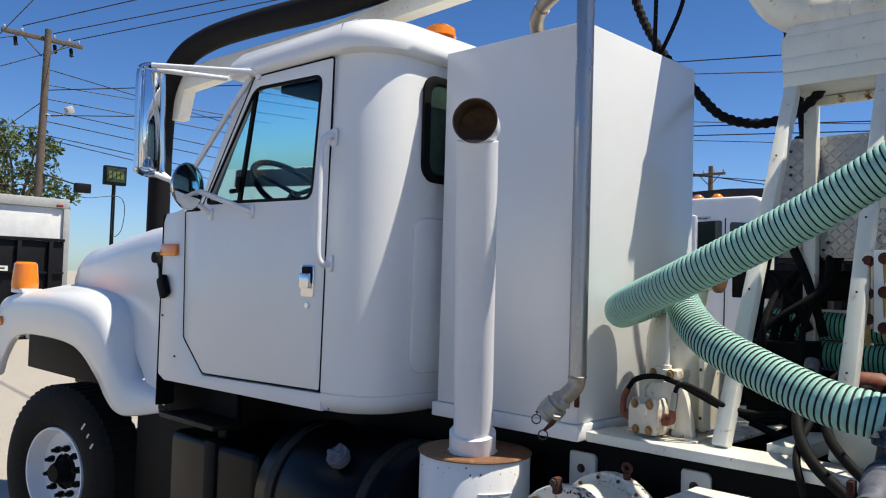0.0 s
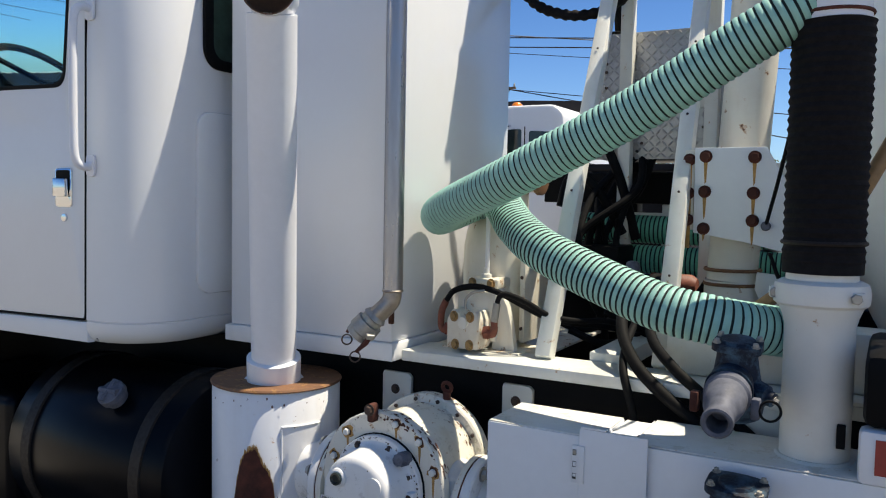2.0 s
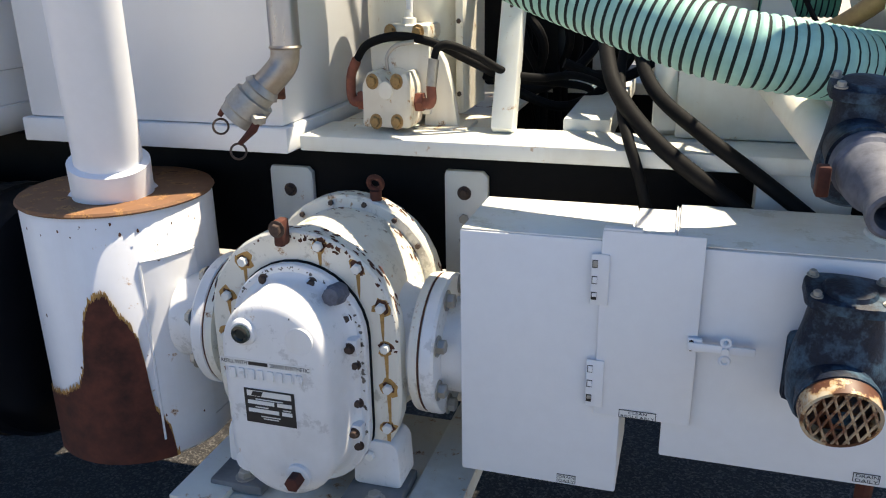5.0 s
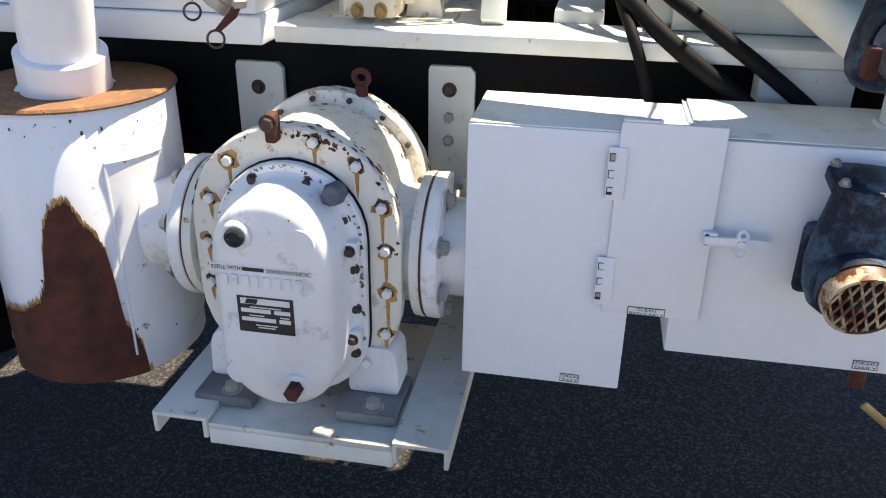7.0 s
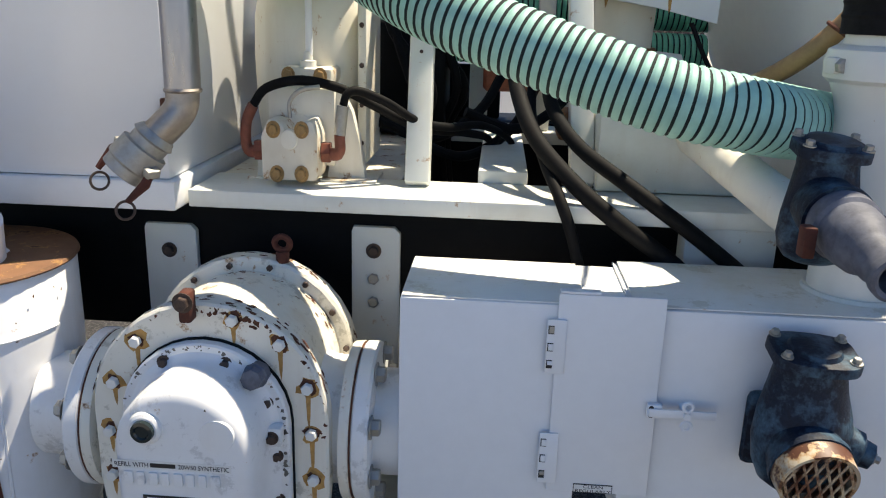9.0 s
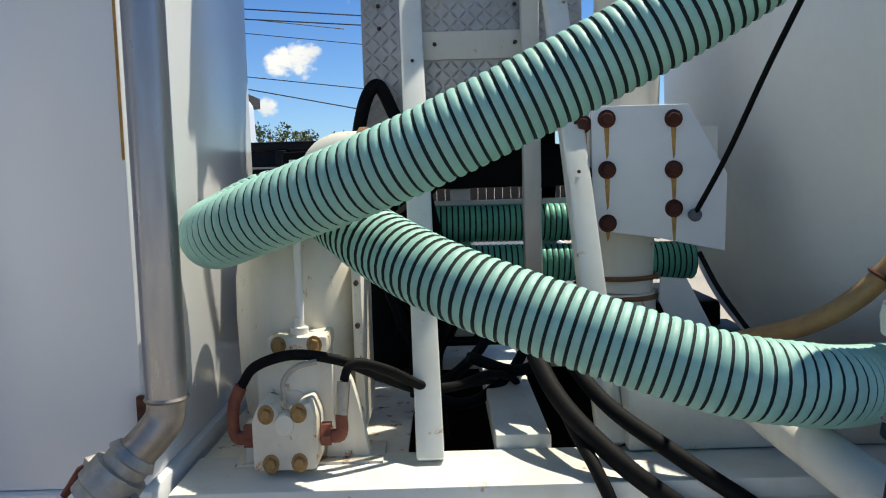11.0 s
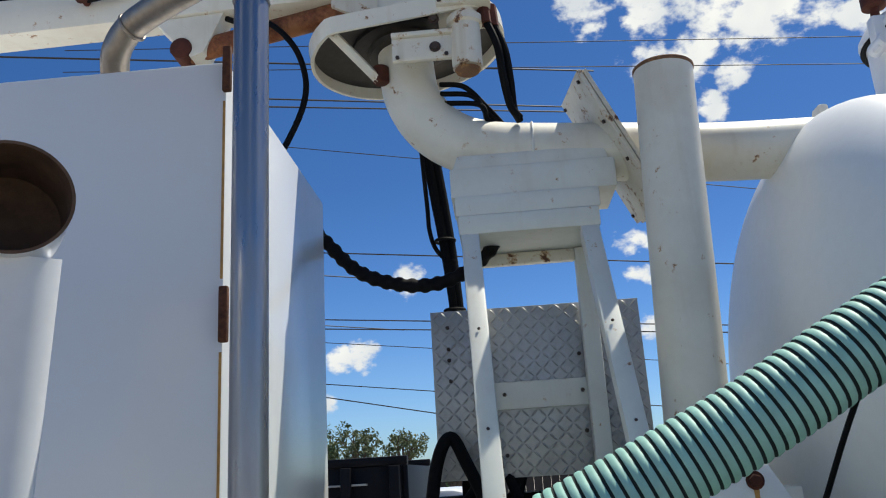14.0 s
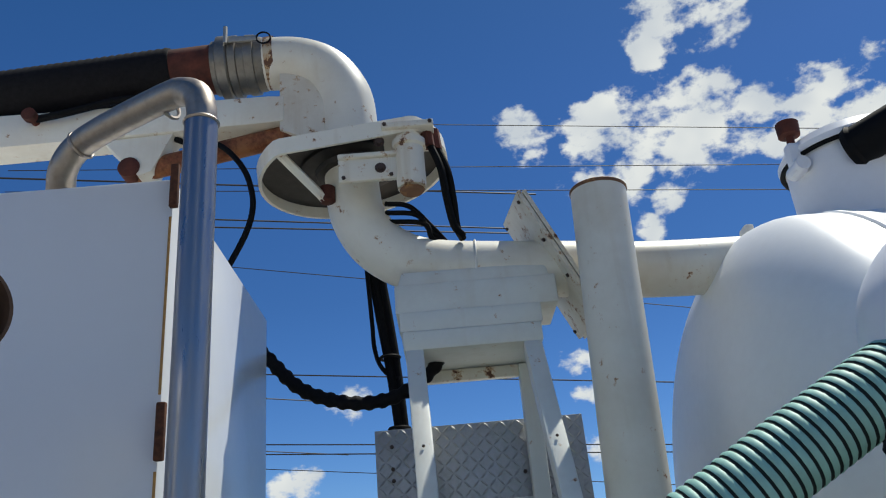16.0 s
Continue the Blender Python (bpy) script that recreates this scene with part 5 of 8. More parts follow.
def cab():
    t = thing("truck_cab", (-1.6, 1.1, 1.235), "white conventional truck cab with its door closed", "truck cab")
    # rear shell with the rounded corners
    bm = bm_new()
    rows = []
    for z, o in ((1.245, 0.035), (1.262, 0.012), (1.29, 0.0), (1.315, 0.0), (1.318, 0.004), (1.322, 0.0), (2.2, 0.0), (2.60, 0.012), (2.67, 0.02)):
        rows.append([(x, y, z) for x, y in back_plan(o)])
    skin(bm, rows)
    part("rear_shell", bm, WHITE, t)
    # back window with its rubber
    bm = bm_new()
    prism(bm, rounded(0.36, 1.84, 2.165, 2.60, 0.07), lambda u, v, w: (-0.834 + w, u, v), 0.012, 0.004, [rounded(0.40, 1.80, 2.2, 2.565, 0.05)])
    part("window_rubber", bm, RUBBER, t)
    bm = bm_new()
    prism(bm, rounded(0.395, 1.805, 2.195, 2.57, 0.05), lambda u, v, w: (-0.832 + w, u, v), 0.006)
    part("back_window", bm, TREE_TINT_GLASS, t, "dark dusty back window, coloured green for reflected trees")
    bm = bm_new()
    prism(bm, rounded(0.33, 0.80, 1.4, 2.02, 0.06), lambda u, v, w: (-0.834 + w, u, v), 0.012, 0.008)
    part("back_swage", bm, WHITE, t)
    # sill under the door and cowl in front of it
    bm = bm_new()
    prism(bm, [(-1.0855, 1.245), (-2.36, 1.232), (-2.425, 1.26), (-2.425, 2.03), (-2.40, 2.07), (-2.212, 2.082), (-2.182, 1.455), (-1.99, 1.294), (-1.0855, 1.314)], xz(0.125), 0.03, 0.006)
    part("cowl_side", bm, WHITE, t)
    bm = bm_new()
    skin(bm, [[(-2.425, 0.13, 2.06), (-2.425, 2.07, 2.06)], [(-2.30, 0.13, 2.095), (-2.30, 2.07, 2.095)], [(-2.10, 0.13, 2.10), (-2.10, 2.07, 2.10)]])
    part("cowl_top", bm, WHITE, t)
    bm = bm_new()
    prism(bm, [(-2.03, 2.09), (-2.10, 2.09), (-1.70, 2.70), (-1.60, 2.70), (-1.645, 2.665)], xz(0.14), 0.042, 0.006)
    part("windshield_pillar", bm, WHITE, t)
    bm = bm_new()
    prism(bm, [(-2.03, 2.09), (-2.10, 2.09), (-1.70, 2.70), (-1.60, 2.70), (-1.645, 2.665)], xz(2.10), 0.042, 0.006)
    part("windshield_pillar", bm, WHITE, t)
    bm = bm_new()
    skin(bm, [[(-2.09, 0.14, 2.10), (-2.09, 2.06, 2.10)], [(-1.70, 0.14, 2.69), (-1.70, 2.06, 2.69)]])
    part("windshield", bm, GLASS, t)
    # door, window glass and vent
    bm = bm_new()
    prism(bm, DOOR, xz(0.122), 0.028, 0.004, [WINDOW])
    door = part("door", bm, WHITE, t)
    rim = [(u, 0.0955, v) for u, v in DOOR]
    part("door_seam", tube(bm_new(), rim + rim[:1], 0.0045, 6), RUBBER, door, "dark rubber door seam")
    part("hood_seam", box(bm_new(), -2.4325, -2.4255, 0.094, 0.19, 1.10, 2.066, 0.0), RUBBER, t)
    bm = bm_new()
    prism(bm, smooth_loop([(-2.028, 2.098), (-1.184, 2.083), (-1.138, 2.592), (-1.632, 2.607)], 0.055), xz(0.099), 0.007, 0.002, [smooth_loop([(-2.006, 2.112), (-1.198, 2.097), (-1.153, 2.578), (-1.624, 2.593)], 0.05)])
    part("window_seal", bm, RUBBER, door)
    bm = bm_new()
    prism(bm, [(-2.01, 2.10), (-1.19, 2.09), (-1.15, 2.59), (-1.63, 2.60)], xz(0.118), 0.004)
    part("window_glass", bm, GLASS, door).visible_shadow = False
    bm = bm_new()
    prism(bm, [(-1.755, 2.10), (-1.728, 2.10), (-1.622, 2.60), (-1.645, 2.60)], xz(0.112), 0.012)
    part("vent_bar", bm, RUBBER, door)
    bm = bm_new()
    box(bm, -1.748, -1.715, 0.085, 0.098, 2.14, 2.215, 0.004)
    rod(bm, (-1.79, 0.09, 2.15), (-1.76, 0.09, 2.15), 0.011, segs=10)
    part("vent_catch", bm, RUBBER, door)
    # latch
    bm = bm_new()
    prism(bm, rounded(-1.232, -1.148, 1.69, 1.818, 0.012), xz(0.0935), 0.006, 0.002)
    latch = part("latch_plate", bm, CHROME, door)
    bm = bm_new()
    prism(bm, rounded(-1.224, -1.156, 1.742, 1.812, 0.008), xz(0.0876), 0.002)
    part("latch_pocket", bm, RUBBER, latch)
    part("latch_paddle", box(bm_new(), -1.222, -1.158, 0.068, 0.0855, 1.724, 1.785, 0.006), CHROME, latch)
    part("key_lock", lathe(bm_new(), (-1.19, 0.0938, 1.655), (0, -1, 0), [(0, 0.014), (0.006, 0.013), (0.007, 0.006)], 16), CHROME, door)
    # grab handle
    pts = spline([(-1.052, 0.094, 2.322), (-1.052, 0.06, 2.325), (-1.055, 0.035, 2.295), (-1.055, 0.03, 2.20), (-1.055, 0.03, 1.95), (-1.055, 0.035, 1.85), (-1.052, 0.06, 1.822), (-1.052, 0.094, 1.825)], 8)
    handle = part("grab_handle", tube(bm_new(), pts, 0.0135, 14), WHITE_PIPE, t)
    for z in (2.322, 1.825):
        bm = bm_new()
        prism(bm, rounded(-1.072, -1.032, z - 0.035, z + 0.035, 0.012), xz(0.0935), 0.008, 0.002)
        part("handle_foot", bm, WHITE_PIPE, handle)
    # roof
    bm = bm_new()
    rows = []
    for z, o, fx in ((2.655, 0.0, -1.70), (2.665, -0.018, -1.74), (2.695, -0.024, -1.76), (2.74, -0.012, -1.76), (2.79, 0.03, -1.73), (2.825, 0.10, -1.66), (2.845, 0.22, -1.55), (2.855, 0.45, -1.4)):
        p = back_plan(o, r=0.2)
        loop = [(fx - 0.06, 0.095 + o)] + [(x, y) for x, y in p] + [(fx - 0.06, 2.105 - o), (fx - 0.10, 1.95), (fx - 0.11, 1.1), (fx - 0.10, 0.25)]
        rows.append([(x, y, z) for x, y in loop])
    vs = skin(bm, rows, closed=True)
    bm.faces.new(vs[-1])
    bm.faces.new(vs[0])
    roof = part("roof", bm, WHITE, t, sharp=50)
    bm = bm_new()
    lathe(bm, (-1.0, 0.62, 2.84), (0, 0, 1), [(0, 0.07), (0.035, 0.065), (0.05, 0.04), (0.052, 0.0)], 24)
    part("roof_marker", bm, ORANGE, roof, "amber roof marker lamp")
    # far side, floor, seat, wheel
    bm = bm_new()
    prism(bm, [(-1.0855, 1.245), (-2.42, 1.232), (-2.42, 2.07), (-2.06, 2.075), (-1.635, 2.655), (-1.0855, 2.648)], xz(2.105), 0.03, 0.0, [WINDOW])
    part("far_side", bm, WHITE, t)
    bm = bm_new()
    prism(bm, [(-2.0, 2.10), (-1.19, 2.09), (-1.15, 2.59), (-1.63, 2.60)], xz(2.09), 0.004)
    part("far_window", bm, GLASS, t).visible_shadow = False
    part("cab_floor", box(bm_new(), -2.41, -0.96, 0.20, 2.0, 1.27, 1.33, 0.004), BLACK, t)
    part("dashboard", box(bm_new(), -2.30, -1.86, 0.16, 2.04, 1.9, 2.12, 0.05, seg=4), RUBBER, t)
    part("headliner", box(bm_new(), -1.62, -0.98, 0.22, 1.98, 2.60, 2.64, 0.01), BLACK, t)
    part("seat_back", box(bm_new(), -1.10, -0.94, 0.3, 1.9, 1.55, 2.12, 0.05, seg=4), RUBBER, t)
    part("inner_panel", box(bm_new(), -2.38, -1.09, 0.126, 0.134, 1.26, 2.08, 0.002), RUBBER, t)
    tilt = Vector((0.62, 0.0, 0.78))
    wheel = part("steering_wheel", ring(bm_new(), (-2.0, 0.60, 2.2), tilt, 0.215, 0.015, 44, 10), RUBBER, t)
    bm = bm_new()
    for a in (20, 140, 260):
        d, u, v = axes(tilt)
        rod(bm, (-2.0, 0.60, 2.2), Vector((-2.0, 0.60, 2.2)) + (u * math.cos(radians(a)) + v * math.sin(radians(a))) * 0.21, 0.011, segs=8)
    part("spoke", bm, RUBBER, wheel)
    part("steering_column", rod(bm_new(), (-2.0, 0.60, 2.2), (-2.25, 0.60, 1.9), 0.03, segs=14), RUBBER, t)
    # marker lamp on the cowl
    part("side_marker", box(bm_new(), -2.415, -2.255, 0.074, 0.094, 1.855, 1.915, 0.008), ORANGE, t, "amber side marker lamp")
    for z, x in ((1.555, -2.39), (1.36, -2.25)):
        piece("screw", BOLT_SMALL, turned((x, 0.095, z), (0, -1, 0)), t)
    return t


cab()


def mirrors():
    t = thing("west_coast_mirror", (-2.1, -0.08, 2.0), "tall chrome-framed truck mirror on tubular arms", "mirror")
    loop = spline([(-2.05, -0.24, 2.24), (-2.05, -0.245, 2.45), (-2.05, -0.245, 2.66), (-2.05, -0.225, 2.705), (-2.05, -0.17, 2.715), (-2.05, -0.135, 2.69), (-2.05, -0.125, 2.45), (-2.05, -0.115, 2.26), (-2.05, -0.13, 2.225), (-2.05, -0.19, 2.215), (-2.05, -0.23, 2.225), (-2.05, -0.24, 2.24)], 6)
    part("mirror_frame", tube(bm_new(), loop, 0.013, 10), CHROME, t)
    part("mirror_back", box(bm_new(), -2.075, -2.05, -0.225, -0.135, 2.235, 2.695, 0.012), CHROME, t)
    part("mirror_glass", box(bm_new(), -2.049, -2.044, -0.218, -0.142, 2.245, 2.685, 0.001), MIRROR, t)
    for a, b in (((-2.05, -0.19, 2.715), (-1.60, 0.094, 2.67)), ((-2.05, -0.16, 2.70), (-1.86, 0.094, 2.68)), ((-2.0, -0.02, 2.2), (-1.66, 0.09, 2.66)), ((-2.05, -0.15, 2.22), (-1.615, 0.09, 2.05)), ((-2.05, -0.12, 2.23), (-1.96, 0.09, 2.05))):
        part("arm", rod(bm_new(), a, b, 0.0125, segs=12), WHITE_PIPE, t)
    for x, z in ((-1.60, 2.665), (-1.615, 2.05), (-1.96, 2.05)):
        bm = bm_new()
        prism(bm, rounded(x - 0.018, x + 0.018, z - 0.03, z + 0.03, 0.012), xz(0.0935), 0.01, 0.002)
        part("foot", bm, WHITE_PIPE, t)
    r = thing("convex_mirror", (-2.0, -0.02, 2.06), "round chrome convex mirror on the lower arm", "mirror")
    d = Vector((0.93, 0.36, 0.0)).normalized()
    c = Vector((-1.835, -0.1, 2.156))
    part("shell", lathe(bm_new(), c - d * 0.05, d, [(0, 0.02), (0.01, 0.06), (0.03, 0.09), (0.045, 0.102), (0.05, 0.105), (0.056, 0.102)], 36), CHROME, r)
    part("glass", lathe(bm_new(), c, d, [(0.0, 0.1), (0.006, 0.097), (0.014, 0.075), (0.02, 0.04), (0.022, 0.0)], 36), MIRROR, r)
    return t


MIRROR = metal("mirror_silver", (0.86, 0.87, 0.87), 0.02, spots=0.0)
mirrors()


def hood():
    t = thing("truck_hood", (-3.2, 1.1, 1.1), "white tilting hood with a flared front fender", "hood")
    bm = bm_new()
    rows = []
    for x, zt, ys in ((-2.432, 2.065, 0.155), (-2.6, 2.06, 0.18), (-3.0, 2.04, 0.235), (-3.4, 2.01, 0.30), (-3.9, 1.955, 0.355), (-4.2, 1.93, 0.39), (-4.36, 1.87, 0.42), (-4.44, 1.77, 0.46)):
        low = 1.09 if x > -2.9 else 1.36
        h = []
        for yy, zz in ((ys - 0.01, low), (ys, 1.5), (ys + 0.012, zt - 0.16), (ys + 0.035, zt - 0.075), (ys + 0.09, zt - 0.02), (ys + 0.2, zt + 0.008), (0.8, zt + 0.03), (1.1, zt + 0.035)):
            h.append((x, yy, zz))
        h += [(x, 2.2 - yy, zz) for _, yy, zz in reversed(h[:-1])]
        rows.append(h)
    vs = skin(bm, rows)
    bm.faces.new(vs[-1])
    part("shell", bm, WHITE, t, sharp=60)
    # the flared fender: lip, bulging side, crest, and the fillet into the hood
    lip = spline([(-4.78, 0, 1.0), (-4.66, 0, 1.16), (-4.40, 0, 1.318), (-3.886, 0, 1.344), (-3.427, 0, 1.307), (-3.126, 0, 1.166), (-2.99, 0, 1.06), (-2.87, 0, 0.995), (-2.707, 0, 1.005), (-2.47, 0, 1.05)], 6)
    crest = spline([(-5.02, 0, 1.25), (-4.93, 0, 1.50), (-4.64, 0, 1.60), (-3.909, 0, 1.632), (-3.457, 0, 1.615), (-3.19, 0, 1.575), (-3.03, 0, 1.47), (-2.93, 0, 1.31), (-2.78, 0, 1.19), (-2.47, 0, 1.16)], 6)
    for side in (0, 1):
        bm = bm_new()
        rows = []
        for i, (lo, hi) in enumerate(zip(lip, crest)):
            tail = max(0.0, min(1.0, (lo.x + 3.05) / 0.55))
            tail = tail * tail * (3 - 2 * tail)
            out = 0.075 + 0.055 * tail
            row = []
            for y, f, up in ((out + 0.06, 0.0, 0.02), (out + 0.018, 0.0, -0.004), (out + 0.004, 0.02, 0.0), (out, 0.3, 0.0), (out + 0.002, 0.62, 0.0), (out + 0.016, 0.82, 0.0), (out + 0.05, 0.95, 0.0), (out + 0.11, 1.0, 0.004), (out + 0.21, 1.0, 0.016), (0.44, 1.0, 0.05)):
                q = lo.lerp(hi, f)
                yy = min(y, 0.44) if tail < 0.05 else min(y, 0.44 - 0.24 * tail)
                row.append((q.x, yy if side == 0 else 2.2 - yy, q.z + up))
            rows.append(row)
        skin(bm, rows)
        part("fender", bm, WHITE, t, sharp=70)
    lamp = part("turn_lamp", lathe(bm_new(), (-4.56, 0.17, 1.632), (0, 0, 1), [(0, 0.085), (0.03, 0.088), (0.17, 0.075), (0.185, 0.06), (0.187, 0.0)], 28), ORANGE, t, "amber turn lamp on the fender")
    part("lamp_base", box(bm_new(), -4.66, -4.44, 0.11, 0.25, 1.60, 1.631, 0.01), WHITE_PIPE, lamp)
    part("fender_marker", lathe(bm_new(), (-4.70, 0.078, 1.40), (-0.2, -1, 0), [(0, 0.035), (0.012, 0.032), (0.018, 0.0)], 20), ORANGE, t, "small amber fender lamp")
    bm = bm_new()
    tube(bm, spline([(-2.60, 0.16, 1.845), (-2.5, 0.13, 1.79), (-2.38, 0.075, 1.72), (-2.345, 0.07, 1.70)], 5), [0.016] * 16, 8)
    rod(bm, (-2.61, 0.19, 1.85), (-2.61, 0.14, 1.85), 0.03, segs=12)
    box(bm, -0.035, 0.035, -0.018, 0.018, -0.06, 0.05, 0.012, Matrix.Translation((-2.365, 0.075, 1.705)) @ Euler((0, radians(-28), 0)).to_matrix().to_4x4())
    part("hood_strap", bm, RUBBER, t, "black rubber hood latch")
    return t


hood()


NUT = mesh_of("lug_nut", lathe(bmesh.new(), (0, 0, 0), (0, 0, 1), [(0, 0.02), (0.03, 0.02), (0.034, 0.012), (0.055, 0.012)], 6), BLACK)


def front_axle():
    t = thing("front_axle", (-4.0, 1.1, 0.0), "dark front axle with a steered white-rimmed wheel", "axle")
    part("beam", box(bm_new(), -3.76, -3.60, 0.42, 1.85, 0.46, 0.60, 0.03), BLACK, t)
    # two black panels added for the shade in the wheel well and below the hood
    part("dark_panel", box(bm_new(), -5.3, -3.35, 0.47, 0.49, 1.0, 1.40, 0.01), BLACK, t)
    part("gap_panel", box(bm_new(), -3.05, -2.0, 0.30, 0.33, 0.16, 1.24, 0.01), BLACK, t)
    part("spring", box(bm_new(), -4.5, -3.4, 0.60, 0.68, 0.62, 0.72, 0.02), BLACK, t)
    x, y = -3.68, 0.055
    c = Vector((x, y, 0.53))
    turn = Matrix.Translation((x, y + 0.15, 0)) @ Matrix.Rotation(radians(13), 4, "Z") @ Matrix.Translation((-x, -y - 0.15, 0))

    def steered(bm):
        bmesh.ops.transform(bm, matrix=turn, verts=bm.verts)
        return bm
    wheel = part("wheel", steered(lathe(bm_new(), c, (0, 1, 0), [(0.03, 0.278), (0.012, 0.30), (0.0, 0.36), (0.002, 0.42), (0.018, 0.485), (0.035, 0.51), (0.05, 0.525), (0.25, 0.525), (0.28, 0.48), (0.29, 0.4), (0.28, 0.3)], 64, close=False)), TYRE, t)
    bm = bm_new()
    for k in range(60):
        a = 2 * math.pi * k / 60
        m = Matrix.Translation((x + 0.522 * math.cos(a), y + 0.15, 0.53 + 0.522 * math.sin(a))) @ Euler((0, -a, 0)).to_matrix().to_4x4()
        box(bm, -0.006, 0.012, -0.10, 0.10, -0.014, 0.014, 0, m)
    part("tread", steered(bm), TYRE, wheel)
    part("rim", steered(lathe(bm_new(), c, (0, 1, 0), [(0.026, 0.279), (0.014, 0.276), (0.014, 0.266), (0.04, 0.255), (0.115, 0.245), (0.135, 0.215), (0.13, 0.17), (0.105, 0.15), (0.095, 0.11)], 56, close=False)), WHITE_PIPE, wheel, "white steel rim")
    part("hub", steered(lathe(bm_new(), c, (0, 1, 0), [(0.012, 0.0), (0.012, 0.05), (0.03, 0.062), (0.09, 0.075), (0.12, 0.11)], 28, close=False)), BLACK, wheel)
    for k in range(10):
        a = 2 * math.pi * k / 10 + 0.2
        piece("lug_nut", NUT, turn @ turned((x + 0.142 * math.cos(a), y + 0.103, 0.53 + 0.142 * math.sin(a)), (0, -1, 0)), wheel)
    # chalk marks on the sidewall
    for u, w in ((0.40, 0.05), (0.43, 0.03), (0.46, 0.04)):
        a = radians(48 - (u - 0.40) * 300)
        m = turn @ Matrix.Translation((x + 0.43 * math.cos(a), y + 0.0015, 0.53 + 0.43 * math.sin(a))) @ Euler((0, radians(40), 0)).to_matrix().to_4x4()
        part("chalk_mark", box(bm_new(), -0.006, 0.006, -0.001, 0.001, -w / 2, w / 2, 0, m), LABEL_WHITE, wheel)


front_axle()


def under_cab():
    t = thing("fuel_tank", (-1.1, 0.3, 0.55), "black steel fuel tank with a strap and a grey cap", "fuel tank")
    part("shell", lathe(bm_new(), (-1.46, 0.34, 0.84), (1, 0, 0), [(0, 0.26), (0.01, 0.29), (0.03, 0.302), (0.75, 0.302), (0.77, 0.29), (0.78, 0.26)], 44), TANK_BLACK, t)
    for x in (-1.36, -0.82):
        part("strap", lathe(bm_new(), (x, 0.34, 0.84), (1, 0, 0), [(0, 0.303), (0.003, 0.309), (0.047, 0.309), (0.05, 0.303)], 44), STRAP, t, "worn brown steel strap")
    n = Vector((0, -0.72, 0.69))
    cap = part("filler_cap", lathe(bm_new(), Vector((-0.97, 0.34, 0.86)) + n * 0.30, n, [(0, 0.036), (0.02, 0.036), (0.021, 0.046), (0.045, 0.046), (0.055, 0.03), (0.056, 0.0)], 20), CAST_GREY, t, "grey filler cap")
    for k in range(2):
        d = Vector((1, 0, 0)) if k else Vector((0, 0.69, 0.72))
        p = Vector((-0.97, 0.34, 0.86)) + n * 0.35
        part("cap_ear", rod(bm_new(), p - d * 0.04, p + d * 0.04, 0.012, segs=8), CAST_GREY, cap)
    b = thing("battery_box", (-2.0, 0.3, 0.45), "black steel battery box with a step", "battery box")
    part("case", box(bm_new(), -2.36, -1.58, 0.14, 0.55, 0.50, 0.985, 0.04, seg=4), TANK_BLACK, b)
    part("lid_rib", box(bm_new(), -2.0, -1.9, 0.125, 0.56, 0.52, 0.99, 0.015), BLACK, b)
    part("step_plate", box(bm_new(), -2.42, -1.9, 0.11, 0.30, 1.04, 1.065, 0.004), STRAP, b, "rusty step plate")
    part("step_bracket", box(bm_new(), -2.0, -1.93, 0.2, 0.5, 0.986, 1.039, 0.003), BLACK, b)
    part("lower_step", box(bm_new(), -2.4, -1.5, 0.06, 0.3, 0.42, 0.46, 0.006), BLACK, b)
    a = thing("air_tank", (-1.8, 0.8, 0.7), "black air tank under the cab", "air tank")
    part("cylinder", lathe(bm_new(), (-2.4, 0.85, 0.95), (1, 0, 0), [(0, 0.0), (0.02, 0.08), (0.06, 0.12), (0.9, 0.12), (0.94, 0.08), (0.96, 0.0)], 28), BLACK, a)
    part("hanger", box(bm_new(), -2.0, -1.95, 0.64, 0.86, 0.95, 1.1, 0.003), BLACK, a)


under_cab()
# one unseen black block, added to keep the space under the hood dark
solo("hood_filler", box(bm_new(), -3.6, -2.0, 0.68, 1.5, 0.75, 1.6, 0.06), BLACK, (-2.8, 1.1, 0.75), "plain black block filling the dark space under the hood", "engine")


# ---- stand, boom, tank and pipes behind the cabinet ----
def square_leg(a, b, w=0.048):
    """A square tube between two points, with softened edges."""
    bm = bm_new()
    a, b = Vector(a), Vector(b)
    h = (b - a).length
    d = (b - a).normalized()
    x = Vector((1, 0, 0))
    y = d.cross(x).normalized()
    x = y.cross(d).normalized()
    m = Matrix((x, y, d)).transposed().to_4x4()
    box(bm, -w / 2, w / 2, -w / 2, w / 2, 0, h, 0.005, Matrix.Translation(a) @ m)
    return bm


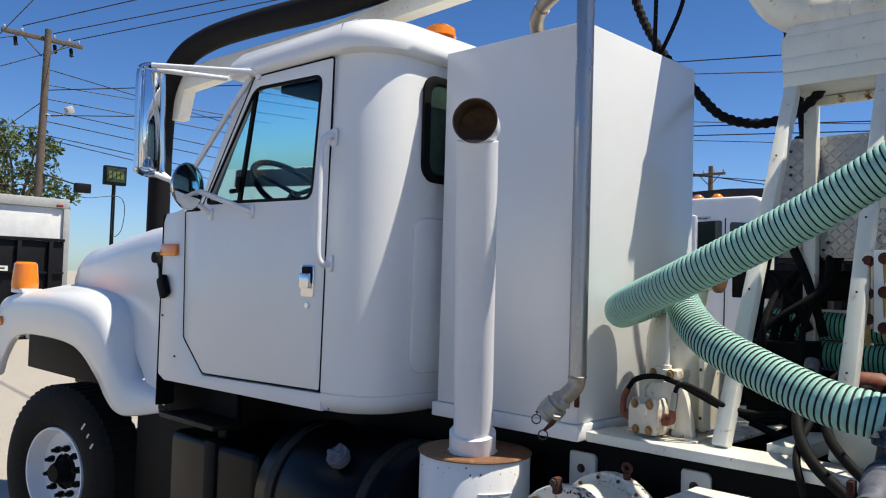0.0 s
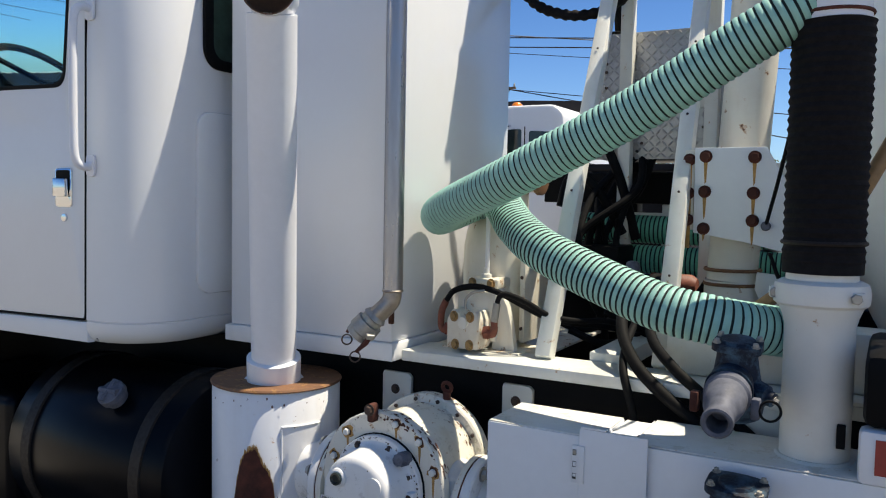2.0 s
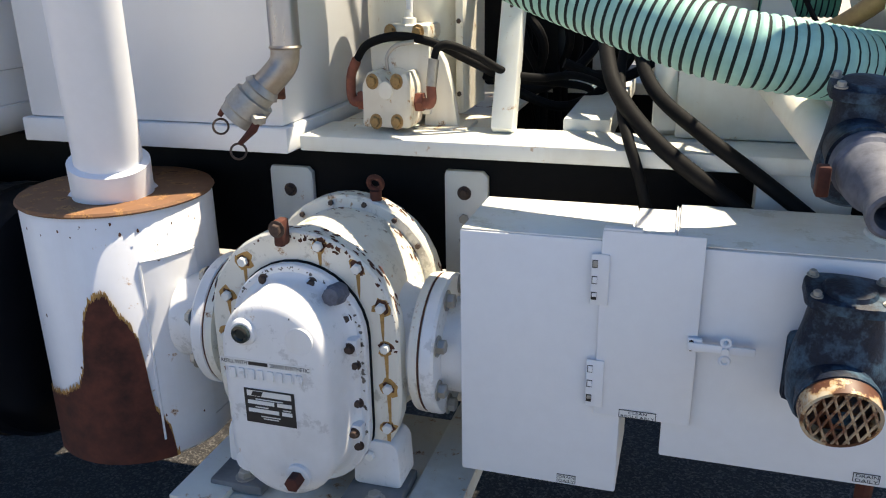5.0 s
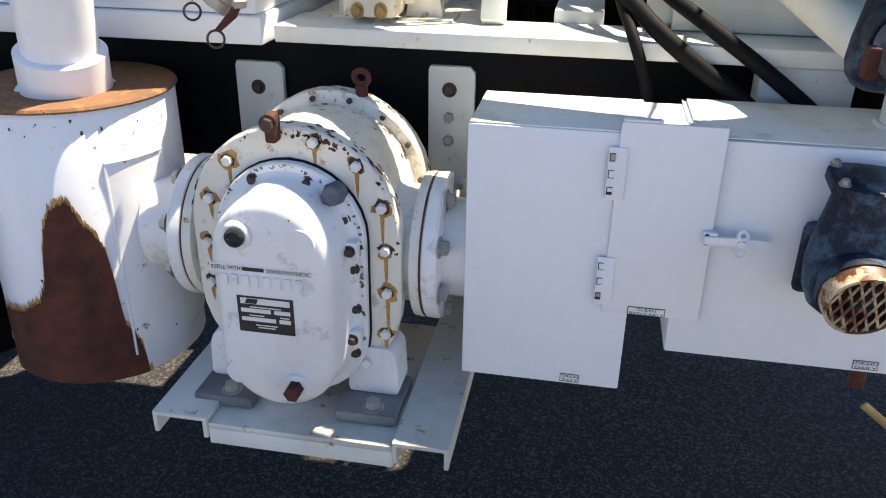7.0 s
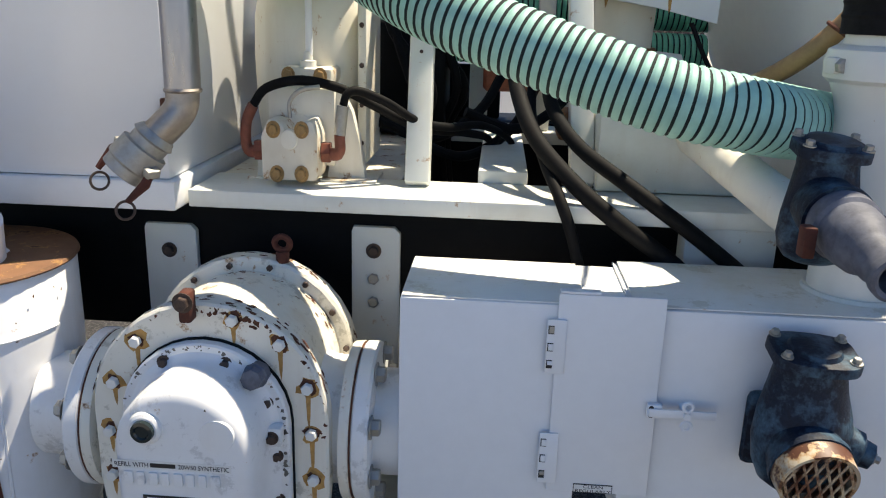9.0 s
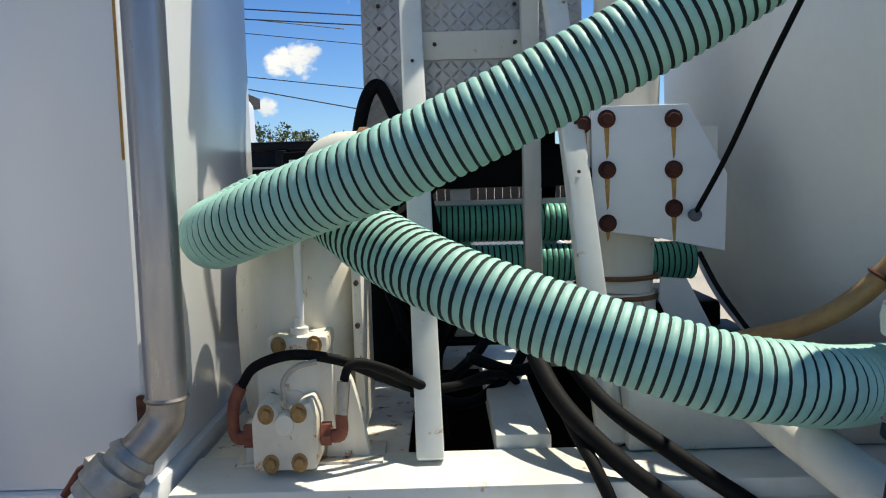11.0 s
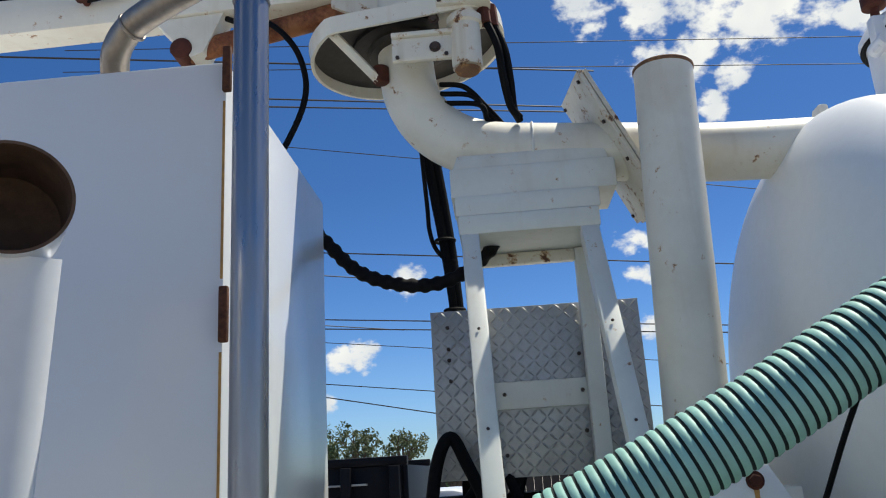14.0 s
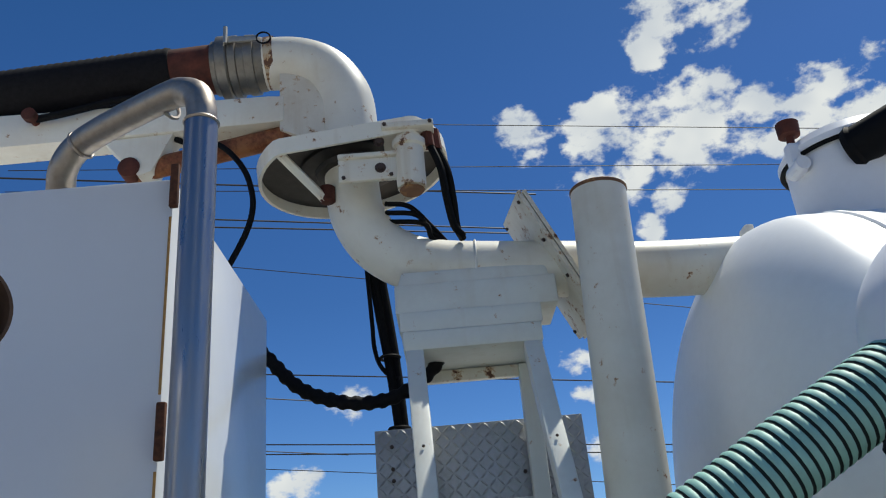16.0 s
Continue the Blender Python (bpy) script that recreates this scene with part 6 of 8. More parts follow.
def tower():
    t = thing("pipe_stand", (0.47, 1.0, 1.28), "white square-tube stand carrying the boom pipe", "stand")
    for a, b in (((0.343, 0.545, 1.281), (0.307, 1.195, 2.535)), ((0.668, 0.60, 1.281), (0.625, 1.195, 2.535)), ((0.312, 1.40, 1.281), (0.307, 1.395, 2.535)), ((0.62, 1.40, 1.281), (0.625, 1.395, 2.535))):
        leg = part("leg", square_leg(a, b), FRAME_WHITE, t)
        for k in range(1, 5):
            p = Vector(a).lerp(Vector(b), k / 5.2)
            if a[1] < 1:
                piece("screw", PIN, turned(p + Vector((0, -0.0245, 0.01)), (0, -1, 0.4)), leg)
    part("top_beam", box(bm_new(), 0.278, 0.655, 1.168, 1.42, 2.536, 2.59, 0.005), FRAME_WHITE, t)
    part("cap_beam", box(bm_new(), 0.272, 0.662, 1.176, 1.43, 2.591, 2.648, 0.005), FRAME_WHITE, t)
    part("cross_brace", box(bm_new(), 0.33, 0.60, 1.383, 1.408, 2.50, 2.535, 0.003), RUSTY_CREAM, t)
    part("saddle", box(bm_new(), 0.262, 0.715, 1.19, 1.40, 2.649, 2.735, 0.006), FRAME_WHITE, t)
    bm = bm_new()
    prism(bm, [(0.27, 2.735), (0.70, 2.735), (0.69, 2.775), (0.285, 2.775)], xz(1.245), 0.045, 0.004)
    part("saddle_web", bm, FRAME_WHITE, t)
    return t


tower()


def boom():
    Y = 1.28
    t = thing("suction_boom", (0.3, Y, 2.74), "white swivelling suction boom with rust at its joints", "boom")
    low = spline([(1.35, Y, 2.745), (1.02, Y, 2.755), (0.80, Y, 2.775), (0.52, Y, 2.80), (0.40, Y, 2.815), (0.30, Y, 2.845), (0.215, Y, 2.91), (0.165, Y, 3.0), (0.15, Y, 3.10), (0.15, Y, 3.20)], 6)
    part("lower_elbow", tube(bm_new(), low, 0.083, 32), CREAM, t)
    bm = bm_new()
    ring(bm, (0.50, Y, 2.803), (1, 0, -0.05), 0.083, 0.004, 36, 6)
    part("clamp_band", bm, WORN, t)
    # square flange pair, turned on its corner
    ax = Vector((1.0, 0.0, -0.03)).normalized()
    for s, w in ((0.0, 0.012), (0.016, 0.012)):
        m = Matrix.Translation((0.715 + s, Y, 2.785)) @ Euler((0, radians(-27), 0)).to_matrix().to_4x4() @ Euler((radians(8), 0, 0)).to_matrix().to_4x4()
        fl = part("square_flange", box(bm_new(), 0, w, -0.145, 0.145, -0.215, 0.215, 0.002, m), RUSTY_CREAM, t)
        for y in (-0.12, 0.12):
            for z in (-0.19, -0.06, 0.06, 0.19):
                piece("bolt", BOLT_SMALL, m @ turned((w if s else 0, y, z), (1 if s else -1, 0, 0)), fl)
    # turntable, leaning with the boom
    tilt = Matrix.Translation((0.155, Y, 3.175)) @ Euler((radians(2), radians(-6.5), 0)).to_matrix().to_4x4()

    def pan(r, near):
        pts = []
        for k in range(72):
            a = 2 * math.pi * k / 72
            pts.append((r * math.cos(a), max(-near, r * math.sin(a))))
        return pts
    bm = bm_new()
    prism(bm, pan(0.294, 0.215), lambda u, v, w: tilt @ Vector((u, v, w - 0.03)), 0.05, 0.0, [pan(0.284, 0.206)])
    disc = part("turntable", bm, CREAM, t)
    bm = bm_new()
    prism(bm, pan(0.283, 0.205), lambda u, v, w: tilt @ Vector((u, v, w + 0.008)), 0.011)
    part("pan_plate", bm, DARK_UNDERSIDE, disc, "dark pan underside")
    part("slew_ring", lathe(bm_new(), tilt @ Vector((0, 0, 0.008)), tilt.to_3x3() @ Vector((0, 0, -1)), [(0, 0.165), (0.012, 0.165), (0.016, 0.155), (0.016, 0.12), (0.03, 0.115), (0.03, 0.08)], 48, close=False), DARK_UNDERSIDE, disc, "dark slew ring")
    for a in (222,):
        d = Vector((math.cos(radians(a)), math.sin(radians(a)), 0))
        c = Vector((0.155, Y, 3.175))
        part("stay", rod(bm_new(), c + d * 0.272 + Vector((0, 0, -0.03)), c + d * 0.11 + Vector((0, 0, -0.14)), 0.014, segs=6), CREAM, disc)
        part("pivot", lathe(bm_new(), c + d * 0.10 + Vector((0, 0, -0.15)), (0, 0, 1), [(0, 0.018), (0.004, 0.024), (0.05, 0.024), (0.055, 0.016)], 14), RUST, disc)
    # slew motor on its bracket
    mot = part("slew_motor", lathe(bm_new(), (0.335, 1.10, 2.985), (0, 0, 1), [(0, 0.022), (0.004, 0.04), (0.02, 0.042), (0.13, 0.042), (0.135, 0.05), (0.155, 0.05), (0.16, 0.034), (0.20, 0.034)], 28), RUSTY_CREAM, t)
    part("motor_cap", lathe(bm_new(), (0.335, 1.10, 2.984), (0, 0, -1), [(0, 0.036), (0.008, 0.03), (0.009, 0.0)], 20), RUST_TOP, mot)
    bm = bm_new()
    box(bm, 0.26, 0.41, 1.05, 1.20, 3.165, 3.185, 0.003)
    box(bm, 0.13, 0.30, 1.085, 1.10, 3.02, 3.09, 0.003)
    box(bm, 0.13, 0.30, 1.075, 1.23, 3.091, 3.105, 0.003)
    part("motor_bracket", bm, RUSTY_CREAM, t, "rust-stained motor bracket")
    for x, y in ((0.145, 1.09), (0.28, 1.09), (0.27, 1.12), (0.40, 1.12)):
        piece("bolt", BOLT_SMALL, turned((x, y - 0.005 if y < 1.1 else y - 0.07, 3.03 if y < 1.1 else 3.175), (0, -1, 0)), t)
    for z in (3.055, 3.14):
        piece("bolt", BOLT, turned((0.25, 1.084, z), (0, -1, 0)), t)
    for k, (dx, dy) in enumerate(((0.03, 0.0), (0.05, 0.02))):
        pts = spline([(0.365 + dx, 1.10 + dy, 3.13), (0.39 + dx, 1.10 + dy, 3.05), (0.40 + dx, 1.13 + dy, 2.97), (0.43 + dx * 0.5, 1.17 + dy, 2.90), (0.47, 1.2 + dy, 2.875)], 8)
        part("motor_hose", tube(bm_new(), pts, 0.011, 10), RUBBER, t)
        part("hose_fitting", rod(bm_new(), (0.362 + dx, 1.10 + dy, 3.12), (0.358 + dx, 1.10 + dy, 3.185), 0.019, segs=8), RUST, t)
    for k in range(3):
        pts = spline([(0.25, 1.24, 3.02 - k * 0.03), (0.32 + 0.02 * k, 1.22, 2.995 - k * 0.03), (0.38, 1.23, 2.93 - k * 0.02), (0.42, 1.26, 2.89)], 8)
        part("hydraulic_line", tube(bm_new(), pts, 0.008, 8), RUBBER, t)
    # upper elbow, coupling and arm
    up = spline([(0.15, Y, 3.22), (0.15, Y, 3.36), (0.135, Y, 3.45), (0.08, Y, 3.54), (-0.01, Y, 3.588), (-0.12, Y, 3.598)], 8)
    part("upper_elbow", tube(bm_new(), up, 0.087, 32), CREAM, t)
    part("coupling", lathe(bm_new(), (-0.115, Y, 3.598), (-1, 0, -0.03), [(0, 0.086), (0.012, 0.09), (0.03, 0.09), (0.032, 0.099), (0.06, 0.1), (0.062, 0.094), (0.085, 0.094), (0.087, 0.102), (0.11, 0.102), (0.112, 0.096), (0.12, 0.104), (0.15, 0.104), (0.155, 0.09), (0.17, 0.09)], 36), CLAMP_GREY, t, "grey cam coupling")
    lever = part("clamp_lever", box(bm_new(), -0.235, -0.125, Y - 0.112, Y - 0.102, 3.61, 3.632, 0.003), CAST_ALU, t)
    part("lever_pin", rod(bm_new(), (-0.225, Y - 0.118, 3.60), (-0.225, Y - 0.118, 3.665), 0.007, segs=10), CAST_ALU, lever)
    part("pull_ring", ring(bm_new(), (-0.105, Y - 0.108, 3.62), (0.1, -1, 0), 0.022, 0.003, 22, 6), RUBBER, lever)
    part("rust_collar", lathe(bm_new(), (-0.113, Y, 3.598), (1, 0, 0.05), [(0, 0.0885), (0.03, 0.089)], 32, close=False), GRATE_RING, t)
    part("hose_tail", lathe(bm_new(), (-0.28, Y, 3.593), (-1, 0, -0.06), [(0, 0.082), (0.17, 0.081), (0.18, 0.081)], 32), RUST, t, "rust-brown hose tail")
    line = along(spline([(-0.42, Y, 3.585), (-0.8, Y, 3.555), (-1.2, Y, 3.53), (-1.9, 1.25, 3.51), (-2.6, 1.22, 3.50), (-3.4, 1.2, 3.535), (-4.0, 1.2, 3.54), (-4.4, 1.2, 3.46), (-4.62, 1.2, 3.25), (-4.69, 1.2, 2.9), (-4.70, 1.2, 2.3), (-4.70, 1.2, 1.9)], 16), 0.0125)
    part("boom_hose", tube(bm_new(), line, [0.089 if i % 2 else 0.0855 for i in range(len(line))], 26), SLEEVE, t, "black ribbed boom hose")
    bm = bm_new()
    prism(bm, [(-0.065, 3.31), (0.075, 3.24), (0.08, 3.47), (-0.03, 3.555), (-0.065, 3.52)], xz(Y - 0.03), 0.016)
    part("elbow_gusset", bm, RUSTY_CREAM, t)
    bm = bm_new()
    prism(bm, [(-0.052, 3.34), (-0.052, 3.43), (-0.1, 3.435), (-1.2, 3.44), (-2.6, 3.38), (-4.4, 3.40), (-4.55, 3.36), (-4.6, 3.0), (-4.5, 3.0), (-4.42, 3.22), (-2.6, 3.27), (-1.2, 3.315), (-0.1, 3.335)], xz(Y + 0.05), 0.1, 0.004)
    part("boom_arm", bm, CREAM, t)
    bm = bm_new()
    prism(bm, [(-0.62, 3.32), (-0.40, 3.33), (-0.46, 3.20), (-0.50, 3.185)], xz(Y + 0.04), 0.08, 0.003)
    part("arm_lug", bm, CREAM, t)
    cyl = part("lift_cylinder", rod(bm_new(), (-0.53, Y, 3.219), (-0.02, Y, 3.318), 0.034, segs=24), PRIMER, t, "red-oxide lift cylinder")
    part("cylinder_end", lathe(bm_new(), (-0.53, Y - 0.05, 3.217), (0, 1, 0), [(0, 0.024), (0.005, 0.034), (0.095, 0.034), (0.1, 0.024)], 16), RUST, cyl)
    part("knob", lathe(bm_new(), (-0.83, Y - 0.05, 3.40), (0, -1, 0), [(0, 0.012), (0.03, 0.012), (0.032, 0.022), (0.055, 0.022), (0.058, 0.014)], 14), RUST, t)
    pts = spline([(-0.82, Y - 0.07, 3.40), (-0.74, Y - 0.08, 3.405), (-0.66, Y - 0.07, 3.43), (-0.57, Y - 0.065, 3.452), (-0.49, Y - 0.06, 3.448), (-0.44, Y - 0.03, 3.42)], 8)
    part("arm_hose", tube(bm_new(), pts, 0.012, 10), RUBBER, t)
    for dx in (0.0, 0.075):
        pts = spline([(-0.42 + dx, Y, 3.34), (-0.30 + dx, Y - 0.06, 3.24), (-0.265 + dx * 1.6, Y - 0.1, 3.10), (-0.265 + dx * 1.6, Y - 0.1, 2.95), (-0.27, Y - 0.1, 2.70)], 8)
        part("drop_hose", tube(bm_new(), pts, 0.009, 10), RUBBER, t)
    return t


boom()


def cable_chain():
    t = thing("hose_bundle", (0.1, 1.3, 2.3), "black hose bundle in spiral wrap hanging in a loop", "hose bundle")
    line = along(spline([(-0.55, 1.35, 3.33), (-0.42, 1.33, 3.0), (-0.28, 1.3, 2.78), (-0.11, 1.28, 2.585), (-0.02, 1.28, 2.49), (0.08, 1.28, 2.445), (0.18, 1.29, 2.435), (0.27, 1.3, 2.46), (0.36, 1.31, 2.53), (0.44, 1.33, 2.66)], 12), 0.009)
    part("loop", tube(bm_new(), line, [0.021 if (i // 2) % 2 else 0.017 for i in range(len(line))], 12), SLEEVE, t)
    for dx, r in ((0.0, 0.013), (0.022, 0.012), (-0.012, 0.009)):
        part("upright_hose", tube(bm_new(), spline([(0.165 + dx, 1.42, 3.08), (0.185 + dx, 1.48, 2.92), (0.205 + dx, 1.5, 2.75), (0.228 + dx * 0.8, 1.5, 2.55), (0.245 + dx * 0.6, 1.5, 2.3), (0.26 + dx * 0.4, 1.5, 1.9)], 6), r, 10), RUBBER, t)
    part("side_cable", tube(bm_new(), spline([(0.165, 1.45, 2.95), (0.172, 1.5, 2.74), (0.175, 1.5, 2.66), (0.19, 1.5, 2.60), (0.222, 1.5, 2.56), (0.25, 1.49, 2.55)], 6), 0.007, 8), RUBBER, t)
    for z in (2.62, 2.4):
        part("tie", ring(bm_new(), (0.238 if z < 2.5 else 0.222, 1.5, z), (0, 0, 1), 0.03, 0.005, 16, 6), RUBBER, t)
    return t


cable_chain()


def vacuum_tank():
    t = thing("vacuum_tank", (2.2, 1.3, 1.4), "large white vacuum tank with a domed head", "tank")
    n = 2.25
    head = [(0, 0.0)] + [(0.30 * (1 - math.cos(radians(a)) ** (2 / n)), 0.80 * math.sin(radians(a)) ** (2 / n)) for a in range(3, 90, 3)] + [(0.30, 0.80), (0.36, 0.80)]
    part("head", lathe(bm_new(), (1.056, 1.34, 2.04), (1, 0, 0), head, 96, close=False), TANK_WHITE, t)
    part("barrel", lathe(bm_new(), (1.42, 1.34, 2.04), (1, 0, 0), [(0, 0.799), (0.006, 0.804), (0.02, 0.804), (0.03, 0.80), (3.0, 0.80), (3.2, 0.4), (3.25, 0.0)], 80, close=False), TANK_WHITE, t)
    for x in (1.7, 3.6):
        part("saddle", box(bm_new(), x, x + 0.15, 0.75, 1.85, 1.226, 1.6, 0.01), FRAME_WHITE, t)
    man = part("manway", lathe(bm_new(), (1.68, 1.25, 2.70), (0, 0, 1), [(0, 0.19), (0.34, 0.19)], 48), WHITE_PIPE, t)
    part("manway_lid", lathe(bm_new(), (1.68, 1.25, 3.042), (0, 0, 1), [(0, 0.19), (0.002, 0.208), (0.02, 0.21), (0.05, 0.19), (0.075, 0.12), (0.08, 0.0)], 48), WHITE_PIPE, man)
    part("lid_seal", ring(bm_new(), (1.68, 1.25, 3.04), (0, 0, 1), 0.2, 0.008, 44, 8), RUBBER, man)
    bm = bm_new()
    box(bm, 1.46, 1.50, 1.17, 1.21, 2.98, 3.08, 0.006)
    rod(bm, (1.48, 1.15, 3.0), (1.48, 1.23, 3.0), 0.022, segs=14)
    part("lid_clamp", bm, WHITE_PIPE, man)
    part("clamp_knob", lathe(bm_new(), (1.48, 1.19, 3.07), (0.05, 0, 1), [(0, 0.012), (0.04, 0.012), (0.042, 0.032), (0.085, 0.034), (0.09, 0.025)], 14), RUST, man)
    part("lid_hose", lathe(bm_new(), (1.60, 1.10, 3.0), (0.6, -0.8, 0.1), [(0, 0.06), (0.02, 0.068), (0.03, 0.06), (0.3, 0.058)], 24), RUBBER, man)
    part("lifting_eye", box(bm_new(), 1.30, 1.33, 1.24, 1.30, 2.79, 2.86, 0.01), CREAM, t)
    return t


vacuum_tank()


def standpipe():
    t = thing("standpipe", (0.83, 1.05, 1.3), "white capped standpipe behind a bolted bracket plate", "pipe")
    a, b = Vector((0.775, 1.02, 1.50)), Vector((0.842, 1.05, 2.90))
    part("pipe", rod(bm_new(), a, b, 0.0755, segs=40), CREAM, t)
    bm = bm_new()
    prism(bm, [(0.857, 1.535), (0.915, 1.529), (0.99, 1.38), (0.89, 1.40), (0.852, 1.483)], xz(0.97), 0.008, 0.001)
    part("tank_gusset", bm, WORN, t)
    part("cap", rod(bm_new(), b, b + Vector((0.0005, 0, 0.012)), 0.078, segs=40, rim=0.003), RUST_TOP, t, "rust-edged cap")
    part("lower_pipe", rod(bm_new(), (0.775, 1.02, 1.29), (0.775, 1.02, 1.50), 0.082, segs=40), CREAM, t)
    for z in (1.535, 1.49):
        part("band", ring(bm_new(), (0.777, 1.02, z), (0, 0, 1), 0.082, 0.006, 40, 6), RUST_TOP, t)
    bm = bm_new()
    prism(bm, [(0.685, 1.905), (0.885, 1.905), (0.965, 1.76), (0.96, 1.60), (0.83, 1.63), (0.687, 1.652)], xz(0.862), 0.012, 0.002)
    plate = part("bracket_plate", bm, WHITE_SATIN, t)
    bm = bm_new()
    box(bm, 0.655, 0.684, 0.855, 0.95, 1.66, 1.90, 0.004)
    part("plate_return", bm, CREAM, t)
    part("stub_beam", box(bm_new(), 0.70, 0.95, 0.863, 1.0, 1.70, 1.86, 0.004), CREAM, t)
    for x, zs in ((0.717, (1.879, 1.775, 1.665)), (0.854, (1.876, 1.772, 1.692))):
        for z in zs:
            piece("bolt", BOLT_RUST, turned((x, 0.850, z), (0, -1, 0)), plate)
            bm = bm_new()
            n = 0.075 if z > 1.7 else 0.03
            if x > 0.8 and z < 1.7:
                n = 0.065
            prism(bm, [(x - 0.006, z - 0.008), (x + 0.006, z - 0.008), (x + 0.003, z - n), (x - 0.001, z - n - 0.008), (x - 0.003, z - n * 0.8)], xz(0.8496), 0.0006)
            part("rust_streak", bm, RUST_LIGHT, plate)
    for z in (1.87, 1.77, 1.69):
        piece("bolt", BOLT_RUST, turned((0.669, 0.855, z), (0, -1, 0)), plate)
        bm = bm_new()
        box(bm, 0.662, 0.677, 0.8535, 0.8546, z - 0.085, z - 0.01, 0)
        part("rust_streak", bm, RUST_LIGHT, plate)
    return t


BOLT_RUST = mesh_of("bolt_rust", hex_bolt(0.013, 0.010), RUST)
standpipe()


def riser():
    t = thing("riser_pipe", (1.065, 0.28, 1.19), "white riser pipe with a black rubber sleeve", "pipe")
    x, y = 1.082, 0.28
    part("lower_pipe", lathe(bm_new(), (x, y, 1.192), (0, 0, 1), [(0, 0.079), (0.004, 0.071), (0.29, 0.071), (0.31, 0.076), (0.335, 0.086), (0.36, 0.088), (0.372, 0.086), (0.374, 0.073), (0.45, 0.071)], 40), WORN, t)
    part("weld_foot", ring(bm_new(), (x, y, 1.195), (0, 0, 1), 0.074, 0.006, 40, 6), WORN, t)
    part("coupling_ring", lathe(bm_new(), (x, y, 1.525), (0, 0, 1), [(0, 0.088), (0.006, 0.095), (0.03, 0.097), (0.048, 0.093), (0.055, 0.08)], 40), WORN, t, "chipped coupling ring")
    for d in ((-1, -0.2, 0), (0.75, -0.65, 0)):
        d = Vector(d).normalized()
        p = Vector((x, y, 1.55)) + d * 0.092
        ear = part("ear", box(bm_new(), -0.012, 0.02, -0.012, 0.012, -0.014, 0.014, 0.003, turned(p, d) @ Euler((0, radians(90), 0)).to_matrix().to_4x4()), WORN, t)
        piece("bolt", BOLT_GREY, turned(p + Vector((0, -0.012, 0)), (0.3, -1, 0)), ear)
    part("slot", box(bm_new(), x + 0.045, x + 0.062, y - 0.066, y - 0.05, 1.235, 1.285, 0.002), RUBBER, t)
    line = along([Vector((x, y, 1.612)), Vector((x, y, 2.13))], 0.010)
    part("rubber_sleeve", tube(bm_new(), line, [0.083 if i % 2 else 0.079 for i in range(len(line))], 36), SLEEVE, t, "black ribbed rubber sleeve")
    part("sleeve_clamp", ring(bm_new(), (x, y, 1.66), (0, 0, 1), 0.082, 0.005, 40, 6), STRAP, t)
    part("sleeve_skirt", lathe(bm_new(), (x, y, 1.595), (0, 0, 1), [(0, 0.074), (0, 0.081), (0.05, 0.081)], 36, close=False), SLEEVE, t)
    up = spline([(x, y, 2.125), (x, y, 2.20), (x + 0.02, y + 0.005, 2.27), (x + 0.09, y + 0.02, 2.34), (x + 0.2, y + 0.05, 2.37), (x + 0.42, y + 0.25, 2.37)], 8)
    part("upper_elbow", tube(bm_new(), up, 0.074, 36), WHITE_PIPE, t)
    part("rust_line", ring(bm_new(), (x, y, 2.14), (0, 0, 1), 0.075, 0.004, 40, 6), RUST, t)
    g = thing("brass_tube", (1.05, 0.4, 1.5), "bent tan tube running over the tank head", "tube")
    part("tube", tube(bm_new(), spline([(0.90, 0.62, 1.46), (0.97, 0.47, 1.52), (1.04, 0.40, 1.60), (1.12, 0.39, 1.72), (1.20, 0.40, 1.88), (1.30, 0.44, 2.1), (1.42, 0.5, 2.3)], 8), 0.017, 14), TAN, g)
    part("clip", ring(bm_new(), (1.04, 0.40, 1.60), (0.5, -0.2, 0.8), 0.019, 0.004, 18, 6), RUST, g)
    c = thing("pull_cable", (0.93, 0.8, 1.4), "thin black cable with a round end stop", "cable")
    part("cable", tube(bm_new(), spline([(0.893, 0.835, 1.68), (0.93, 0.75, 1.80), (0.97, 0.66, 1.95), (1.005, 0.57, 2.08), (1.02, 0.5, 2.16)], 6), 0.0055, 8), RUBBER, c)
    part("end_stop", lathe(bm_new(), (0.893, 0.845, 1.678), (0, -1, 0), [(0, 0.012), (0.012, 0.014), (0.018, 0.01)], 16), CAST_GREY, c)
    part("lower_cable", tube(bm_new(), spline([(0.905, 0.848, 1.60), (0.94, 0.82, 1.52), (1.0, 0.78, 1.42), (1.03, 0.74, 1.34)], 6), 0.0055, 8), RUBBER, c)


TAN = plain("tan_tube", (0.30, 0.18, 0.08), 0.5, 0.25, 40)
riser()


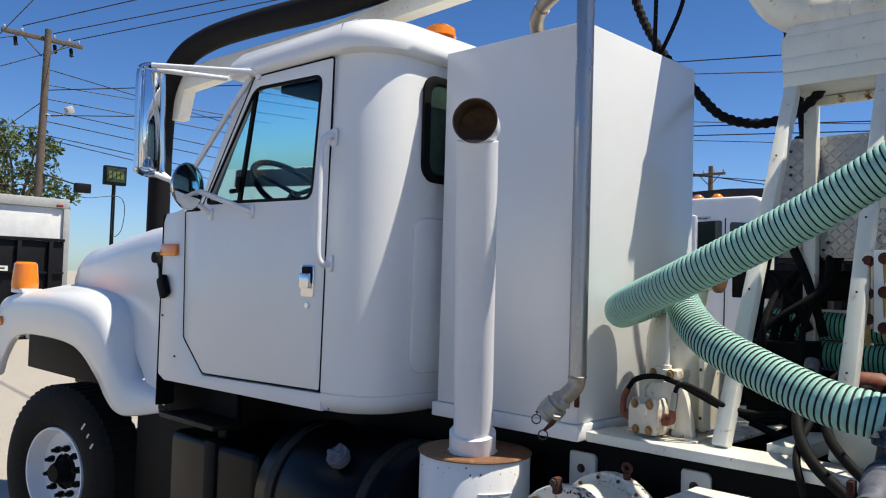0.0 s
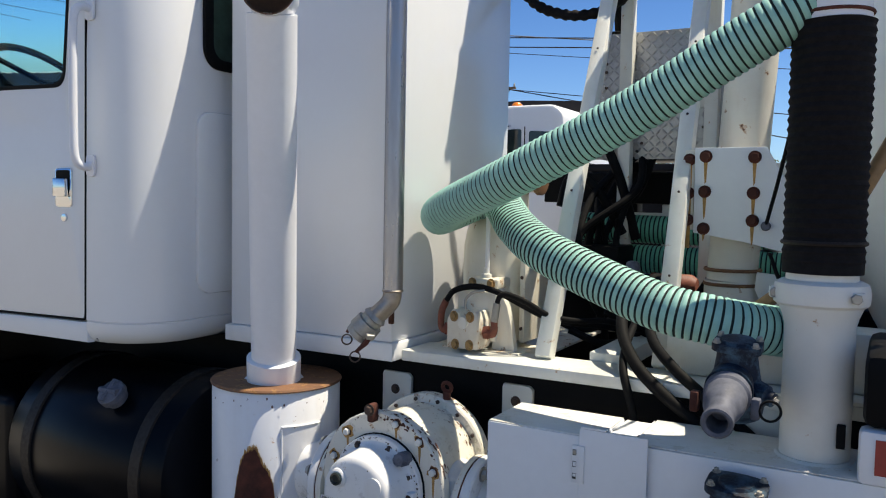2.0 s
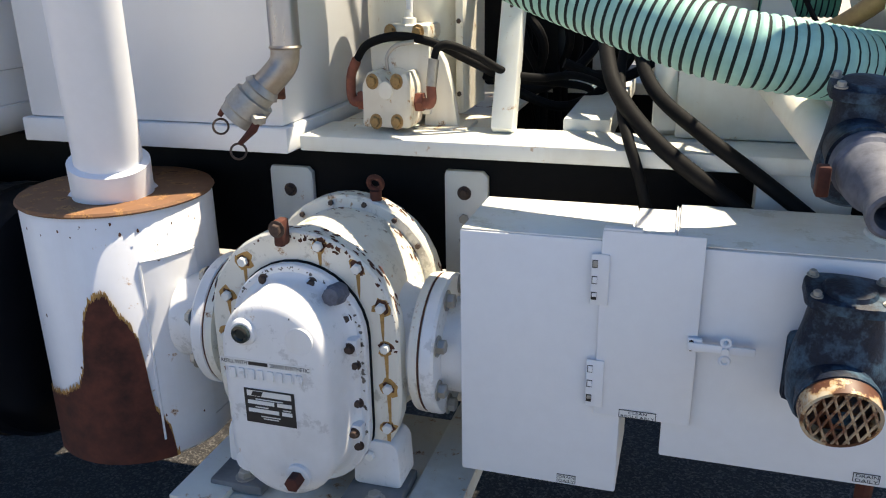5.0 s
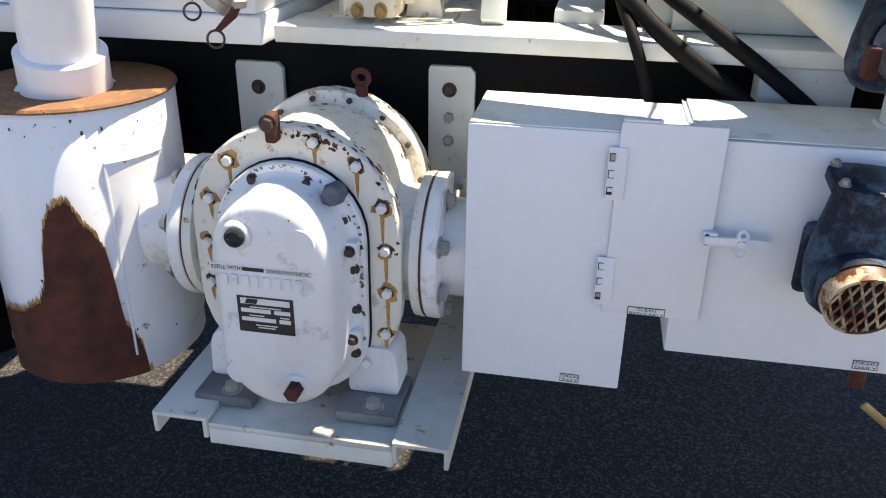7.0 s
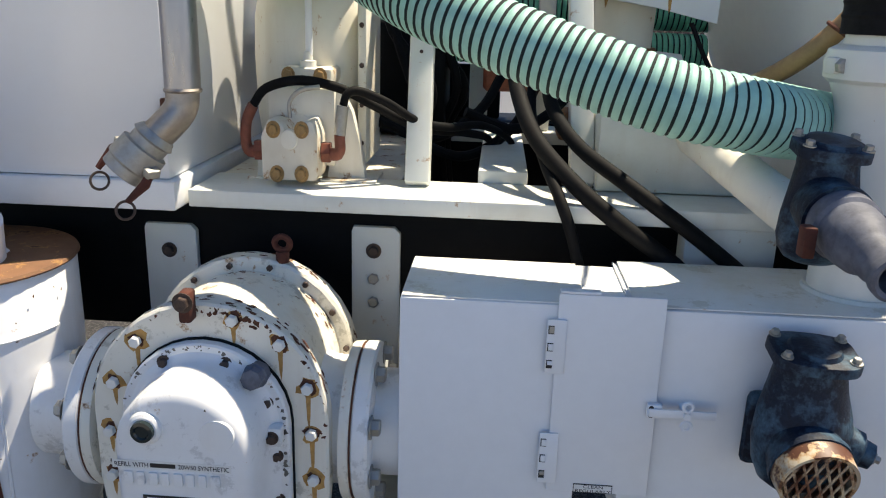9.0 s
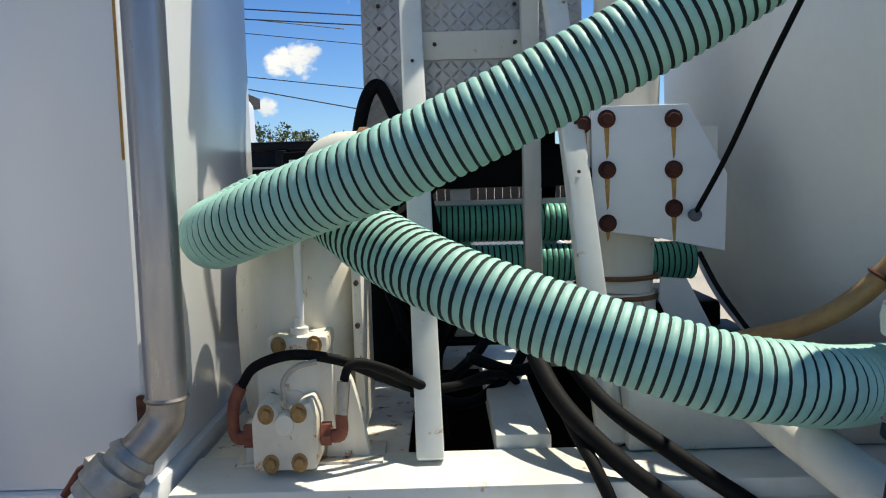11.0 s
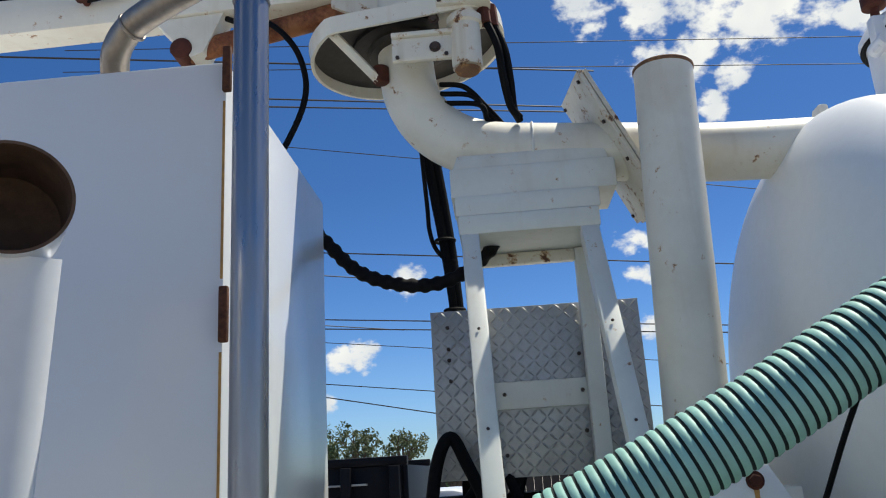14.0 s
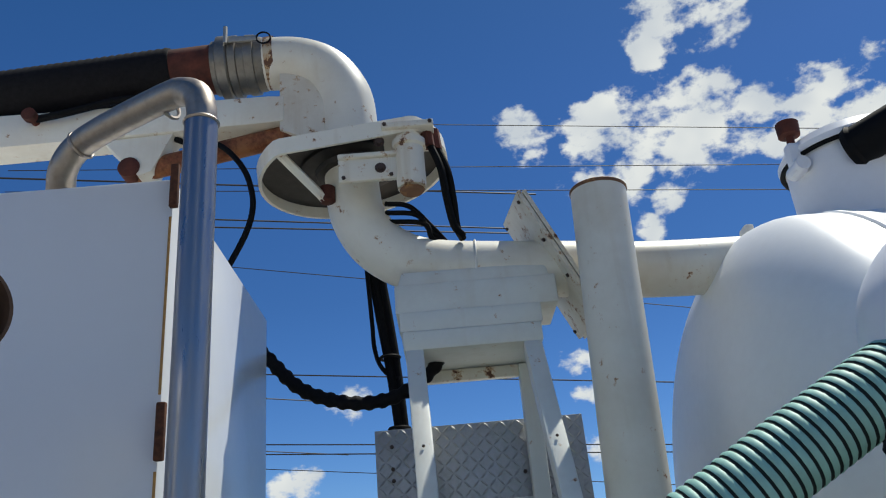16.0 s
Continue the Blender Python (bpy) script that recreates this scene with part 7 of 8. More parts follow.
def tread_box():
    t = thing("tread_plate_locker", (0.47, 1.6, 1.88), "aluminium tread-plate locker with a white cross bar", "locker")
    x0, x1, y0, z0, z1 = 0.168, 0.772, 1.435, 1.905, 2.385
    part("front_panel", box(bm_new(), x0, x1, y0, y0 + 0.005, z0, z1, 0.001), DIAMOND, t)
    part("body", box(bm_new(), x0 + 0.004, x1 - 0.004, y0 + 0.006, y0 + 0.40, z0 + 0.004, z1 - 0.004, 0.004), DIAMOND, t)
    big = bmesh.new()
    nx, nz = 25, 21
    for i in range(nx):
        for j in range(nz):
            x = x0 + 0.015 + i * (x1 - x0 - 0.03) / (nx - 1)
            z = z0 + 0.012 + j * (z1 - z0 - 0.024) / (nz - 1)
            a = 45 if (i + j) % 2 else -45
            m = Matrix.Translation((x, y0 - 0.0003, z)) @ Euler((0, radians(a), 0)).to_matrix().to_4x4()
            lathe(big, m @ Vector((-0.0135, 0, 0)), m.to_3x3() @ Vector((1, 0, 0)), [(0, 0.0004), (0.006, 0.0032), (0.0135, 0.0042), (0.021, 0.0032), (0.027, 0.0004)], 6)
    s = part("tread_pattern", big, DIAMOND, t)
    tagged(s, kind="stuff")
    part("cross_bar", box(bm_new(), 0.335, 0.628, 1.418, 1.4285, 2.09, 2.166, 0.002), FRAME_WHITE, t)
    for x, z in ((0.216, 2.335), (0.216, 2.272), (0.216, 2.24), (0.217, 2.18), (0.367, 2.131), (0.586, 2.131), (0.588, 2.235), (0.588, 2.02), (0.362, 1.965), (0.345, 1.935)):
        piece("bolt", BOLT_SMALL, turned((x, 1.4175 if 2.09 < z < 2.166 and x > 0.3 else 1.432, z), (0, -1, 0)), t)
    part("stand", box(bm_new(), 0.22, 0.30, 1.62, 1.70, 1.62, 1.904, 0.004), BLACK, t)
    part("stand", box(bm_new(), 0.64, 0.72, 1.62, 1.70, 1.62, 1.904, 0.004), BLACK, t)
    b = thing("cross_channel", (0.5, 1.65, 1.3), "black steel cross channel under the locker", "channel")
    part("beam", box(bm_new(), -0.10, 1.05, 1.60, 1.72, 1.735, 1.86, 0.006), BLACK, b)
    part("web", box(bm_new(), -0.10, 0.5, 1.63, 1.66, 1.281, 1.45, 0.006), BLACK, b)
    part("post", box(bm_new(), 0.40, 0.46, 1.62, 1.68, 1.281, 1.734, 0.004), FRAME_WHITE, b)
    part("post", box(bm_new(), 0.66, 0.72, 1.62, 1.68, 1.281, 1.734, 0.004), FRAME_WHITE, b)
    part("sill_bar", box(bm_new(), 0.20, 0.95, 1.585, 1.599, 1.66, 1.70, 0.003), FRAME_WHITE, b)
    part("outer_rail", box(bm_new(), -0.1, 1.3, 1.55, 1.80, 1.24, 1.28, 0.003), BLACK, b)


tread_box()


def stored_hoses():
    for k, (z, y, x1) in enumerate(((1.635, 1.54, 1.12), (1.52, 1.50, 1.10))):
        pts = spline([(0.02, y, z + 0.01), (0.35, y, z), (0.7, y + 0.01, z - 0.005), (x1, y + 0.02, z - 0.01)], 20)
        solo("stored_hose", ribbed_hose(bm_new(), pts, 0.056, 0.0166, 18), (GREEN, HOSE_DARK), (0.5, y, z - 0.056), "dark green ribbed hose stored across the frame", "hose", "stored hoses")
    h = thing("black_line", (0.6, 1.0, 1.3), "black rubber hydraulic hose sagging over the skid", "hose", "hydraulic hoses")
    part("hose", tube(bm_new(), spline([(0.52, 0.80, 1.52), (0.535, 0.68, 1.45), (0.57, 0.55, 1.38), (0.64, 0.445, 1.315), (0.72, 0.41, 1.255), (0.82, 0.408, 1.185), (0.90, 0.41, 1.11), (0.93, 0.412, 1.05)], 8), 0.0165, 14), RUBBER, h)
    part("end_fitting", lathe(bm_new(), (0.52, 0.80, 1.515), (0, 0.3, 1), [(0, 0.021), (0.02, 0.023), (0.04, 0.02), (0.045, 0.012)], 14), CAST_GREY, h)
    h2 = thing("black_line", (0.8, 0.9, 1.3), "black rubber hydraulic hose sagging over the skid", "hose", "hydraulic hoses")
    part("hose", tube(bm_new(), spline([(0.60, 0.86, 1.50), (0.605, 0.72, 1.43), (0.65, 0.56, 1.37), (0.74, 0.445, 1.315), (0.86, 0.41, 1.235), (0.97, 0.41, 1.15), (1.05, 0.41, 1.07)], 8), 0.0145, 14), RUBBER, h2)
    part("inner_hose", tube(bm_new(), spline([(0.575, 0.90, 1.50), (0.565, 0.74, 1.41), (0.585, 0.54, 1.345), (0.61, 0.435, 1.297), (0.64, 0.408, 1.22), (0.67, 0.408, 1.10), (0.69, 0.41, 1.02)], 8), 0.011, 12), RUBBER, h2)
    rng = random.Random(8)
    for k in range(6):
        x = 0.25 + 0.022 * k + rng.uniform(-0.02, 0.02)
        y = 1.22 + rng.uniform(-0.08, 0.1)
        g = thing("looped_line", (x, y, 1.3), "black rubber hose looping down behind the stand", "hose", "looped hoses")
        part("hose", tube(bm_new(), spline([(x + 0.06, 1.46, 1.92), (x + rng.uniform(-0.05, 0.08), y + 0.12, 1.78), (x - 0.03 + rng.uniform(-0.08, 0.08), y, 1.60), (x + rng.uniform(-0.06, 0.06), y - 0.04, 1.42), (x + rng.uniform(-0.04, 0.04), y + 0.02, 1.28), (x + 0.02, y + 0.06, 1.05)], 8), 0.012 + 0.004 * rng.random(), 10), RUBBER, g)
    for k, (x0, z0) in enumerate(((0.42, 1.40), (0.50, 1.36), (0.62, 1.43))):
        g = thing("looped_line", (x0, 0.95, 1.3), "black rubber hose lying in a slack bow", "hose", "looped hoses")
        part("hose", tube(bm_new(), spline([(x0 - 0.2, 0.86, z0 - 0.04), (x0 - 0.08, 0.9, z0 - 0.08), (x0 + 0.03, 0.98, z0 - 0.02), (x0 + 0.1, 1.08, z0 + 0.09), (x0 + 0.13, 1.18, z0 + 0.02)], 8), 0.0125, 10), RUBBER, g)
    g = thing("looped_line", (0.2, 1.4, 1.5), "black rubber hose bent in a tall loop", "hose", "looped hoses")
    part("hose", tube(bm_new(), spline([(0.13, 1.30, 1.55), (0.14, 1.33, 1.75), (0.17, 1.35, 1.95), (0.21, 1.36, 2.02), (0.25, 1.36, 1.95), (0.31, 1.37, 1.80), (0.36, 1.40, 1.60)], 8), 0.018, 12), RUBBER, g)
    part("second_hose", tube(bm_new(), spline([(0.10, 1.28, 1.72), (0.12, 1.3, 1.82), (0.17, 1.31, 1.84), (0.25, 1.32, 1.76), (0.32, 1.36, 1.62)], 8), 0.018, 12), RUBBER, g)


stored_hoses()


# black block and boxes added to keep the gaps behind the stand dark
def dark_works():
    t = thing("rear_machinery", (0.55, 1.3, 1.28), "black block and red motor standing in for dark machinery", "valve bank")
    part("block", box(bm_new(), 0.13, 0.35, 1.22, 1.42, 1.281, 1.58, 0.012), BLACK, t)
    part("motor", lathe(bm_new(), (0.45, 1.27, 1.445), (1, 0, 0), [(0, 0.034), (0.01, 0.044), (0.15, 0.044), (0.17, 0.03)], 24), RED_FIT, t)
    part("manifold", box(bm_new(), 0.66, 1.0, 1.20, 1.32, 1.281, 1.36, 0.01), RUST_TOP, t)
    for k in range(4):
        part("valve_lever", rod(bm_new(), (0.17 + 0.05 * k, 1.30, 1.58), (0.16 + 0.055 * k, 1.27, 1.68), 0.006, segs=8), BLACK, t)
    b = thing("gap_filler", (0.4, 1.9, 0.70), "plain black boxes added to fill the dark gap behind the stand", "tool box")
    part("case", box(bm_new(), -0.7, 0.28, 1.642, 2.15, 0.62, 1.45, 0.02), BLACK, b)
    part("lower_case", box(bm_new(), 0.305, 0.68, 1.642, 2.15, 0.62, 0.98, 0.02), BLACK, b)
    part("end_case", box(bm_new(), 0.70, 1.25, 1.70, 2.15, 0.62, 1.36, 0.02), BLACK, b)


dark_works()


# ---- beyond the truck: parked truck, shed, trailer, pole, wires, trees ----
PALE_VAN = plain("trailer_white", (0.74, 0.75, 0.74), 0.45, 0.12, 3)
SHED_DARK = plain("shed_brown", (0.028, 0.022, 0.02), 0.7, 0.3, 4)
BIN_BLACK = plain("bin_black", (0.006, 0.006, 0.008), 0.55, 0.25, 6, shine=0.2)
POLE_WOOD = plain("pole_wood", (0.13, 0.10, 0.075), 0.9, 0.35, 9)
WIRE = plain("wire_black", (0.015, 0.016, 0.02), 0.6, 0.1, 8)
BARK = plain("bark", (0.10, 0.075, 0.055), 0.95, 0.35, 8)
SIGN_GREEN = plain("sign_green", (0.015, 0.045, 0.02), 0.5, 0.15, 6)
SIGN_OLIVE = plain("sign_olive", (0.16, 0.17, 0.03), 0.5, 0.15, 6)
LAMP_GREY = plain("lamp_grey", (0.42, 0.43, 0.42), 0.5, 0.15, 20)


def leaf_material(name, dark, pale):
    m, nt, b = nodes_of(name, 0.6)
    geo = nt.nodes.new("ShaderNodeNewGeometry")
    nt.links.new(ramp(nt, geo.outputs["Random Per Island"], ((0.0, dark), (1.0, pale))), b.inputs["Base Color"])
    return m


LEAF = leaf_material("leaf", (0.04, 0.07, 0.02), (0.11, 0.16, 0.055))
LEAF_DRY = leaf_material("leaf_dry", (0.06, 0.085, 0.035), (0.17, 0.20, 0.09))


def leaf_cloud(clumps, n, size, rng):
    """Small folded leaves, scattered in uneven clumps."""
    vs, fs = [], []
    for c, r in clumps:
        k = max(20, int(n * r * r))
        for _ in range(k):
            d = Vector((rng.gauss(0, 1), rng.gauss(0, 1), rng.gauss(0, 0.8)))
            d = d.normalized() * r * (0.35 + 0.75 * rng.random() ** 0.5)
            p = Vector(c) + d
            u = Vector((rng.gauss(0, 1), rng.gauss(0, 1), rng.gauss(0, 1))).normalized()
            v = u.cross(Vector((rng.gauss(0, 1), rng.gauss(0, 1), rng.gauss(0, 1)))).normalized()
            s = size * rng.uniform(0.6, 1.3)
            w = u.cross(v) * s * 0.25
            i = len(vs)
            vs += [p - u * s, p + v * s * 0.5 + w, p + u * s, p - v * s * 0.5 + w]
            fs += [(i, i + 1, i + 2), (i, i + 2, i + 3)]
    return vs, fs


def tree(at, height, spread, low, seed, leaf, label, size=0.11, n=260):
    """Tapered trunk, forking limbs, and a ragged crown with gaps."""
    rng = random.Random(seed)
    t = thing("tree", at, label, "tree", "trees beyond the yard")
    x, y, z0 = at
    bm = bm_new()
    fork = Vector((x, y, height * low))
    tube(bm, spline([(x, y, z0 - 0.1), (x + 0.08, y, z0 + height * low * 0.5), fork], 5), lambda s: 0.22 * (1 - 0.45 * s), 10)
    part("trunk", bm, BARK, t)
    clumps = []
    for k in range(11):
        a = 2 * math.pi * k / 11 + rng.uniform(-0.3, 0.3)
        reach = spread * rng.uniform(0.45, 1.0)
        top = Vector((x + reach * math.cos(a), y + reach * math.sin(a), height * rng.uniform(0.62, 0.98) - 0.12 * reach))
        mid = fork.lerp(top, 0.5) + Vector((rng.uniform(-0.2, 0.2), rng.uniform(-0.2, 0.2), rng.uniform(0.1, 0.5)))
        part("limb", tube(bm_new(), spline([fork, mid, top], 4), lambda s: 0.085 * (1 - 0.8 * s), 6), BARK, t)
        clumps += [(top, spread * rng.uniform(0.2, 0.34)), (mid, spread * rng.uniform(0.14, 0.26))]
        for _ in range(3):
            q = mid.lerp(top, rng.uniform(0.2, 1.1)) + Vector((rng.uniform(-1, 1), rng.uniform(-1, 1), rng.uniform(-0.6, 0.7))) * spread * 0.32
            clumps.append((q, spread * rng.uniform(0.1, 0.22)))
    vs, fs = leaf_cloud(clumps, n, size, rng)
    me = bpy.data.meshes.new("crown")
    o = Vector(place_of(t))
    me.from_pydata([v - o for v in vs], [], fs)
    me.materials.append(leaf)
    crown = new("crown", me)
    crown.parent = t
    return t


tree((-34.0, 9.6, 0.0), 7.9, 2.2, 0.45, 5, LEAF, "broad green leafy tree behind the box trailer", 0.13, 300)
tree((-9.9, 46.0, 0.0), 5.0, 1.5, 0.5, 11, LEAF, "round green tree beyond the parked truck")
tree((-7.6, 45.0, 0.0), 4.7, 1.25, 0.5, 12, LEAF_DRY, "thin pale green tree with open branches")
tree((-5.4, 46.5, 0.0), 4.6, 1.3, 0.5, 13, LEAF_DRY, "thin pale green tree with open branches")
tree((-1.7, 33.0, 0.0), 2.9, 0.75, 0.35, 14, LEAF, "small dark green tree by the fence", 0.08, 420)
tree((-31.0, 16.0, 0.0), 3.6, 0.9, 0.4, 15, LEAF, "small green tree beyond the yard")


def yard_fence():
    t = thing("yard_fence", (0.0, 48.0, 0.0), "dark weathered board fence along the yard's far side", "fence", kind="structure")
    rng = random.Random(8)
    bm = bm_new()
    for k in range(220):
        x = -62 + k * 0.5
        box(bm, x, x + 0.48, 48.0, 48.03, 0.0, 2.1 + rng.uniform(-0.05, 0.05))
    part("board", bm, SHED_DARK, t)


yard_fence()


def shed():
    t = thing("dark_shed", (-6.5, 15.0, 0.0), "dark open-sided shed with a low gable roof", "shed")
    part("back_wall", box(bm_new(), -9.2, -3.9, 16.8, 16.95, 0.0, 3.0, 0.01), SHED_DARK, t)
    part("side_wall", box(bm_new(), -9.3, -9.15, 13.2, 16.8, 0.0, 3.0, 0.01), SHED_DARK, t)
    part("side_wall", box(bm_new(), -3.9, -3.78, 13.2, 16.8, 0.0, 3.0, 0.01), SHED_DARK, t)
    bm = bm_new()
    prism(bm, [(-9.6, 3.02), (-3.6, 3.40), (-3.6, 3.62), (-5.2, 3.70), (-6.6, 3.66), (-9.6, 3.28)], xz(17.1), 4.2, 0.01)
    part("roof", bm, SHED_DARK, t)
    part("fascia", box(bm_new(), -9.5, -3.7, 12.86, 12.90, 2.55, 3.06, 0.004), SHED_DARK, t)
    for x in (-9.2, -6.6, -4.0):
        part("post", box(bm_new(), x, x + 0.14, 12.95, 13.09, 0.0, 3.05, 0.01), SHED_DARK, t)


shed()


def parked_truck():
    t = thing("parked_truck", (-2.0, 6.6, 0.0), "white truck with a short black bed, parked in sun", "truck")
    out = smooth_loop([(-3.05, 0.75), (-3.05, 1.45), (-2.88, 1.80), (-2.60, 2.56), (-2.42, 2.67), (-1.66, 2.67), (-1.55, 2.58), (-1.52, 1.75), (-1.52, 0.75)], 0.06, 4)
    bm = bm_new()
    prism(bm, out, xz(7.55), 1.95, 0.05)
    body = part("cab_body", bm, WHITE, t, "white cab shell")
    for y, s in ((5.597, 1), (7.553, -1)):
        bm = bm_new()
        prism(bm, smooth_loop([(-2.62, 1.84), (-2.44, 2.42), (-1.98, 2.44), (-1.98, 1.84)], 0.03, 3), xz(y + 0.003), 0.006)
        part("side_window", bm, DARK_GLASS, body, "dark tinted side window")
        bm = bm_new()
        prism(bm, smooth_loop([(-1.90, 1.95), (-1.90, 2.42), (-1.62, 2.40), (-1.62, 1.95)], 0.03, 3), xz(y + 0.003), 0.006)
        part("rear_quarter_window", bm, DARK_GLASS, body)
        part("door_seam", box(bm_new(), -1.95, -1.94, y - 0.002, y + 0.002, 1.0, 2.46), RUBBER, body)
    m = Matrix.Translation((-2.752, 6.575, 2.19)) @ Euler((0, radians(20.2), 0)).to_matrix().to_4x4()
    part("windshield", box(bm_new(), -0.008, 0.0, -0.82, 0.82, -0.30, 0.28, 0.0, m), DARK_GLASS, body)
    part("hood", box(bm_new(), -4.15, -3.04, 5.75, 7.4, 0.85, 1.55, 0.12), WHITE, t)
    part("bumper", box(bm_new(), -4.3, -4.16, 5.6, 7.55, 0.5, 0.8, 0.03), CHROME, t)
    for x in (-2.5, -2.3, -2.1):
        part("marker_light", lathe(bm_new(), (x, 5.75, 2.67), (0, 0, 1), [(0, 0.06), (0.02, 0.055), (0.045, 0.03), (0.05, 0.0)], 14), ORANGE, body, "orange roof marker light")
    part("air_horn", lathe(bm_new(), (-2.35, 5.86, 2.71), (-1, 0, 0), [(0, 0.03), (0.05, 0.022), (0.22, 0.03), (0.27, 0.055), (0.275, 0.0)], 16), CHROME, body)
    mir = part("door_mirror", box(bm_new(), -2.36, -2.12, 5.34, 5.39, 1.95, 2.48, 0.03), WHITE_SATIN, t, "white door mirror")
    part("mirror_glass", box(bm_new(), -2.34, -2.14, 5.391, 5.394, 1.97, 2.46, 0.0), MIRROR, mir)
    for z in (2.0, 2.45):
        part("mirror_arm", rod(bm_new(), (-2.2, 5.37, z), (-2.1, 5.62, z + 0.02), 0.014, segs=8), CHROME, mir)
    # bed: open steel box with ribs and a folded top rail
    bed = part("dump_bed", box(bm_new(), -1.42, -0.45, 5.55, 5.60, 1.05, 2.02, 0.008), BIN_BLACK, t, "black steel dump bed")
    part("bed_wall", box(bm_new(), -1.42, -0.45, 7.50, 7.55, 1.05, 2.02, 0.008), BIN_BLACK, bed)
    part("bed_floor", box(bm_new(), -1.42, -0.45, 5.6, 7.5, 1.02, 1.08, 0.004), BIN_BLACK, bed)
    part("headboard", box(bm_new(), -1.46, -1.40, 5.56, 7.54, 1.05, 2.12, 0.008), BIN_BLACK, bed)
    part("bed_tailgate", box(bm_new(), -0.448, -0.40, 5.55, 7.55, 1.05, 2.02, 0.008), BIN_BLACK, bed)
    for y in (5.52, 7.5):
        part("top_rail", box(bm_new(), -1.42, -0.40, y, y + 0.09, 2.022, 2.09, 0.012), BIN_BLACK, bed)
    part("ledge", box(bm_new(), -1.42, -0.72, 5.50, 5.548, 1.88, 1.895, 0.002), LAMP_GREY, bed)
    for k in range(3):
        x = -1.3 + 0.38 * k
        part("rib", box(bm_new(), x, x + 0.08, 5.47, 5.548, 1.06, 2.02, 0.008), BIN_BLACK, bed)
    part("frame_beam", box(bm_new(), -4.0, -0.3, 6.1, 6.25, 0.72, 0.95, 0.006), BLACK, t)
    part("frame_beam", box(bm_new(), -4.0, -0.3, 6.85, 7.0, 0.72, 0.95, 0.006), BLACK, t)
    for x in (-3.4, -0.9):
        for y, d in ((5.62, -1), (7.48, 1)):
            wh = part("wheel", lathe(bm_new(), (x, y, 0.5), (0, d, 0), [(-0.26, 0.3), (-0.26, 0.46), (-0.22, 0.5), (-0.05, 0.5), (0.0, 0.46), (0.0, 0.3)], 30), TYRE, t)
            part("rim", lathe(bm_new(), (x, y, 0.5), (0, d, 0), [(-0.02, 0.30), (-0.02, 0.27), (-0.08, 0.22), (-0.08, 0.1), (-0.02, 0.08), (-0.01, 0.0)], 24), WHITE_PIPE, wh)


def pickup():
    t = thing("pickup", (0.6, 8.6, 0.0), "white pickup standing nose-on to the yard gap", "pickup")
    bm = bm_new()
    prism(bm, smooth_loop([(-2.9, 0.5), (-2.9, 1.12), (-0.95, 1.14), (0.42, 1.26), (1.55, 1.12), (1.72, 1.0), (1.74, 0.5)], 0.08, 4), xz(9.45), 1.8, 0.05)
    body = part("body", bm, WHITE, t)
    bm = bm_new()
    prism(bm, smooth_loop([(-1.0, 1.13), (-0.9, 1.72), (-0.75, 1.78), (-0.2, 1.78), (-0.05, 1.74), (0.44, 1.25)], 0.05, 3), xz(9.35), 1.6, 0.05)
    cabin = part("cabin", bm, WHITE, t)
    for y in (7.752, 9.354):
        bm = bm_new()
        prism(bm, smooth_loop([(-0.88, 1.22), (-0.82, 1.66), (-0.12, 1.68), (0.27, 1.28)], 0.03, 3), xz(y), 0.006)
        part("side_window", bm, DARK_GLASS, cabin)
    m = Matrix.Translation((0.21, 8.55, 1.51)) @ Euler((0, radians(-45), 0)).to_matrix().to_4x4()
    part("windshield", box(bm_new(), 0.0, 0.012, -0.7, 0.7, -0.28, 0.28, 0.0, m), DARK_GLASS, cabin)
    part("bumper", box(bm_new(), 1.74, 1.84, 7.7, 9.4, 0.45, 0.68, 0.03), CHROME, t)
    for y in (7.78, 9.18):
        part("headlight", box(bm_new(), 1.70, 1.755, y, y + 0.22, 0.78, 0.94, 0.02), DARK_GLASS, body)
    for x in (-2.1, 1.0):
        for y, d in ((7.66, -1), (9.44, 1)):
            wh = part("wheel", lathe(bm_new(), (x, y, 0.37), (0, d, 0), [(-0.2, 0.22), (-0.2, 0.34), (-0.16, 0.37), (-0.04, 0.37), (0.0, 0.34), (0.0, 0.22)], 26), TYRE, t)
            part("rim", lathe(bm_new(), (x, y, 0.37), (0, d, 0), [(-0.02, 0.22), (-0.03, 0.19), (-0.05, 0.08), (-0.02, 0.0)], 20), CAST_ALU, wh)


parked_truck()
pickup()


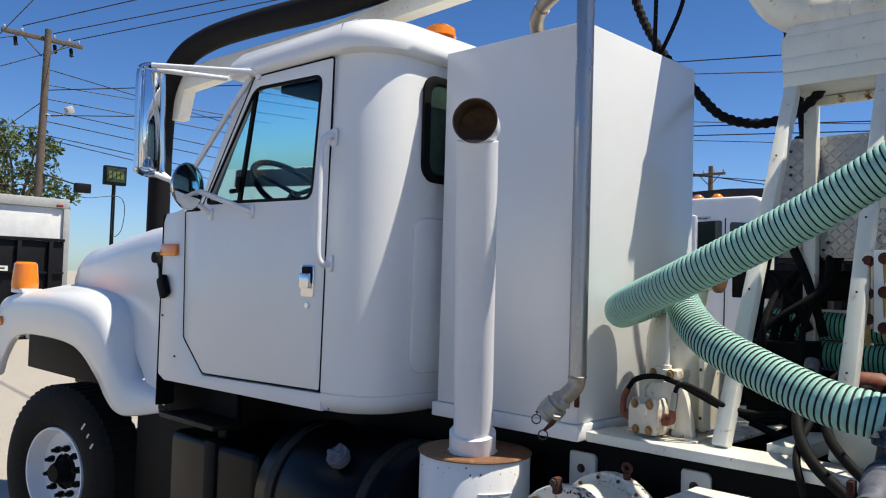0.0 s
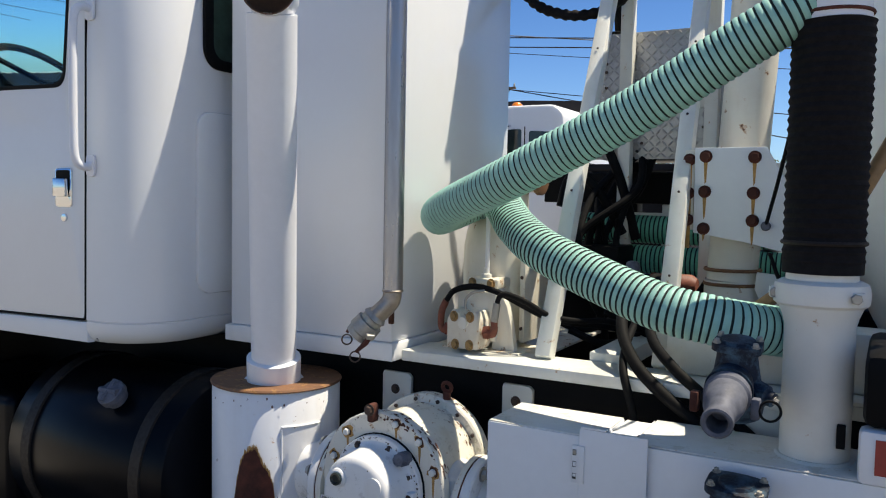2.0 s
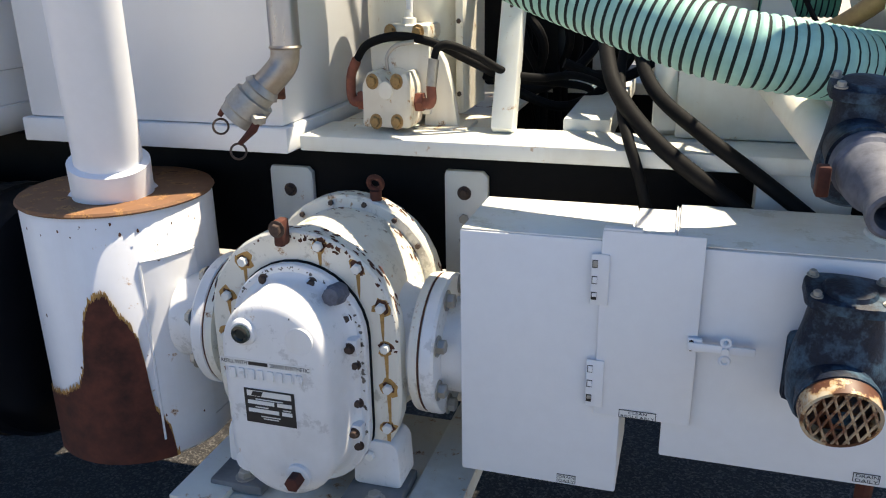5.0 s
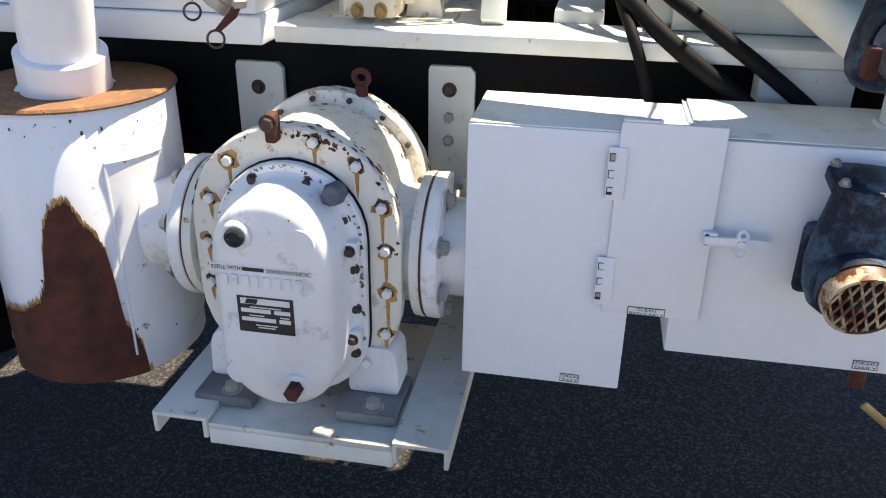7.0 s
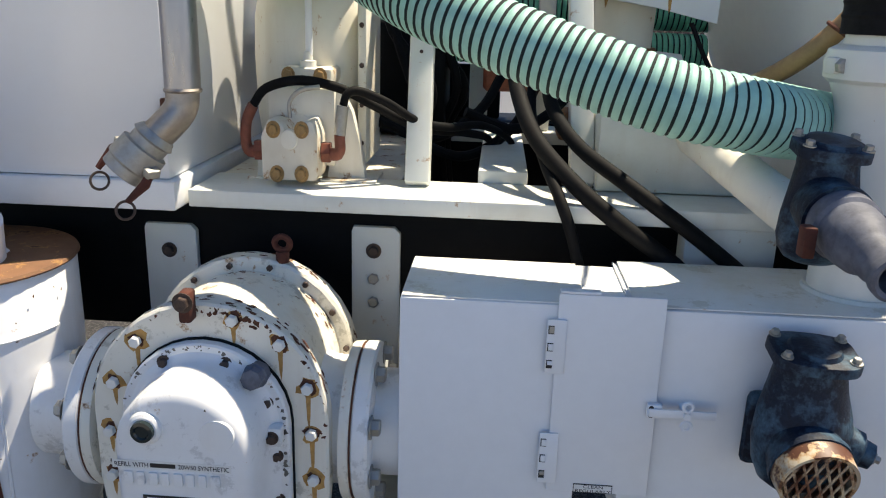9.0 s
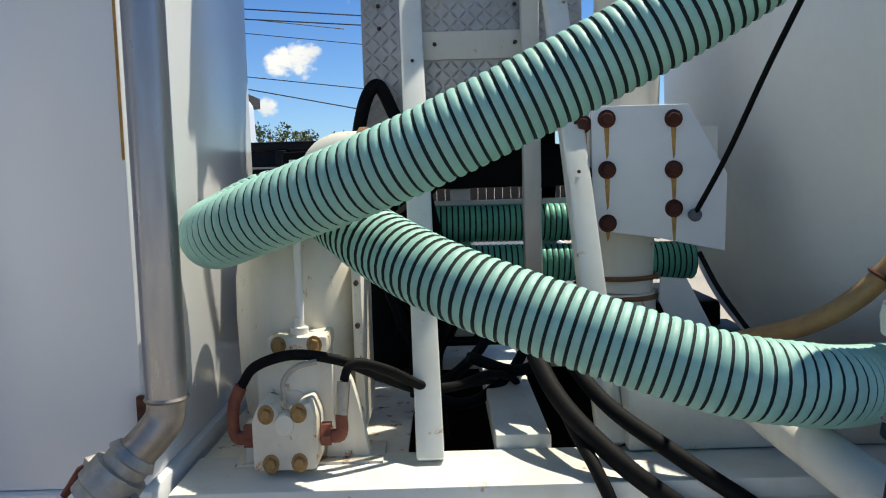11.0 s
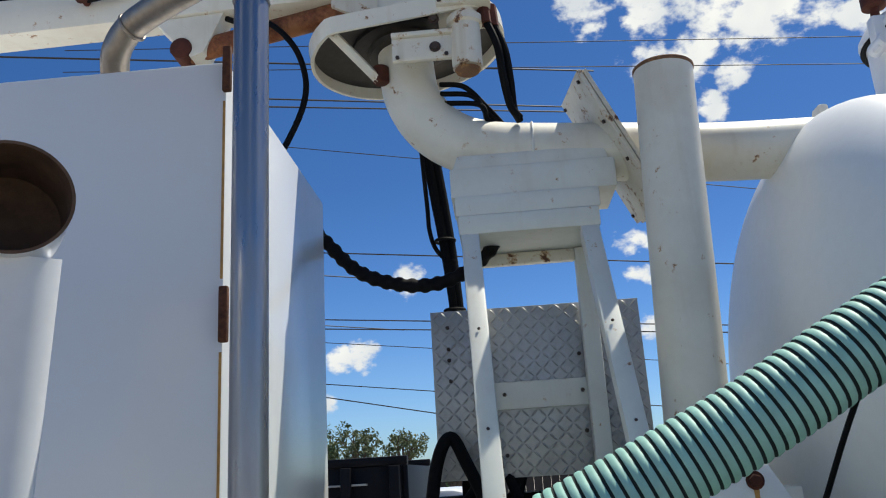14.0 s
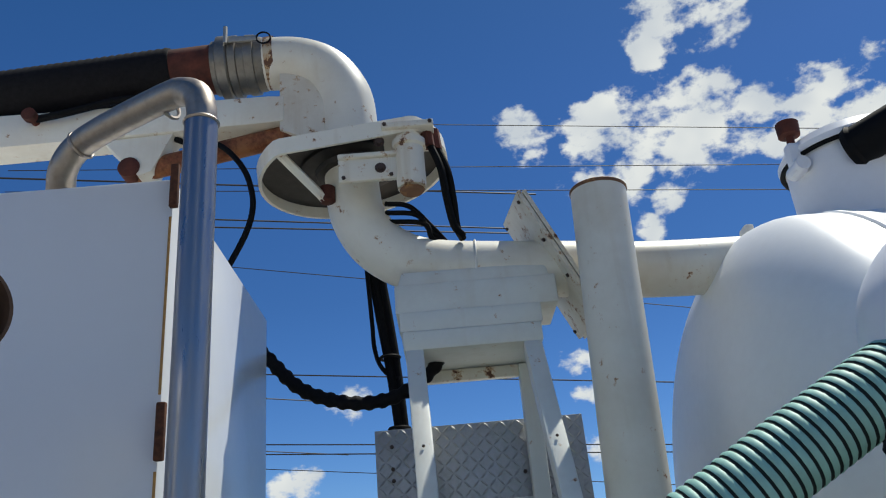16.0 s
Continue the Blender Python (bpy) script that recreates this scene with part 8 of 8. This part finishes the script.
def box_trailer():
    t = thing("box_trailer", (-21.5, 2.3, 0.0), "white box trailer standing behind a black bin", "trailer")
    part("box_body", box(bm_new(), -26.0, -21.05, -3.0, 6.72, 1.15, 3.42, 0.03), PALE_VAN, t)
    part("roof_cap", box(bm_new(), -26.05, -20.98, -3.05, 6.80, 3.421, 3.68, 0.02), LAMP_GREY, t)
    part("corner_post", box(bm_new(), -21.06, -20.97, 6.65, 6.82, 1.15, 3.42, 0.01), LAMP_GREY, t)
    for y in (-1.4, 0.2, 1.8, 3.4, 5.0):
        part("panel_seam", box(bm_new(), -21.052, -21.04, y, y + 0.03, 1.2, 3.40, 0.002), LAMP_GREY, t)
    part("marker_light", box(bm_new(), -21.0, -20.95, 6.45, 6.62, 3.46, 3.52, 0.008), RED_TAPE, t, "red corner marker")
    for y in (-1.5, 5.5):
        for x in (-25.4, -21.6):
            part("wheel", lathe(bm_new(), (x, y, 0.5), (1, 0, 0), [(-0.15, 0.2), (-0.15, 0.46), (-0.1, 0.5), (0.1, 0.5), (0.15, 0.46), (0.15, 0.2)], 24), TYRE, t)
    part("underframe", box(bm_new(), -25.8, -21.3, -2.8, 6.4, 0.9, 1.149, 0.01), BLACK, t)


box_trailer()


def roll_off_bin():
    t = thing("roll_off_bin", (-19.8, 2.3, 0.0), "black ribbed steel roll-off bin", "bin")
    part("side_panel", box(bm_new(), -20.0, -19.95, -3.2, 6.3, 0.15, 2.48, 0.01), BIN_BLACK, t)
    part("far_panel", box(bm_new(), -20.85, -20.8, -3.2, 6.3, 0.15, 2.48, 0.01), BIN_BLACK, t)
    part("end_panel", box(bm_new(), -20.80, -20.0, 6.25, 6.3, 0.15, 2.48, 0.01), BIN_BLACK, t)
    part("floor_plate", box(bm_new(), -20.80, -20.0, -3.2, 6.25, 0.15, 0.2, 0.004), BIN_BLACK, t)
    part("end_panel", box(bm_new(), -20.80, -20.0, -3.2, -3.15, 0.21, 2.48, 0.01), BIN_BLACK, t)
    part("top_rail", box(bm_new(), -20.02, -19.88, -3.2, 6.3, 2.482, 2.56, 0.015), BIN_BLACK, t)
    for k in range(13):
        y = -3.1 + 0.75 * k
        part("rib", box(bm_new(), -19.948, -19.84, y, y + 0.1, 0.16, 2.48, 0.01), BIN_BLACK, t)
    for z in (0.9, 1.65):
        part("stringer", box(bm_new(), -19.9485, -19.88, -3.2, 6.3, z, z + 0.06, 0.01), BIN_BLACK, t)
    part("sticker", box(bm_new(), -19.838, -19.836, 4.45, 4.95, 1.70, 1.83), LABEL_WHITE, t, "white sticker with unreadable print")
    part("sticker_print", box(bm_new(), -19.8355, -19.8345, 4.52, 4.88, 1.745, 1.785), LABEL_BLACK, t)
    for x in (-20.7, -20.1):
        for y in (-2.5, 5.6):
            part("roller", lathe(bm_new(), (x - 0.06, y, 0.09), (1, 0, 0), [(0, 0.02), (0, 0.09), (0.12, 0.09), (0.12, 0.02)], 16), STEEL, t)


roll_off_bin()


def utility_pole():
    t = thing("utility_pole", (-30.0, 9.05, 0.0), "weathered wooden utility pole with a crossarm and lamp", "utility pole")
    part("pole", rod(bm_new(), (-30.0, 9.05, -0.1), (-30.0, 9.2, 10.75), 0.17, 0.12, 14), POLE_WOOD, t)
    arm = part("crossarm", box(bm_new(), -30.27, -30.15, 7.65, 10.55, 10.35, 10.51, 0.012, Matrix.Translation((0, 0, 0))), POLE_WOOD, t)
    for y in (7.75, 8.35, 9.5, 10.05, 10.4):
        part("insulator", lathe(bm_new(), (-30.21, y, 10.51), (0, 0, 1), [(0, 0.04), (0.05, 0.05), (0.07, 0.035), (0.1, 0.05), (0.13, 0.03), (0.14, 0.0)], 12), LAMP_GREY, arm)
    for y in (8.15, 9.55, 10.15):
        part("cutout", lathe(bm_new(), (-30.3, y, 10.32), (-0.1, 0.15, -1), [(0, 0.04), (0.05, 0.07), (0.25, 0.06), (0.3, 0.09), (0.36, 0.0)], 12), BIN_BLACK, arm, "dark hanging fuse cutout")
    for s in (-1, 1):
        part("arm_brace", rod(bm_new(), (-30.2, 9.15 + s * 0.08, 9.75), (-30.21, 9.15 + s * 0.75, 10.36), 0.025, segs=8), POLE_WOOD, arm)
    part("lamp_bracket", tube(bm_new(), spline([(-29.9, 9.2, 7.55), (-29.8, 9.5, 7.5), (-29.7, 9.8, 7.62)], 5), 0.03, 8), LAMP_GREY, t)
    part("floodlight", box(bm_new(), -0.1, 0.1, -0.15, 0.15, -0.14, 0.14, 0.03, Matrix.Translation((-29.7, 9.98, 7.8)) @ Euler((0.5, 0, 0.3)).to_matrix().to_4x4()), LAMP_GREY, t, "pale floodlight")
    part("junction_case", box(bm_new(), -29.95, -29.7, 10.35, 10.95, 4.82 - 0.08, 5.1, 0.04), BIN_BLACK, t)
    part("case_strap", rod(bm_new(), (-29.85, 9.2, 5.3), (-29.82, 10.5, 5.02), 0.03, segs=8), WIRE, t)
    part("pole_band", lathe(bm_new(), (-30.0, 9.08, 3.4), (0, 0, 1), [(0, 0.2), (0.02, 0.26), (0.3, 0.26), (0.32, 0.2)], 16), RUST, t, "rusty steel band")
    part("pull_down_wire", tube(bm_new(), spline([(-29.9, 9.3, 5.4), (-29.95, 10.6, 4.6), (-29.9, 12.2, 4.7), (-29.9, 12.3, 3.5), (-29.9, 11.9, 3.2), (-29.9, 11.9, 4.6)], 8), 0.014, 6), WIRE, t)
    p = thing("utility_pole", (-20.8, 45.0, 0.0), "far wooden utility pole with a short crossarm", "utility pole")
    part("pole", rod(bm_new(), (-20.8, 45.0, -0.1), (-20.8, 45.0, 9.35), 0.2, 0.14, 12), POLE_WOOD, p)
    arm = part("crossarm", box(bm_new(), -21.9, -19.8, 44.8, 44.92, 8.75, 8.9, 0.01), POLE_WOOD, p)
    for x in (-21.8, -21.2, -20.5, -19.9):
        part("insulator", lathe(bm_new(), (x, 44.86, 8.9), (0, 0, 1), [(0, 0.05), (0.1, 0.07), (0.2, 0.04), (0.22, 0.0)], 10), LAMP_GREY, arm)
    for s in (-1, 1):
        part("arm_brace", rod(bm_new(), (-20.8, 44.85, 8.1), (-20.8 + s * 0.7, 44.85, 8.8), 0.03, segs=6), POLE_WOOD, p)


utility_pole()


def pole_sign():
    t = thing("pole_sign", (-32.0, 12.8, 0.0), "dark green sign with olive bars on a pole", "sign")
    part("sign_pole", rod(bm_new(), (-32.0, 12.82, -0.05), (-32.0, 12.82, 5.5), 0.08, segs=12), BIN_BLACK, t)
    case = part("sign_case", box(bm_new(), -32.15, -31.85, 12.38, 13.3, 5.4, 6.2, 0.03), BIN_BLACK, t)
    part("sign_panel", box(bm_new(), -31.848, -31.84, 12.45, 13.23, 5.52, 6.12, 0.0), SIGN_GREEN, case)
    for k in range(4):
        y = 12.53 + 0.17 * k
        part("sign_bar", box(bm_new(), -31.839, -31.835, y, y + 0.11, 5.66, 5.98), SIGN_OLIVE, case)


pole_sign()


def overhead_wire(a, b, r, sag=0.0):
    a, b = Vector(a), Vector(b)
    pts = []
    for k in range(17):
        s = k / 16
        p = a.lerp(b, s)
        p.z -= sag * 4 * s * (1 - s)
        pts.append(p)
    w = thing("overhead_wire", a, "thin black overhead line", "power line", "overhead lines")
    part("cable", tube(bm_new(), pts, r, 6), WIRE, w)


# lines from the near pole, far ends set to fit the camera's view
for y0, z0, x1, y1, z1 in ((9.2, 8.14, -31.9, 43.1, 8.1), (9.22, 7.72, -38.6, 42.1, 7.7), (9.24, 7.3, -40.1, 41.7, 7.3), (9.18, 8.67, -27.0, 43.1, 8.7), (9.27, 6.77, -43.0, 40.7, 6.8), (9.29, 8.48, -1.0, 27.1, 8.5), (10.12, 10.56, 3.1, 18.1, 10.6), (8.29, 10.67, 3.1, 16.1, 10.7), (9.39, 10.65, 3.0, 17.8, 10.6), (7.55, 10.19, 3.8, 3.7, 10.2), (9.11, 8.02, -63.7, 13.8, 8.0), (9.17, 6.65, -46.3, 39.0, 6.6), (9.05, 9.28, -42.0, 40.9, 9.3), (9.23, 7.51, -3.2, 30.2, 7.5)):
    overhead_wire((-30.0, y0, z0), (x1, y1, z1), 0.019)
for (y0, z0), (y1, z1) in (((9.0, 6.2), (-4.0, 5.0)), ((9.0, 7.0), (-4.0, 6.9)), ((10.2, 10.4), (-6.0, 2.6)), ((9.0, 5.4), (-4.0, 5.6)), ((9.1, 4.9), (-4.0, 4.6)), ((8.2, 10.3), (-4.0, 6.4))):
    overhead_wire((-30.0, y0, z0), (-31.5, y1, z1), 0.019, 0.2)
# lines behind the yard, laid on one plane to fit the camera's view
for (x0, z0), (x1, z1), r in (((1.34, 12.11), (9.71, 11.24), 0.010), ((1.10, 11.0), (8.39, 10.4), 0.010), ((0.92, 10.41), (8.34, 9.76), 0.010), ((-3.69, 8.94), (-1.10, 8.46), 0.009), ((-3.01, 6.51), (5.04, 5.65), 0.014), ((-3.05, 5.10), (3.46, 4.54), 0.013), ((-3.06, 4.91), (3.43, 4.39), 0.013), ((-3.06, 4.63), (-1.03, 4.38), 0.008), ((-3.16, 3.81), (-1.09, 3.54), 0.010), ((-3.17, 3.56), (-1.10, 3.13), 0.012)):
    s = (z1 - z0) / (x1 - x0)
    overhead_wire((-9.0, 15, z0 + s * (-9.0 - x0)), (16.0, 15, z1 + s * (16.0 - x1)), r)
